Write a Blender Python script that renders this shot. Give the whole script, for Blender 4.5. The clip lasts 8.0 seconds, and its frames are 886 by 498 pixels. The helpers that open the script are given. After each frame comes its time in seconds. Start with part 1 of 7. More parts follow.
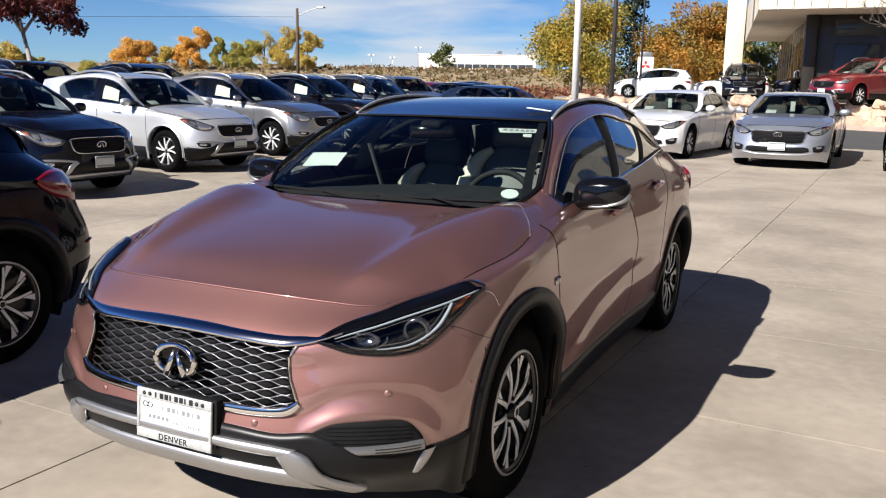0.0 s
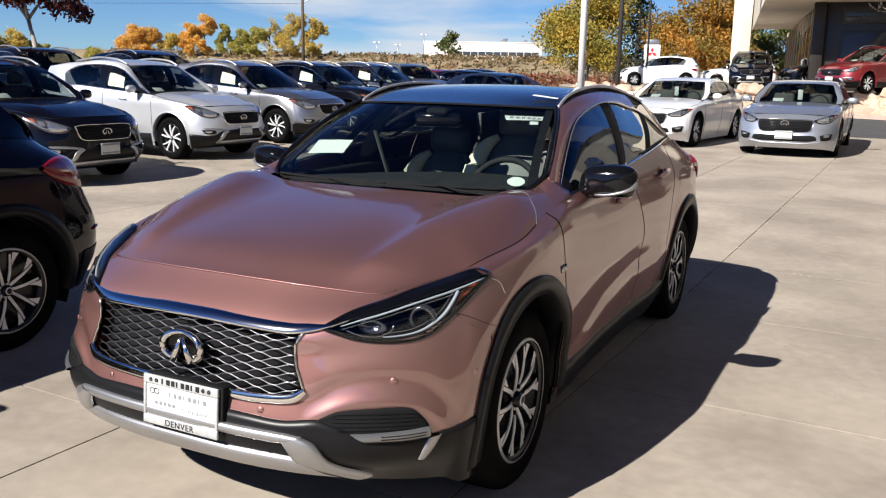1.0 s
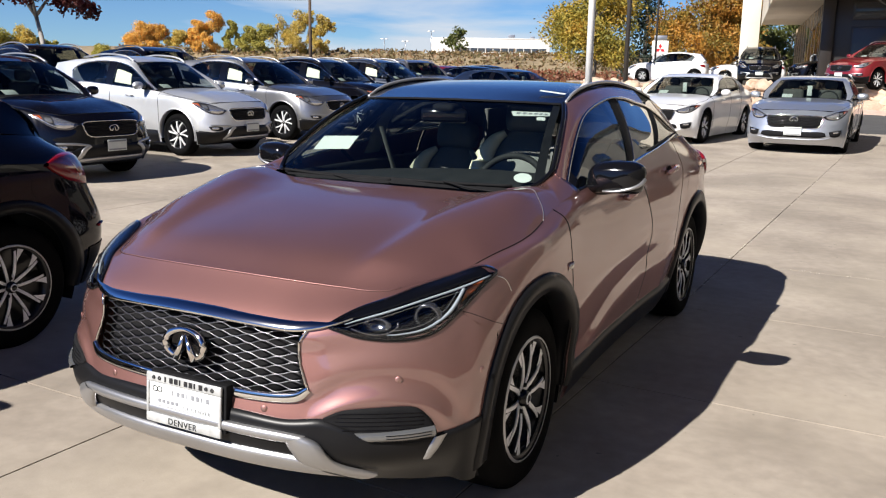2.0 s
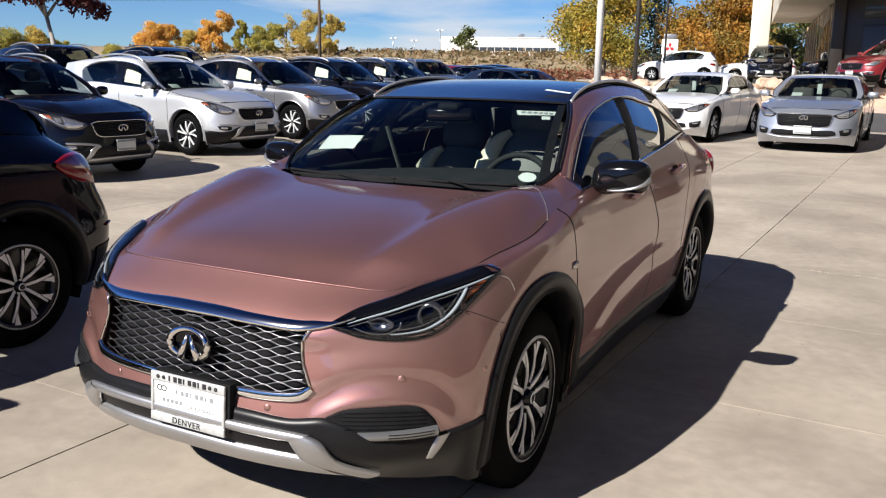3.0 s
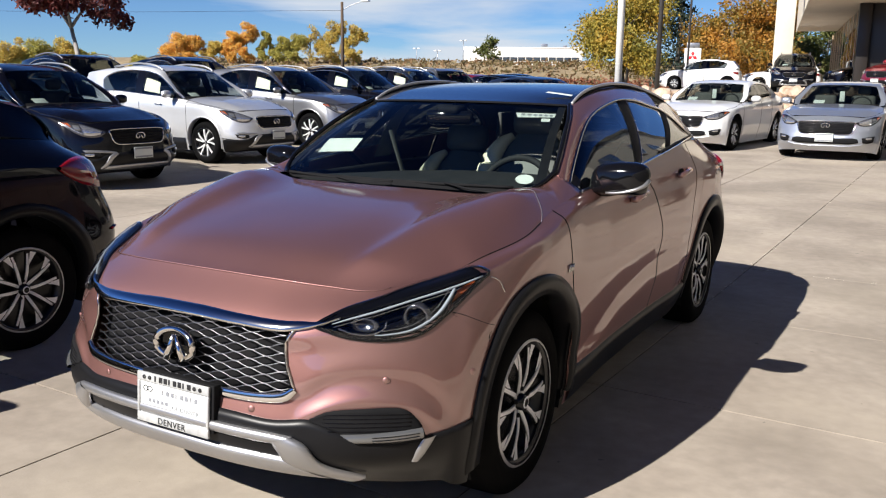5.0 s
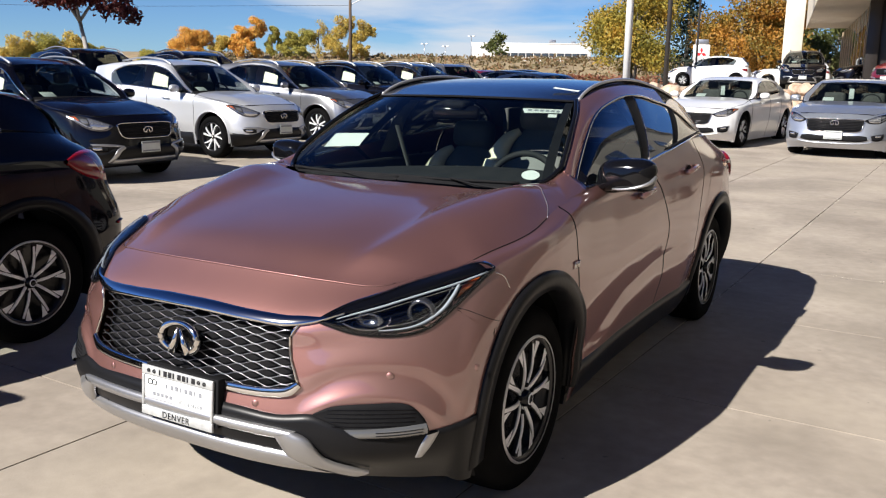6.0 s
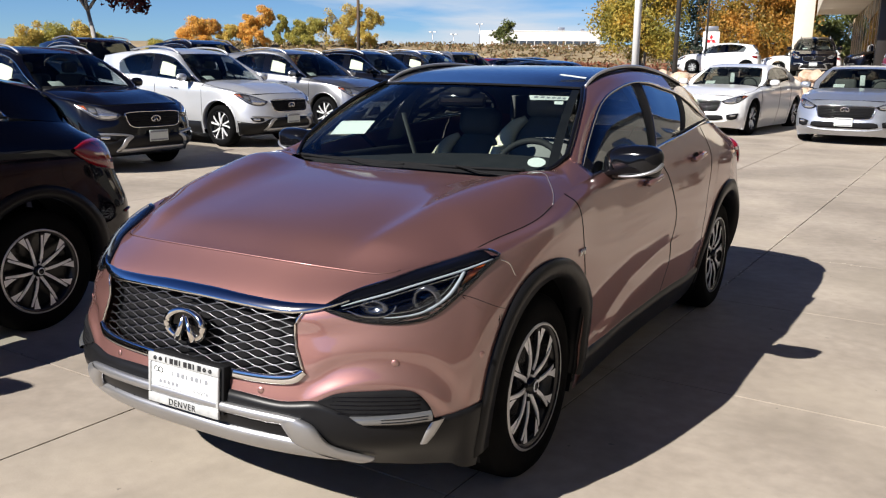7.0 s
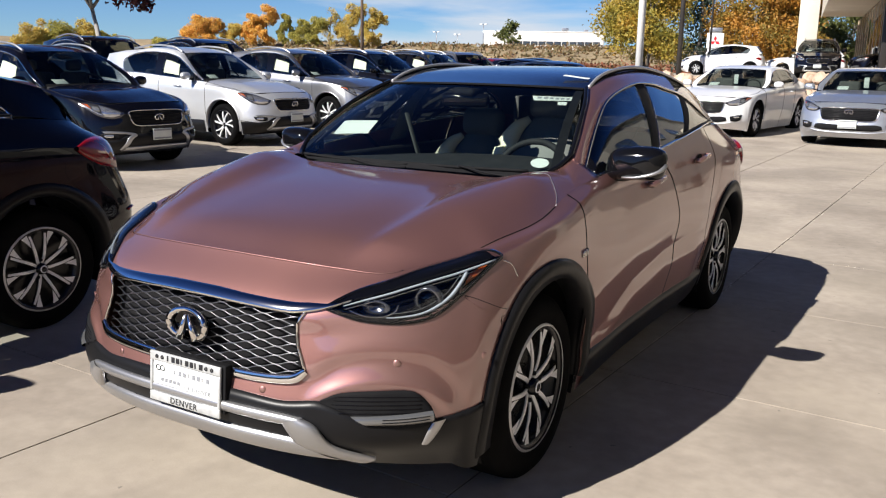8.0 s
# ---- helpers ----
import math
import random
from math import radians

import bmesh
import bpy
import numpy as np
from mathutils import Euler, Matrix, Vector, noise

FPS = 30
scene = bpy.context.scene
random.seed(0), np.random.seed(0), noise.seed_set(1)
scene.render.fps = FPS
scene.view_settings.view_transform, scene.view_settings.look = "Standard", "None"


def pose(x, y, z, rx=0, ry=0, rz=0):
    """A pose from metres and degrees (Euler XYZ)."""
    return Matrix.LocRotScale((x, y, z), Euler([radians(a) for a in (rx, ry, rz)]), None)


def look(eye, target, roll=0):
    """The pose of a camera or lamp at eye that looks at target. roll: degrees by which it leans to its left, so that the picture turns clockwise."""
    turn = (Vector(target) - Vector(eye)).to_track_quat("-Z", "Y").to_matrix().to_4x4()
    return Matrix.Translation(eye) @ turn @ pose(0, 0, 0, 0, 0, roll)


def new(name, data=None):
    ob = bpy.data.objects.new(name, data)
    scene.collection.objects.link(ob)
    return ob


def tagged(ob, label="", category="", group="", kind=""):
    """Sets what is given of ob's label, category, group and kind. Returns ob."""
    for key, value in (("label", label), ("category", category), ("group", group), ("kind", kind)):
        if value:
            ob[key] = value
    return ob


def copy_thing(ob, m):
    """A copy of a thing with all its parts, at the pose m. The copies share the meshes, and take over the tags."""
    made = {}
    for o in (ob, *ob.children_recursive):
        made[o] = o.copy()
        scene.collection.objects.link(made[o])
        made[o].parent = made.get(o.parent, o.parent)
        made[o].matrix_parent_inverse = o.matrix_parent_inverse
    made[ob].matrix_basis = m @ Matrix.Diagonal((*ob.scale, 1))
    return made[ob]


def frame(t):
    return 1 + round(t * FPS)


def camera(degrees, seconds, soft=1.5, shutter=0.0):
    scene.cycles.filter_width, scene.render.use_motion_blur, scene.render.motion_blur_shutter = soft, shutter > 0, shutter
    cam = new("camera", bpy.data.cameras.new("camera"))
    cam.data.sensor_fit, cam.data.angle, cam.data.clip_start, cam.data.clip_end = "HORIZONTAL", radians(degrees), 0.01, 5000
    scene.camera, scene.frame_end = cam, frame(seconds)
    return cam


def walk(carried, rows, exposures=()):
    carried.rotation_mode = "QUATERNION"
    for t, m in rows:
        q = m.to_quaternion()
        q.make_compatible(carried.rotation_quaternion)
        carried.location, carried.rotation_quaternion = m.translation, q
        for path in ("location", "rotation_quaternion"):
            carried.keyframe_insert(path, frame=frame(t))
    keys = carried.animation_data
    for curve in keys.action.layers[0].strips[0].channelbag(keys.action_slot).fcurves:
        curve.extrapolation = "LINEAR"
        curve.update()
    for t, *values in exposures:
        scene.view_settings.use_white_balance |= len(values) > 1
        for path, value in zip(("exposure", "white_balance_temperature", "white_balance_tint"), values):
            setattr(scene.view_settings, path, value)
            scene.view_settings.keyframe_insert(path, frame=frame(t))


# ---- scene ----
cam = camera(54.8, 8.0, soft=1.2)
PATH = [
    (0, (1.99, -2.881, 1.548), (1.106, -1.126, 1.178), 0.9),
    (0.5, (1.99, -2.884, 1.548), (1.103, -1.133, 1.163), 0.9),
    (1, (1.984, -2.878, 1.546), (1.092, -1.132, 1.148), 1.0),
    (1.5, (1.973, -2.859, 1.541), (1.075, -1.118, 1.137), 1.0),
    (3, (1.992, -2.837, 1.542), (1.067, -1.111, 1.134), 0.8),
    (3.5, (2.016, -2.826, 1.544), (1.079, -1.107, 1.136), 0.7),
    (4, (2.049, -2.797, 1.526), (1.096, -1.084, 1.128), 0.5),
    (4.5, (2.075, -2.77, 1.511), (1.108, -1.062, 1.126), 0.5),
    (6, (2.079, -2.746, 1.504), (1.092, -1.052, 1.108), 0.9),
    (6.5, (2.082, -2.743, 1.502), (1.088, -1.056, 1.09), 0.8),
    (7, (2.088, -2.738, 1.499), (1.087, -1.059, 1.077), 0.7),
    (7.5, (2.09, -2.733, 1.497), (1.084, -1.058, 1.07), 0.7),
    (8, (2.086, -2.735, 1.499), (1.08, -1.059, 1.077), 1.0),
]
walk(cam, [(t, look(eye, target, roll)) for t, eye, target, roll in PATH])

# world: clear autumn sky with thin streaked cloud, sun high behind the camera
SUN_DIR = Vector((0.47, 1.17, -1.0)).normalized()      # the way the light travels
scene.view_settings.exposure = 0.88
world = bpy.data.worlds.new("sky")
scene.world = world
world.use_nodes = True
wn, wl = world.node_tree.nodes, world.node_tree.links
wn.clear()
sky = wn.new("ShaderNodeTexSky")
sky.sky_type, sky.sun_disc = "NISHITA", False
sky.sun_elevation = math.asin(-SUN_DIR.z)
sky.sun_rotation = math.atan2(-SUN_DIR.x, -SUN_DIR.y)
sky.altitude, sky.air_density, sky.dust_density, sky.ozone_density = 2500, 1.0, 0.0, 4.0
# thin cloud streaks, stretched along the horizon
wcoord = wn.new("ShaderNodeTexCoord")
wmap = wn.new("ShaderNodeMapping")
wmap.inputs["Scale"].default_value = (2.2, 2.2, 21)
wmap.inputs["Rotation"].default_value = (radians(4), radians(5), 0)
wmap.inputs["Location"].default_value = (0.35, 0.15, 0.6)
wl.new(wcoord.outputs["Generated"], wmap.inputs[0])
wnoise = wn.new("ShaderNodeTexNoise")
wnoise.inputs["Scale"].default_value, wnoise.inputs["Detail"].default_value, wnoise.inputs["Roughness"].default_value = 1.0, 8, 0.52
wnoise.inputs["Distortion"].default_value = 0.35
wl.new(wmap.outputs[0], wnoise.inputs["Vector"])
wramp = wn.new("ShaderNodeValToRGB")
wramp.color_ramp.elements[0].position, wramp.color_ramp.elements[1].position = 0.50, 0.68
wramp.color_ramp.elements[0].color, wramp.color_ramp.elements[1].color = (0, 0, 0, 1), (0.9, 0.9, 0.9, 1)
wdot = wn.new("ShaderNodeVectorMath"); wdot.operation = "DOT_PRODUCT"      # the bank of cloud over the white building
wdot.inputs[1].default_value = (.839, .545, 0)
wl.new(wcoord.outputs["Generated"], wdot.inputs[0])
wabs = wn.new("ShaderNodeMath"); wabs.operation = "ABSOLUTE"
wl.new(wdot.outputs["Value"], wabs.inputs[0])
wwin = wn.new("ShaderNodeMapRange")
wwin.inputs["From Min"].default_value, wwin.inputs["From Max"].default_value = 0.10, 0.27
wwin.inputs["To Min"].default_value, wwin.inputs["To Max"].default_value = 0.11, -0.12
wl.new(wabs.outputs[0], wwin.inputs["Value"])
wsum = wn.new("ShaderNodeMath"); wsum.operation = "ADD"
wl.new(wnoise.outputs["Fac"], wsum.inputs[0]); wl.new(wwin.outputs[0], wsum.inputs[1])
wl.new(wsum.outputs[0], wramp.inputs[0])
wmix = wn.new("ShaderNodeMixRGB")
wmix.inputs["Color2"].default_value = (11, 11.8, 13, 1)
wsep = wn.new("ShaderNodeSeparateXYZ")
wl.new(wcoord.outputs["Generated"], wsep.inputs[0])
wlow = wn.new("ShaderNodeMapRange")                    # the streaks lie low in the sky
wlow.inputs["From Min"].default_value, wlow.inputs["From Max"].default_value = 0.09, 0.20
wlow.inputs["To Min"].default_value, wlow.inputs["To Max"].default_value = 1.0, 0.0
wl.new(wsep.outputs["Z"], wlow.inputs["Value"])
wmul = wn.new("ShaderNodeMath"); wmul.operation = "MULTIPLY"
wl.new(wramp.outputs[0], wmul.inputs[0]); wl.new(wlow.outputs[0], wmul.inputs[1])
wl.new(wmul.outputs[0], wmix.inputs["Fac"])
wtint = wn.new("ShaderNodeMixRGB"); wtint.blend_type = "MULTIPLY"      # the deep blue of high, dry air
wtint.inputs["Fac"].default_value = 1.0
wtwo = wn.new("ShaderNodeValToRGB")                    # pale at the horizon, clear blue half-way up, deep overhead
wtwo.color_ramp.interpolation = "EASE"
while len(wtwo.color_ramp.elements) < 4:
    wtwo.color_ramp.elements.new(.5)
for el, (at, col) in zip(wtwo.color_ramp.elements, ((.10, (0.95, 1.25, 1.62)), (.36, (0.82, 1.26, 2.00)), (.56, (0.29, 0.53, 1.02)), (.85, (0.11, 0.21, 0.46)))):
    el.position, el.color = at, (*col, 1)
wl.new(wsep.outputs["Z"], wtwo.inputs["Fac"])
wl.new(wtwo.outputs[0], wtint.inputs["Color2"])
wl.new(sky.outputs[0], wtint.inputs["Color1"])
wl.new(wtint.outputs[0], wmix.inputs["Color1"])
wbg = wn.new("ShaderNodeBackground")
wbg.inputs["Strength"].default_value = 0.035
wout = wn.new("ShaderNodeOutputWorld")
wl.new(wmix.outputs[0], wbg.inputs[0]); wl.new(wbg.outputs[0], wout.inputs[0])
sun = new("sun", bpy.data.lights.new("sun", "SUN"))
sun.data.energy, sun.data.angle, sun.data.color = 5.0, radians(0.53), (1.0, 0.957, 0.895)
sun.matrix_world = look((-20, -50, 42), Vector((-20, -50, 42)) + SUN_DIR)

# ---- materials ----
def mat(name, color, rough=0.5, metal=0.0, color2=None, scale=8.0, detail=4.0, bump=0.0, bump_scale=None, coat=0.0,
        spec=0.5, fine=0.0, transmission=0.0, vary=0.0, emission=0.0):
    """A surface with colour that wanders at a large and a small scale, and fine relief. vary: spread between alike pieces."""
    m = bpy.data.materials.new(name)
    m.use_nodes = True
    nt = m.node_tree
    b = nt.nodes["Principled BSDF"]
    b.inputs["Roughness"].default_value = rough
    b.inputs["Metallic"].default_value = metal
    b.inputs["Coat Weight"].default_value = coat
    b.inputs["Coat Roughness"].default_value = 0.02
    b.inputs["Specular IOR Level"].default_value = spec
    b.inputs["Transmission Weight"].default_value = transmission
    c1 = (*color, 1)
    b.inputs["Base Color"].default_value = c1
    geo = nt.nodes.new("ShaderNodeTexCoord")
    last = None
    if color2 is not None:
        n1 = nt.nodes.new("ShaderNodeTexNoise")
        n1.inputs["Scale"].default_value, n1.inputs["Detail"].default_value = scale, detail
        nt.links.new(geo.outputs["Object"], n1.inputs["Vector"])
        r = nt.nodes.new("ShaderNodeValToRGB")
        r.color_ramp.elements[0].position, r.color_ramp.elements[1].position = 0.32, 0.68
        r.color_ramp.elements[0].color, r.color_ramp.elements[1].color = c1, (*color2, 1)
        nt.links.new(n1.outputs["Fac"], r.inputs[0])
        last = r.outputs[0]
        if fine:
            n2 = nt.nodes.new("ShaderNodeTexNoise")
            n2.inputs["Scale"].default_value, n2.inputs["Detail"].default_value = scale * 14, 3
            nt.links.new(geo.outputs["Object"], n2.inputs["Vector"])
            hsv = nt.nodes.new("ShaderNodeHueSaturation")
            mr = nt.nodes.new("ShaderNodeMapRange")
            mr.inputs["To Min"].default_value, mr.inputs["To Max"].default_value = 1 - fine, 1 + fine
            mr.inputs["From Min"].default_value, mr.inputs["From Max"].default_value = 0.3, 0.7
            nt.links.new(n2.outputs["Fac"], mr.inputs["Value"])
            nt.links.new(mr.outputs[0], hsv.inputs["Value"])
            nt.links.new(last, hsv.inputs["Color"])
            last = hsv.outputs[0]
    if vary:
        info = nt.nodes.new("ShaderNodeObjectInfo")
        hsv = nt.nodes.new("ShaderNodeHueSaturation")
        mr = nt.nodes.new("ShaderNodeMapRange")
        mr.inputs["To Min"].default_value, mr.inputs["To Max"].default_value = 1 - vary, 1 + vary
        nt.links.new(info.outputs["Random"], mr.inputs["Value"])
        nt.links.new(mr.outputs[0], hsv.inputs["Value"])
        if last is None:
            hsv.inputs["Color"].default_value = c1
        else:
            nt.links.new(last, hsv.inputs["Color"])
        last = hsv.outputs[0]
    if last is not None:
        nt.links.new(last, b.inputs["Base Color"])
    if bump:
        n3 = nt.nodes.new("ShaderNodeTexNoise")
        n3.inputs["Scale"].default_value, n3.inputs["Detail"].default_value = bump_scale or scale * 6, 4
        nt.links.new(geo.outputs["Object"], n3.inputs["Vector"])
        bp = nt.nodes.new("ShaderNodeBump")
        bp.inputs["Strength"].default_value, bp.inputs["Distance"].default_value = bump, min(0.02, 0.6 / (bump_scale or scale * 6))
        nt.links.new(n3.outputs["Fac"], bp.inputs["Height"])
        nt.links.new(bp.outputs[0], b.inputs["Normal"])
    if emission:
        b.inputs["Emission Color"].default_value, b.inputs["Emission Strength"].default_value = c1, emission
    return m


def paint(name, color, metal=0.55, rough=0.34, dark=None):
    """Clear-coated car paint with metal flakes and a faint orange peel."""
    m = mat(name, color, rough, metal, coat=1.0)
    nt = m.node_tree
    b = nt.nodes["Principled BSDF"]
    tc = nt.nodes.new("ShaderNodeTexCoord")
    n = nt.nodes.new("ShaderNodeTexNoise")
    n.inputs["Scale"].default_value, n.inputs["Detail"].default_value = 900, 2
    nt.links.new(tc.outputs["Object"], n.inputs["Vector"])
    r = nt.nodes.new("ShaderNodeValToRGB")
    k = 0.82
    r.color_ramp.elements[0].color = (*[c * k for c in color], 1)
    r.color_ramp.elements[1].color = (*[min(1, c * 1.16) for c in color], 1)
    nt.links.new(n.outputs["Fac"], r.inputs[0])
    nt.links.new(r.outputs[0], b.inputs["Base Color"])
    n2 = nt.nodes.new("ShaderNodeTexNoise")
    n2.inputs["Scale"].default_value = 3.0
    nt.links.new(tc.outputs["Object"], n2.inputs["Vector"])
    mr = nt.nodes.new("ShaderNodeMapRange")
    mr.inputs["To Min"].default_value, mr.inputs["To Max"].default_value = rough - 0.04, rough + 0.06
    nt.links.new(n2.outputs["Fac"], mr.inputs["Value"])
    nt.links.new(mr.outputs[0], b.inputs["Roughness"])
    return m


def glass(name, tint, gloss=1.0, face=.045):
    """A tinted pane: clear film with a mirror coat that grows at grazing angles."""
    m = bpy.data.materials.new(name)
    m.use_nodes = True
    nt = m.node_tree
    nt.nodes.clear()
    tr = nt.nodes.new("ShaderNodeBsdfTransparent")
    tr.inputs[0].default_value = (*tint, 1)
    gl = nt.nodes.new("ShaderNodeBsdfGlossy")
    gl.inputs["Roughness"].default_value = 0.0
    gl.inputs[0].default_value = (gloss, gloss, gloss, 1)
    lw = nt.nodes.new("ShaderNodeLayerWeight")
    lw.inputs[0].default_value = 0.5
    pw = nt.nodes.new("ShaderNodeMath"); pw.operation = "POWER"
    pw.inputs[1].default_value = 5.0
    nt.links.new(lw.outputs["Facing"], pw.inputs[0])
    fr = nt.nodes.new("ShaderNodeMapRange")
    fr.inputs["To Min"].default_value, fr.inputs["To Max"].default_value = face, 1.0
    nt.links.new(pw.outputs[0], fr.inputs["Value"])
    mx = nt.nodes.new("ShaderNodeMixShader")
    out = nt.nodes.new("ShaderNodeOutputMaterial")
    nt.links.new(fr.outputs[0], mx.inputs[0])
    nt.links.new(tr.outputs[0], mx.inputs[1])
    nt.links.new(gl.outputs[0], mx.inputs[2])
    nt.links.new(mx.outputs[0], out.inputs[0])
    return m


ROSE = paint("rose_gold_paint", (0.300, 0.149, 0.131), 0.84, 0.50)
ROSE.node_tree.nodes["Principled BSDF"].inputs["Coat IOR"].default_value = 2.1
ROSE.node_tree.nodes["Principled BSDF"].inputs["Coat Roughness"].default_value = 0.06
BLACK_PAINT = paint("black_paint", (0.003, 0.003, 0.005), 0.0, 0.3)
BLACK_PAINT.node_tree.nodes["Principled BSDF"].inputs["Coat Weight"].default_value = 0.9
BLACK_PAINT.node_tree.nodes["Principled BSDF"].inputs["Specular IOR Level"].default_value = 0.02
SILVER_PAINT = paint("silver_paint", (0.68, 0.69, 0.71), 0.66, 0.42)
GREY_PAINT = paint("graphite_paint", (0.40, 0.40, 0.405), 0.95, 0.36)
ICE_PAINT = paint("bright_silver_paint", (0.44, 0.47, 0.53), 0.75, 0.38)
WHITE_PAINT = paint("white_paint", (0.70, 0.70, 0.70), 0.0, 0.3)
RED_PAINT = paint("red_paint", (0.20, 0.008, 0.014), 0.3, 0.35)
NAVY_PAINT = paint("dark_blue_paint", (0.012, 0.018, 0.035), 0.3, 0.3)
ROOF_GLOSS = paint("gloss_black_roof", (0.006, 0.007, 0.012), 0.0, 0.2)
CLAD = mat("dark_plastic_cladding", (0.007, 0.007, 0.008), 0.34, bump=0.05, bump_scale=700, color2=(0.010, 0.010, 0.011), scale=5, spec=.18)
GLOSS_BLACK = mat("gloss_black_plastic", (0.004, 0.004, 0.005), 0.08, spec=.4)
MATT_BLACK = mat("matt_black", (0.006, 0.006, 0.007), 0.8, color2=(0.009, 0.009, 0.010), scale=20, spec=.15)
CHROME = mat("chrome", (0.78, 0.75, 0.71), 0.09, 1.0)
RAIL = mat("silver_rail", (0.46, 0.46, 0.47), 0.30, 0.5, color2=(0.52, 0.52, 0.53), scale=6, coat=.4)
SATIN = mat("satin_silver", (0.40, 0.40, 0.41), 0.36, 0.85, color2=(0.45, 0.45, 0.46), scale=6)
STICKER = mat("pale_green_paper", (0.46, 0.50, 0.38), 0.8, color2=(0.41, 0.45, 0.34), scale=9)
ALLOY = mat("machined_alloy", (0.78, 0.78, 0.8), 0.35, 0.25, color2=(0.84, 0.84, 0.85), scale=40)
RIM_DARK = mat("gloss_dark_rim", (0.02, 0.02, 0.022), 0.25, 0.3)
RUBBER = mat("tyre_rubber", (0.0035, 0.0035, 0.004), 0.75, color2=(0.006, 0.006, 0.006), scale=12, bump=0.1, bump_scale=200, spec=.03)
GLASS = glass("windscreen_glass", (0.80, 0.87, 0.84), 1.0, .085)
GLASS_DARK = glass("privacy_glass", (0.10, 0.11, 0.11), 1.0, .20)
GLASS_SIDE = glass("door_glass", (0.50, 0.56, 0.54), 1.0, .20)
GLASS_FAR = glass("tinted_window_glass", (0.34, 0.37, 0.37), 0.7, .07)
GLASS_ROW = glass("clear_green_glass", (0.66, 0.72, 0.69), .8, .07)
LENS = glass("clear_lens", (0.9, 0.92, 0.93))
LENS_RED = mat("red_lens", (0.19, 0.004, 0.006), 0.08, coat=.6)
AMBER = mat("amber_reflector", (0.35, 0.06, 0.01), 0.15, coat=0.8)
LAMP_REFLECT = mat("lamp_reflector", (0.6, 0.61, 0.63), 0.15, 0.85)
PLATE_WHITE = mat("white_plate", (0.86, 0.88, 0.88), 0.6, color2=(0.80, 0.82, 0.82), scale=9)
FRAME_SILVER = mat("brushed_plate_frame", (0.42, 0.43, 0.43), 0.4, 0.3, color2=(0.55, 0.56, 0.56), scale=30)
PAPER = mat("white_paper", (0.60, 0.63, 0.60), 0.8, color2=(0.54, 0.57, 0.55), scale=9)
INK = mat("black_ink", (0.01, 0.01, 0.012), 0.6)
PALE_INK = mat("faded_grey_ink", (0.22, 0.23, 0.25), 0.7)
CREAM = mat("cream_leather", (0.76, 0.71, 0.54), 0.55, color2=(0.80, 0.75, 0.58), scale=7, bump=0.1, bump_scale=300)
SEAT_DARK = mat("dark_leather", (0.12, 0.121, 0.115), 0.6, color2=(0.14, 0.14, 0.132), scale=9, bump=0.1, bump_scale=300)
DASH = mat("dash_plastic", (0.018, 0.019, 0.020), 0.7, color2=(0.025, 0.025, 0.026), scale=14, spec=.15)
LAMP_DARK = mat("smoked_lamp", (0.14, 0.14, 0.15), 0.16, 0.85)
STRAND = mat("dark_chrome", (0.15, 0.15, 0.16), 0.34, 1.0)
LAMP_WHITE = mat("pale_light_guide", (0.36, 0.39, 0.43), 0.25, 0.0, coat=.5)
FOG_CLEAR = mat("clear_fog_lens", (0.26, 0.265, 0.27), 0.18, 0.7)
LINING = mat("grey_cabin_lining", (0.085, 0.086, 0.085), 0.8, color2=(0.105, 0.105, 0.102), scale=11, spec=.2)
SEAT_FAR = mat("dark_seat_cloth", (0.06, 0.06, 0.058), 0.8, color2=(0.075, 0.074, 0.07), scale=9)
SCREEN = mat("mirror_glass", (0.8, 0.8, 0.82), 0.02, 1.0)

# ---- mesh helpers ----
def mesh_of(name, verts, faces, material, smooth=True):
    me = bpy.data.meshes.new(name)
    me.from_pydata([tuple(map(float, v)) for v in verts], [], faces)
    me.materials.append(material)
    if smooth:
        me.polygons.foreach_set("use_smooth", [True] * len(me.polygons))
    me.update()
    return me


def join(*parts):
    """One vertex and face list out of several."""
    vs, fs = [], []
    for v, f in parts:
        k = len(vs)
        vs += [tuple(p) for p in v]
        fs += [tuple(i + k for i in q) for q in f]
    return vs, fs


def sheet(P, flip=False, keep=None):
    """Quads over a grid of points P[i][j]."""
    P = np.asarray(P, float)
    n, m = P.shape[:2]
    fs = []
    for i in range(n - 1):
        for j in range(m - 1):
            if keep is not None and not keep[i][j]:
                continue
            q = (i * m + j, i * m + j + 1, (i + 1) * m + j + 1, (i + 1) * m + j)
            fs.append(q[::-1] if flip else q)
    return P.reshape(-1, 3), fs


def mirrored(vf):
    if hasattr(vf, "normals"):
        n = np.asarray(vf.normals)
        return Faired(join((np.asarray(vf[0], float), vf[1]), other_side((vf[0], vf[1]))), np.concatenate([n, n * (-1, 1, 1)]))
    v, f = vf
    v = np.asarray(v, float)
    return join((v, f), (v * (-1, 1, 1), [q[::-1] for q in f]))


def other_side(vf):
    if hasattr(vf, "normals"):
        return Faired(other_side((vf[0], vf[1])), np.asarray(vf.normals) * (-1, 1, 1))
    v, f = vf
    return np.asarray(v, float) * (-1, 1, 1), [q[::-1] for q in f]


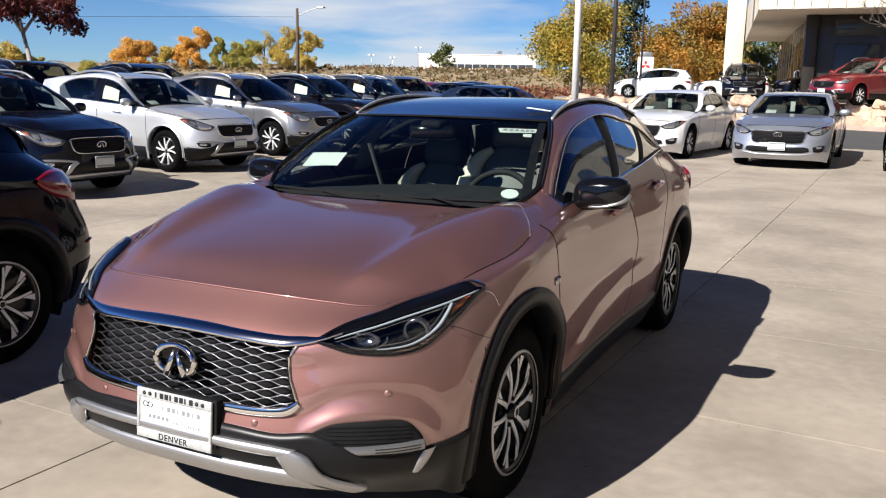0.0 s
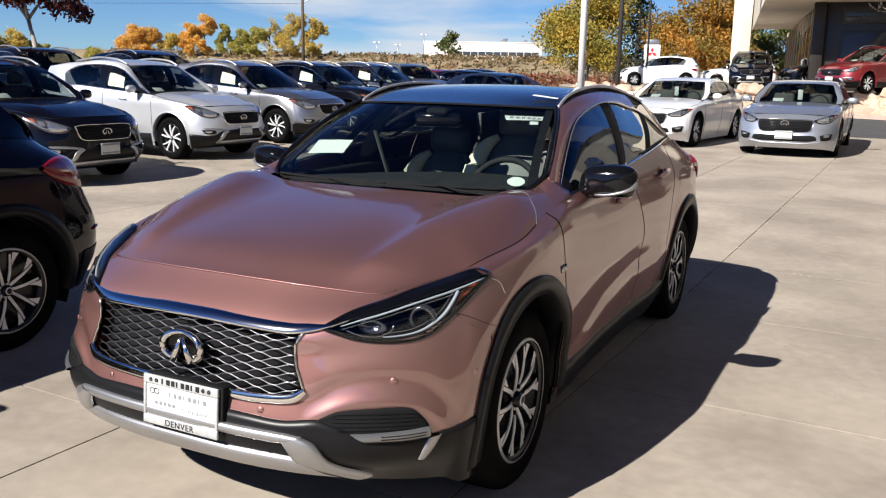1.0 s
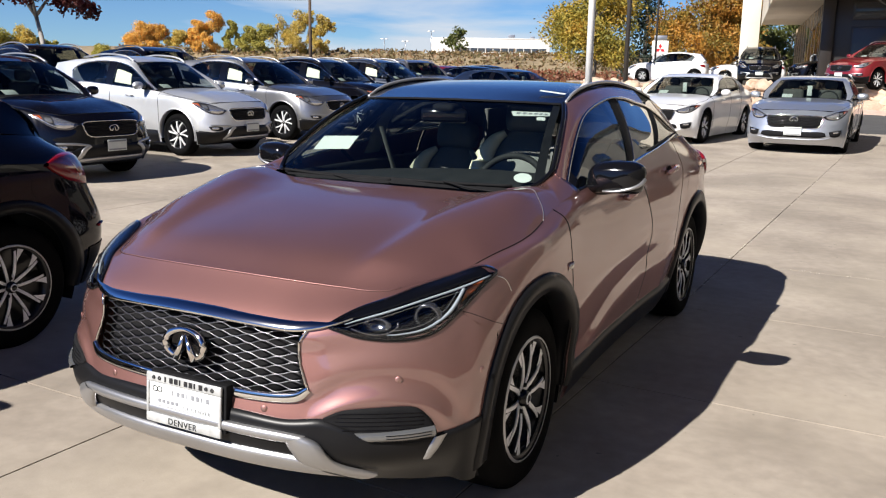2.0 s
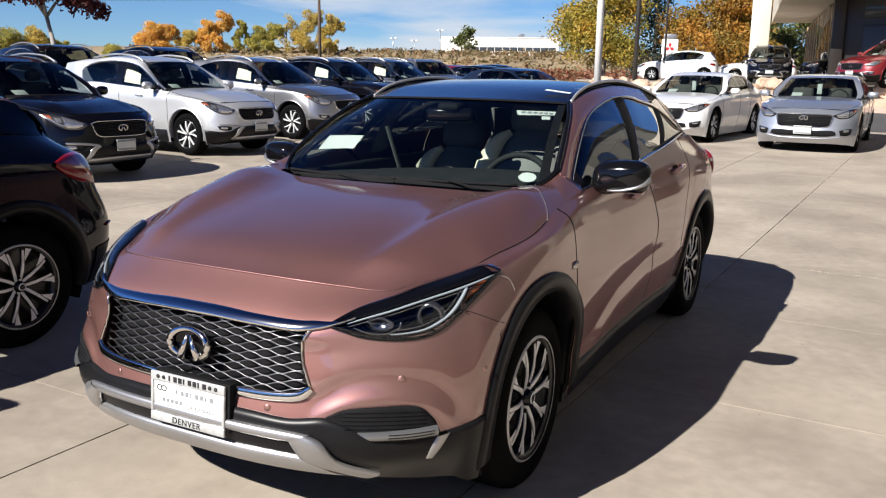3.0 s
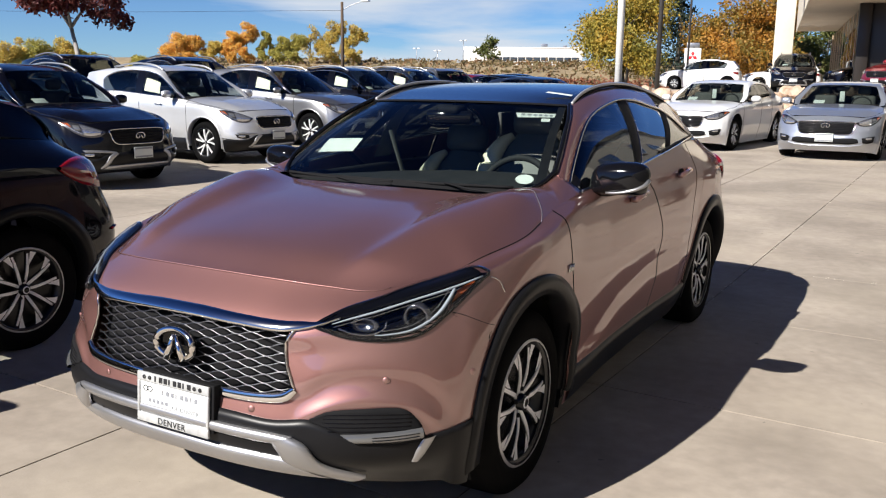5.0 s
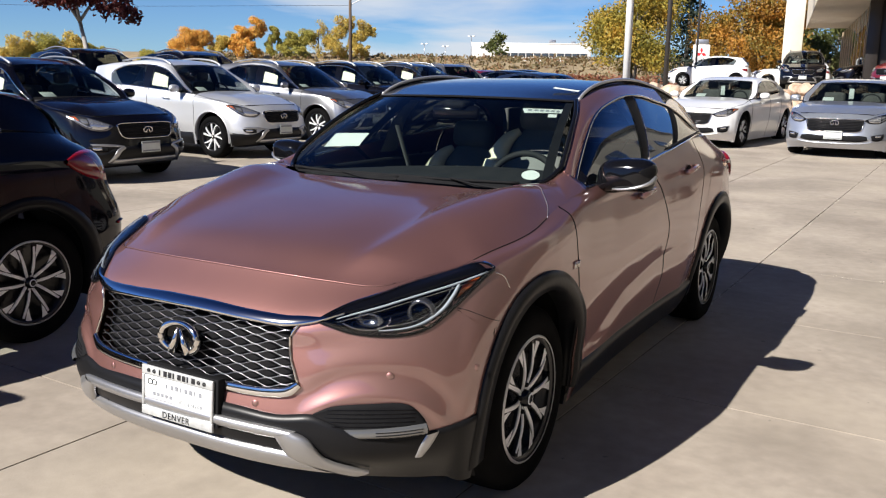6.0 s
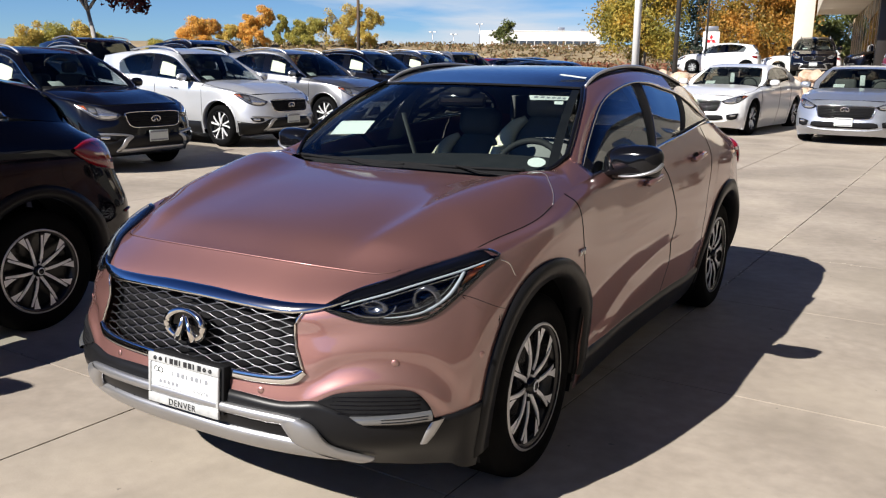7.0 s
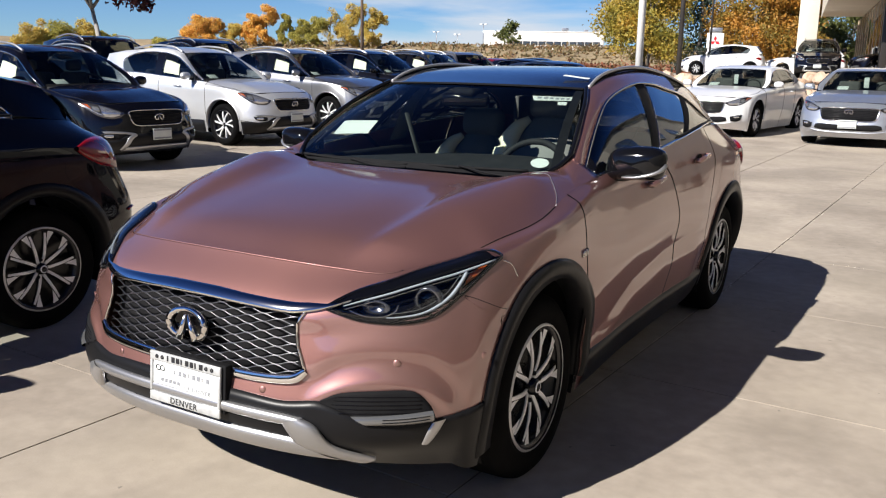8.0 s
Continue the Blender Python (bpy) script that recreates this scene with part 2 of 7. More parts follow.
def tube(pts, r, n=8, closed=False, flat=1.0, up=(0, 0, 1)):
    """A bar along pts; r may change along it; flat squashes it along up."""
    pts = np.asarray(pts, float)
    k = len(pts)
    rr = np.broadcast_to(np.asarray(r, float), (k,))
    vs, fs = [], []
    for i in range(k):
        a, b = pts[(i - 1) % k if closed else max(i - 1, 0)], pts[(i + 1) % k if closed else min(i + 1, k - 1)]
        t = b - a
        t = t / (np.linalg.norm(t) + 1e-12)
        u = np.asarray(up, float)
        if abs(t @ u) > 0.95:
            u = np.array((0, 1, 0.0)) if abs(t[1]) < 0.9 else np.array((1, 0, 0.0))
        s = np.cross(t, u)
        s /= np.linalg.norm(s)
        w = np.cross(s, t)
        for j in range(n):
            g = 2 * math.pi * j / n
            vs.append(pts[i] + rr[i] * (math.cos(g) * s + flat * math.sin(g) * w))
    for i in range(k if closed else k - 1):
        for j in range(n):
            a, b = i * n + j, i * n + (j + 1) % n
            c, d = ((i + 1) % k) * n + (j + 1) % n, ((i + 1) % k) * n + j
            fs.append((a, b, c, d))
    if not closed:
        fs.append(tuple(range(n))[::-1])
        fs.append(tuple((k - 1) * n + j for j in range(n)))
    return vs, fs


def lathe(profile, n=32, axis="x"):
    """Turn (radius, along) pairs about an axis."""
    vs, fs = [], []
    k = len(profile)
    for j in range(n):
        g = 2 * math.pi * j / n
        for r, h in profile:
            if axis == "x":
                vs.append((h, r * math.cos(g), r * math.sin(g)))
            else:
                vs.append((r * math.cos(g), r * math.sin(g), h))
    for j in range(n):
        for i in range(k - 1):
            a, b = j * k + i, j * k + i + 1
            c, d = ((j + 1) % n) * k + i + 1, ((j + 1) % n) * k + i
            fs.append((a, b, c, d))
    return vs, fs


def block(x0, x1, y0, y1, z0, z1, bevel=0.01):
    """A box with chamfered edges."""
    b = min(bevel, 0.45 * (x1 - x0), 0.45 * (y1 - y0), 0.45 * (z1 - z0))
    bm = bmesh.new()
    bmesh.ops.create_cube(bm, size=1, matrix=Matrix.Translation(((x0 + x1) / 2, (y0 + y1) / 2, (z0 + z1) / 2)) @ Matrix.Diagonal((x1 - x0, y1 - y0, z1 - z0, 1)))
    if b > 0:
        bmesh.ops.bevel(bm, geom=list(bm.edges), offset=b, segments=2, affect="EDGES", profile=0.5)
    vs = [tuple(v.co) for v in bm.verts]
    bm.verts.index_update()
    fs = [tuple(v.index for v in f.verts) for f in bm.faces]
    bm.free()
    return vs, fs


def moved(vf, m):
    v, f = vf
    return [tuple(m @ Vector(p)) for p in v], f


def part(name, vf, material, parent, label="", smooth=True):
    """One mesh under a thing or a part."""
    ob = new(name, mesh_of(name, vf[0], vf[1], material, smooth))
    ob.parent = parent
    if hasattr(vf, "normals"):
        ob.data.normals_split_custom_set_from_vertices([tuple(map(float, n)) for n in vf.normals])
    if label:
        tagged(ob, label)
    return ob


def same_part(name, mesh, parent, m=None):
    ob = new(name, mesh)
    ob.parent = parent
    if m is not None:
        ob.matrix_basis = m
    return ob


def thing(name, label, category, group="", kind="", at=None):
    ob = new(name)
    ob.empty_display_size = 0.2
    tagged(ob, label, category, group, kind)
    if at is not None:
        ob.matrix_basis = at
    return ob


def solid(name, vf, material, label, category="", group="", kind="", smooth=False):
    return tagged(new(name, mesh_of(name, vf[0], vf[1], material, smooth)), label, category, group, kind)


def repaint(ob, old, fresh):
    """Give a copied thing its own paint."""
    for o in (ob, *ob.children_recursive):
        for slot in o.material_slots:
            if slot.material == old:
                slot.link = "OBJECT"
                slot.material = fresh


def weights(t, n):
    """Catmull-Rom weights on n knots."""
    t = np.clip(np.atleast_1d(np.asarray(t, float)), 0, n - 1)
    i = np.minimum(t.astype(int), n - 2)
    f = t - i
    w = np.zeros((len(t), n + 2))
    r = np.arange(len(t))
    w[r, i] += -0.5 * f + f * f - 0.5 * f ** 3
    w[r, i + 1] += 1 - 2.5 * f * f + 1.5 * f ** 3
    w[r, i + 2] += 0.5 * f + 2 * f * f - 1.5 * f ** 3
    w[r, i + 3] += -0.5 * f * f + 0.5 * f ** 3
    return w


def spline(pts, n):
    """n points along a smooth curve through pts."""
    P = np.asarray(pts, float)
    E = np.vstack([2 * P[0] - P[1], P, 2 * P[-1] - P[-2]])
    return weights(np.linspace(0, len(P) - 1, n), len(P)) @ E


class Skin:
    """The outside of a car's lower body: rows run from the nose round one side to the tail, and are stacked from bottom to top."""

    def __init__(self, rows, shape=None):
        self.shape = shape
        C = np.asarray(rows, float)                      # row, column, xyz
        a, b = C[:, 1:2] * (-1, 1, 1), C[:, -2:-1] * (-1, 1, 1)
        C = np.concatenate([a, C, b], 1)
        self.C = np.concatenate([2 * C[:1] - C[1:2], C, 2 * C[-1:] - C[-2:-1]], 0)
        self.nr, self.nc = len(rows), len(rows[0])
        self.s, self.v = np.linspace(0, self.nc - 1, 321), np.linspace(0, self.nr - 1, 121)
        S, V = np.meshgrid(self.s, self.v)
        self.net = self.at(S.ravel(), V.ravel())
        self.sv = np.stack([S.ravel(), V.ravel()], 1)

    def at(self, s, v):
        P = np.einsum("ia,abk,ib->ik", weights(v, self.nr), self.C, weights(s, self.nc))
        return P if self.shape is None else self.shape(P)

    def normal(self, s, v):
        e = 0.02
        a = self.at(np.clip(s + e, 0, self.nc - 1), v) - self.at(np.clip(s - e, 0, self.nc - 1), v)
        b = self.at(s, np.clip(v + e, 0, self.nr - 1)) - self.at(s, np.clip(v - e, 0, self.nr - 1))
        n = np.cross(a, b)
        return n / (np.linalg.norm(n, axis=1, keepdims=True) + 1e-12)

    def find(self, axes, q, smin=0.0, smax=99.0):
        """Parameters of the points whose two coordinates (axes, such as 'yz') are q."""
        k = ["xyz".index(c) for c in axes]
        ok = (self.sv[:, 0] >= smin) & (self.sv[:, 0] <= smax)
        net, sv = self.net[ok][:, k], self.sv[ok]
        out = []
        for p in np.atleast_2d(q):
            s, v = sv[((net - p) ** 2).sum(1).argmin()]
            for _ in range(5):
                e = 1e-3
                base = self.at([s, s + e, s], [v, v, v + e])[:, k]
                J = np.stack([(base[1] - base[0]) / e, (base[2] - base[0]) / e], 1)
                if abs(np.linalg.det(J)) < 1e-9:
                    break
                d = np.clip(np.linalg.solve(J, p - base[0]), -0.3, 0.3)
                s, v = min(max(s + d[0], 0), self.nc - 1.001), min(max(v + d[1], 0), self.nr - 1.001)
            out.append((s, v))
        return np.array(out)

    def on(self, sv, lift=0.0):
        sv = np.asarray(sv, float)
        return self.at(sv[:, 0], sv[:, 1]) + lift * self.normal(sv[:, 0], sv[:, 1])

    def line(self, axes, pts, n=24, lift=0.0, smin=0.0, smax=99.0):
        """A smooth curve on the skin through points given by two coordinates."""
        return self.on(spline(self.find(axes, pts, smin, smax), n), lift)

    def patch(self, axes, top, low, n=24, m=8, lift=0.004, smin=0.0, smax=99.0, bulge=0.0):
        """A panel on the skin between two curves, with its edge turned in."""
        A, B = spline(self.find(axes, top, smin, smax), n), spline(self.find(axes, low, smin, smax), n)
        rows = []
        for i in range(m + 1):
            k = i / m
            rows.append(self.on(A + (B - A) * k, lift + bulge * 4 * k * (1 - k)))
        P = np.array(rows)
        # border turned down into the skin
        rim = [self.on(A, lift - 0.012)] + rows + [self.on(B, lift - 0.012)]
        return sheet(np.array(rim), flip=True), P
# ---- the crossover's skin: x, y, z from nose to tail (front axle at y = 0, nose towards -y) ----
def crossover_rows():
    Y = (0.40, 1.05, 1.70, 2.25, 2.70)
    side = lambda xs, zs: [(x, y, z) for x, y, z in zip(xs, Y, zs)]
    r0 = [(0, -.74, .24), (.25, -.73, .24), (.45, -.70, .24), (.58, -.64, .235), (.69, -.56, .225), (.77, -.48, .215), (.84, -.42, .20), (.865, 0, .20)]
    r0 += side((.84, .805, .805, .81, .85), (.20, .20, .20, .20, .22)) + [(.83, 3.08, .25), (.73, 3.28, .27), (.42, 3.38, .28), (0, 3.40, .28)]
    r1 = [(0, -.90, .38), (.25, -.893, .38), (.46, -.855, .38), (.63, -.785, .38), (.765, -.67, .38), (.84, -.55, .38), (.875, -.43, .38), (.895, 0, .38)]
    r1 += side((.877, .846, .846, .858, .893), (.38, .38, .38, .38, .40)) + [(.875, 3.10, .42), (.77, 3.36, .44), (.45, 3.49, .44), (0, 3.515, .44)]
    r2 = [(0, -.882, .56), (.25, -.873, .56), (.455, -.838, .56), (.62, -.77, .56), (.755, -.665, .56), (.845, -.54, .56), (.885, -.40, .57), (.905, 0, .57)]
    r2 += side((.897, .886, .886, .893, .907), (.56, .56, .57, .58, .58)) + [(.89, 3.10, .60), (.79, 3.37, .62), (.45, 3.51, .62), (0, 3.535, .62)]
    r3 = [(0, -.865, .68), (.25, -.855, .68), (.45, -.815, .68), (.61, -.735, .69), (.74, -.63, .70), (.825, -.50, .72), (.875, -.36, .74), (.905, 0, .76)]
    r3 += side((.899, .897, .897, .900, .907), (.78, .78, .78, .79, .79)) + [(.868, 3.09, .81), (.755, 3.33, .80), (.44, 3.46, .80), (0, 3.49, .80)]
    r4 = [(0, -.842, .765), (.25, -.83, .765), (.44, -.793, .768), (.585, -.70, .79), (.70, -.57, .83), (.785, -.42, .865), (.84, -.27, .89), (.890, 0, .925)]
    r4 += side((.890, .898, .898, .902, .90), (.955, .97, .99, 1.0, 1.0)) + [(.842, 3.05, 1.015), (.70, 3.27, 1.01), (.42, 3.39, 1.0), (0, 3.42, 1.0)]
    r5 = [(0, -.70, .873), (.25, -.69, .87), (.45, -.65, .86), (.585, -.595, .852), (.66, -.48, .868), (.738, -.35, .890), (.79, -.22, .925), (.832, .03, .962)]
    r5 += side((.815, .84, .835, .82, .78), (1.035, 1.09, 1.14, 1.175, 1.17)) + [(.675, 3.04, 1.14), (.55, 3.19, 1.10), (.36, 3.27, 1.085), (0, 3.30, 1.08)]
    return [r0, r1, r2, r3, r4, r5]


# ---- wheels ----
def wheel_parts(parent, R=0.34, rim=0.236, width=0.225, kind="hero", side=1):
    """A wheel whose outer face looks along +x (side 1) or -x; the axle's middle is its origin. Returns its rim mesh object."""
    w = width / 2
    k = rim / 0.236
    prof_rim = [(rim - .020, w - .012), (rim - .004, w + .002), (rim + .004, w - .004), (rim + .002, w - .02), (rim - .012, w - .03), (rim - .03, w - .07), (rim - .04, -w + .04), (rim, -w + .01)]
    wheel = part("wheel", lathe(prof_rim, 40), RIM_DARK, parent, "alloy wheel with machined spokes")
    s = (R - rim)
    tyre = [(rim - .006, w - .010), (rim + .010, w + .001), (rim + .35 * s, w + .010), (rim + .7 * s, w + .004), (R - .022, w - .006), (R - .006, w - .022), (R, w - .045),
            (R + .001, 0), (R, -w + .045), (R - .008, -w + .02), (rim + .5 * s, -w - .008), (rim, -w + .01)]
    part("tyre", lathe(tyre, 48), RUBBER, wheel)
    back = [(0.0, w - .075), (rim * .55, w - .08), (rim * .97, w - .06)]
    part("wheel_dish", lathe(back, 32), RIM_DARK if kind == "hero" else MATT_BLACK, wheel)
    mesh = None
    n = 5
    for i in range(n):
        if mesh is None:
            pieces_dark, pieces_face = [], []
            if kind == "hero":
                for sg in (-1, 1):
                    # a slim spoke that flares into a wedge at the rim
                    for (wd, lift, store, shrink) in ((.0115, 0.0, pieces_dark, 0), (.0072, .004, pieces_face, .022)):
                        pts, wid = [], []
                        for q in np.linspace(0, 1, 9):
                            r = (.030 + q * (.226 - .030 - shrink)) * k
                            a = sg * (.235 + .13 * (1 - q) ** 2)
                            x = w - .030 + .026 * math.sin(q * 2.2) * (1 - .45 * q) + lift
                            pts.append((x, r * math.sin(a), r * math.cos(a)))
                            wid.append(wd * (1 + .3 * (1 - q)) * 1.0 * k)
                        P = np.array([[(x - .012, y - b, z), (x, y - b * .9, z), (x, y + b * .9, z), (x - .012, y + b, z)] for (x, y, z), b in zip(pts, wid)])
                        store.append(sheet(P))
                    # flat wedge outside the spoke
                P = []
                for q in np.linspace(0, 1, 4):
                    r = (.125 + .105 * q) * k
                    a0, a1 = .305 - .005 * q, .315 + .19 * q
                    P.append([(w - .012, r * math.sin(a), r * math.cos(a)) for a in (a0, (a0 + a1) / 2, a1)])
                pieces_face.append(sheet(np.array(P)))
                pieces_face.append(other_side_y(sheet(np.array(P))))
            else:
                for sg in (-1, 1):
                    P = []
                    for q in np.linspace(0, 1, 6):
                        r = (.03 + q * .197) * k
                        a = sg * (.12 + .16 * q) + .18 * q
                        b = (.010 + .005 * q) * k
                        x = w - .022 + .012 * math.sin(q * 2.6)
                        P.append([(x - .02, r * math.sin(a) - b, r * math.cos(a)), (x, r * math.sin(a) - b * .8, r * math.cos(a)),
                                  (x, r * math.sin(a) + b * .8, r * math.cos(a)), (x - .02, r * math.sin(a) + b, r * math.cos(a))])
                    pieces_face.append(sheet(np.array(P)))
            face = join(*pieces_face)
            mesh = mesh_of("spoke", face[0], face[1], ALLOY, False)
            dark = mesh_of("spoke_side", *join(*pieces_dark), RIM_DARK, False) if pieces_dark else None
        rot = pose(0, 0, 0, 360 / n * i, 0, 0)
        same_part("spoke", mesh, wheel, rot)
        if dark:
            same_part("spoke_side", dark, wheel, rot)
    part("rim_lip", lathe([(rim - .006, w + .0035), (rim - .001, w + .0045), (rim + .004, w - .001)], 48), RAIL if kind == "hero" else RIM_DARK, wheel)
    part("centre_cap", lathe([(0, w + .002), (.018 * k, w + .001), (.030 * k, w - .006), (.034 * k, w - .03)], 20), GLOSS_BLACK, wheel)
    part("cap_ring", lathe([(.016 * k, w + .0035), (.020 * k, w + .004), (.022 * k, w + .001)], 20), ALLOY, wheel)
    if kind == "hero":
        part("brake_disc", lathe([(.06, w - .10), (.15, w - .098), (.155, w - .11)], 32), SATIN, wheel)
        for i in range(5):
            a = 2 * math.pi * i / 5
            part("wheel_nut", moved(lathe([(0, .012), (.008, .010), (.010, 0)], 8), Matrix.Translation((w - .020, .052 * math.sin(a), .052 * math.cos(a)))), MATT_BLACK, wheel)
    return wheel


def other_side_y(vf):
    v, f = vf
    return np.asarray(v, float) * (1, -1, 1), [q[::-1] for q in f]


def four_wheels(car, xs, y_rear, R, rim, width, kind, steer=0.0):
    for sx in (1, -1):
        for y in (0, y_rear):
            w = wheel_parts(car, R, rim, width, kind) if (sx, y) == (1, 0) else None
            if w is None:
                w = copy_under(first, car)
            else:
                first = w
            w.matrix_basis = pose(sx * xs, y, R - .006, 1.5 * y * sx, 0, (0 if sx > 0 else 180) + (steer if y == 0 else 0))


def copy_under(ob, parent):
    c = copy_thing(ob, ob.matrix_basis)
    c.parent = parent
    return c


# ---- the two compact crossovers ----
ARCH_Z, ARCH_R = 0.365, 0.405


class WithNormals(list):
    """Vertices and faces that carry the skin's own normals, so that neighbouring panels shade as one surface."""
    normals = None


def Faired(vf, normals):
    ob = WithNormals([vf[0], vf[1]])
    ob.normals = normals
    return ob


def skin_panel(sk, sa, sb, n, m, va=0.0, vb=5.0, arches=(), hole=None):
    """A grid of the skin between the columns sa(v) and sb(v); wheel arches cut its lower edge, hole(x, y, z) removes faces."""
    fa = sa if callable(sa) else (lambda v: sa)
    fb = sb if callable(sb) else (lambda v: sb)
    vv = np.linspace(va, vb, 160)
    P, N = [], []
    for k in np.linspace(0, 1, n):
        s = np.array([fa(v) + (fb(v) - fa(v)) * k for v in vv])
        q = sk.at(s, vv)
        lo = va
        for yc, r in arches:
            inside = (q[:, 1] - yc) ** 2 + (q[:, 2] - ARCH_Z) ** 2 < r * r
            if inside.any() and q[inside][:, 0].min() > 0.4:
                i = np.nonzero(inside)[0].max()
                if i + 1 < len(vv):
                    d = np.hypot(q[i:i + 2, 1] - yc, q[i:i + 2, 2] - ARCH_Z)
                    lo = vv[i] + (vv[i + 1] - vv[i]) * (r - d[0]) / (d[1] - d[0] + 1e-9)
        v = lo + (vb - lo) * np.linspace(0, 1, m)
        sv = np.array([fa(a) + (fb(a) - fa(a)) * k for a in v])
        P.append(sk.at(sv, v))
        N.append(sk.normal(sv, v))
    P = np.array(P)
    keep = None
    if hole is not None:
        H = np.array([[hole(*p) for p in row] for row in P])
        keep = ~(H[:-1, :-1] & H[1:, :-1] & H[:-1, 1:] & H[1:, 1:])
    return Faired(sheet(P, True, keep), np.array(N).reshape(-1, 3))


def inside_outline(poly):
    poly = np.asarray(poly, float)

    def test(x, z):
        c, n = False, len(poly)
        for i in range(n):
            (x0, z0), (x1, z1) = poly[i], poly[i - 1]
            if (z0 > z) != (z1 > z) and x < (x1 - x0) * (z - z0) / (z1 - z0) + x0:
                c = not c
        return c
    return test


def arch_trim(sk, yc, r0, r1, lift=0.010, a0=-14, a1=196, n=40, smin=5.0):
    """The dark lip round a wheel opening."""
    inner, mid, outer, edge = [], [], [], []
    for a in np.linspace(radians(a0), radians(a1), n):
        sv = sk.find("yz", [(yc + r * math.cos(a), max(ARCH_Z + r * math.sin(a), .205)) for r in (r0, r1)], smin, 14.4)
        p0, p1 = sk.on(sv, lift)
        q0 = p0.copy(); q0[0] -= 0.09
        q1 = sk.on(sv[1:], -0.004)[0]
        inner.append(q0); mid.append(p0); outer.append(p1); edge.append(q1)
    return sheet(np.array([inner, mid, [(a + b) / 2 + (0.004, 0, 0) for a, b in zip(mid, outer)], outer, edge]))


def ruled(A, B, n, m, bulge=(0, 0, 0)):
    A, B = spline(A, n), spline(B, n)
    b = np.asarray(bulge, float)
    return np.array([A + (B - A) * k + b * 4 * k * (1 - k) for k in np.linspace(0, 1, m)])


SIDE_CREASE = lambda y: np.interp(y, [.1, .5, 1.1, 1.6, 2.3], [.985, .994, .984, .972, .965])
SIDE_BELT = lambda y: np.interp(y, [.05, .40, 1.05, 1.70, 2.25, 2.70], [.99, 1.03, 1.09, 1.14, 1.175, 1.17])


def side_profile():
    """Half width of the doors over y (0.1 to 2.5) and z (0.15 to 1.25), from the lean of the metal at each height."""
    zs = np.linspace(.15, 1.25, 221)
    rows = []
    for y in np.linspace(.1, 2.5, 61):
        zc, zb = SIDE_CREASE(y), SIDE_BELT(y)
        waist = np.interp(y, [.3, .8, 1.2, 1.5, 2.1], [.79, .76, .83, .865, .885])
        under = np.interp(y, [.35, .45, .96, 1.5, 1.75, 2.0], [.58, .60, .68, .715, .70, .67])
        low = np.interp(y, [.45, .63, .98, 1.4, 1.9, 2.1], [.40, .43, .555, .61, .62, .62])
        lean = np.interp(zs, [0, low - .12, low - .07, low - .008, low + .008, under - .015, under + .02, waist, zc - .014, zc + .014, zb, 1.4],
                         [-12, -12, 0, 3, -11, -9, -1, 6, 11, 15, 18, 18])
        x = -np.concatenate([[0], np.cumsum(np.tan(np.radians((lean[1:] + lean[:-1]) / 2)) * np.diff(zs))])
        wide = np.interp(y, [.05, .40, 1.05, 1.70, 2.25, 2.70], [.905, .900, .897, .898, .902, .907])
        rows.append(x - np.interp(waist, zs, x) + wide)
    return np.array(rows)


SIDE = side_profile()


def nose_sculpt(P):
    """The brow that arches over each fog lamp, and the hollow above it."""
    ax = np.abs(P[:, 0])
    step = lambda a, b, t: np.clip((t - a) / (b - a), 0, 1) ** 2 * (3 - 2 * np.clip((t - a) / (b - a), 0, 1))
    w = step(.44, .56, ax) * (1 - step(.81, .885, ax)) * (P[:, 1] < -.3)
    brow = .553 - 1.9 * (ax - .665) ** 2 - 9 * np.maximum(0, ax - .765) ** 2
    d = .005 * np.exp(-((P[:, 2] - brow) / .020) ** 2) - .007 * np.exp(-((P[:, 2] - brow - .060) / .034) ** 2)
    # the doors: shoulder crease, hollow flank, and a crease that climbs from the sill towards the rear wheel
    k = step(.12, .52, P[:, 1]) * (1 - step(1.95, 2.40, P[:, 1]))
    k = k * (1 - step(0, 1, (P[:, 2] - SIDE_CREASE(P[:, 1])) / (SIDE_BELT(P[:, 1]) - SIDE_CREASE(P[:, 1]))))
    fy, fz = np.clip((P[:, 1] - .1) / 2.4, 0, 1) * 60, np.clip((P[:, 2] - .15) / 1.1, 0, 1) * 220
    iy, iz = np.minimum(fy.astype(int), 59), np.minimum(fz.astype(int), 219)
    ty, tz = fy - iy, fz - iz
    X = (SIDE[iy, iz] * (1 - ty) + SIDE[iy + 1, iz] * ty) * (1 - tz) + (SIDE[iy, iz + 1] * (1 - ty) + SIDE[iy + 1, iz + 1] * ty) * tz
    P = np.stack([np.sign(P[:, 0]) * (ax + (X - ax) * k), P[:, 1], P[:, 2]], 1)
    d = (w * d)[:, None]
    return P + d * np.stack([np.sign(P[:, 0]) * .45, np.full(len(P), -.9), np.zeros(len(P))], 1)


CREST = spline([(0, 0), (.2, .006), (.4, .015), (.55, .028), (.7, .044), (.8, .056), (.9, .061), (1, .042)], 200).T


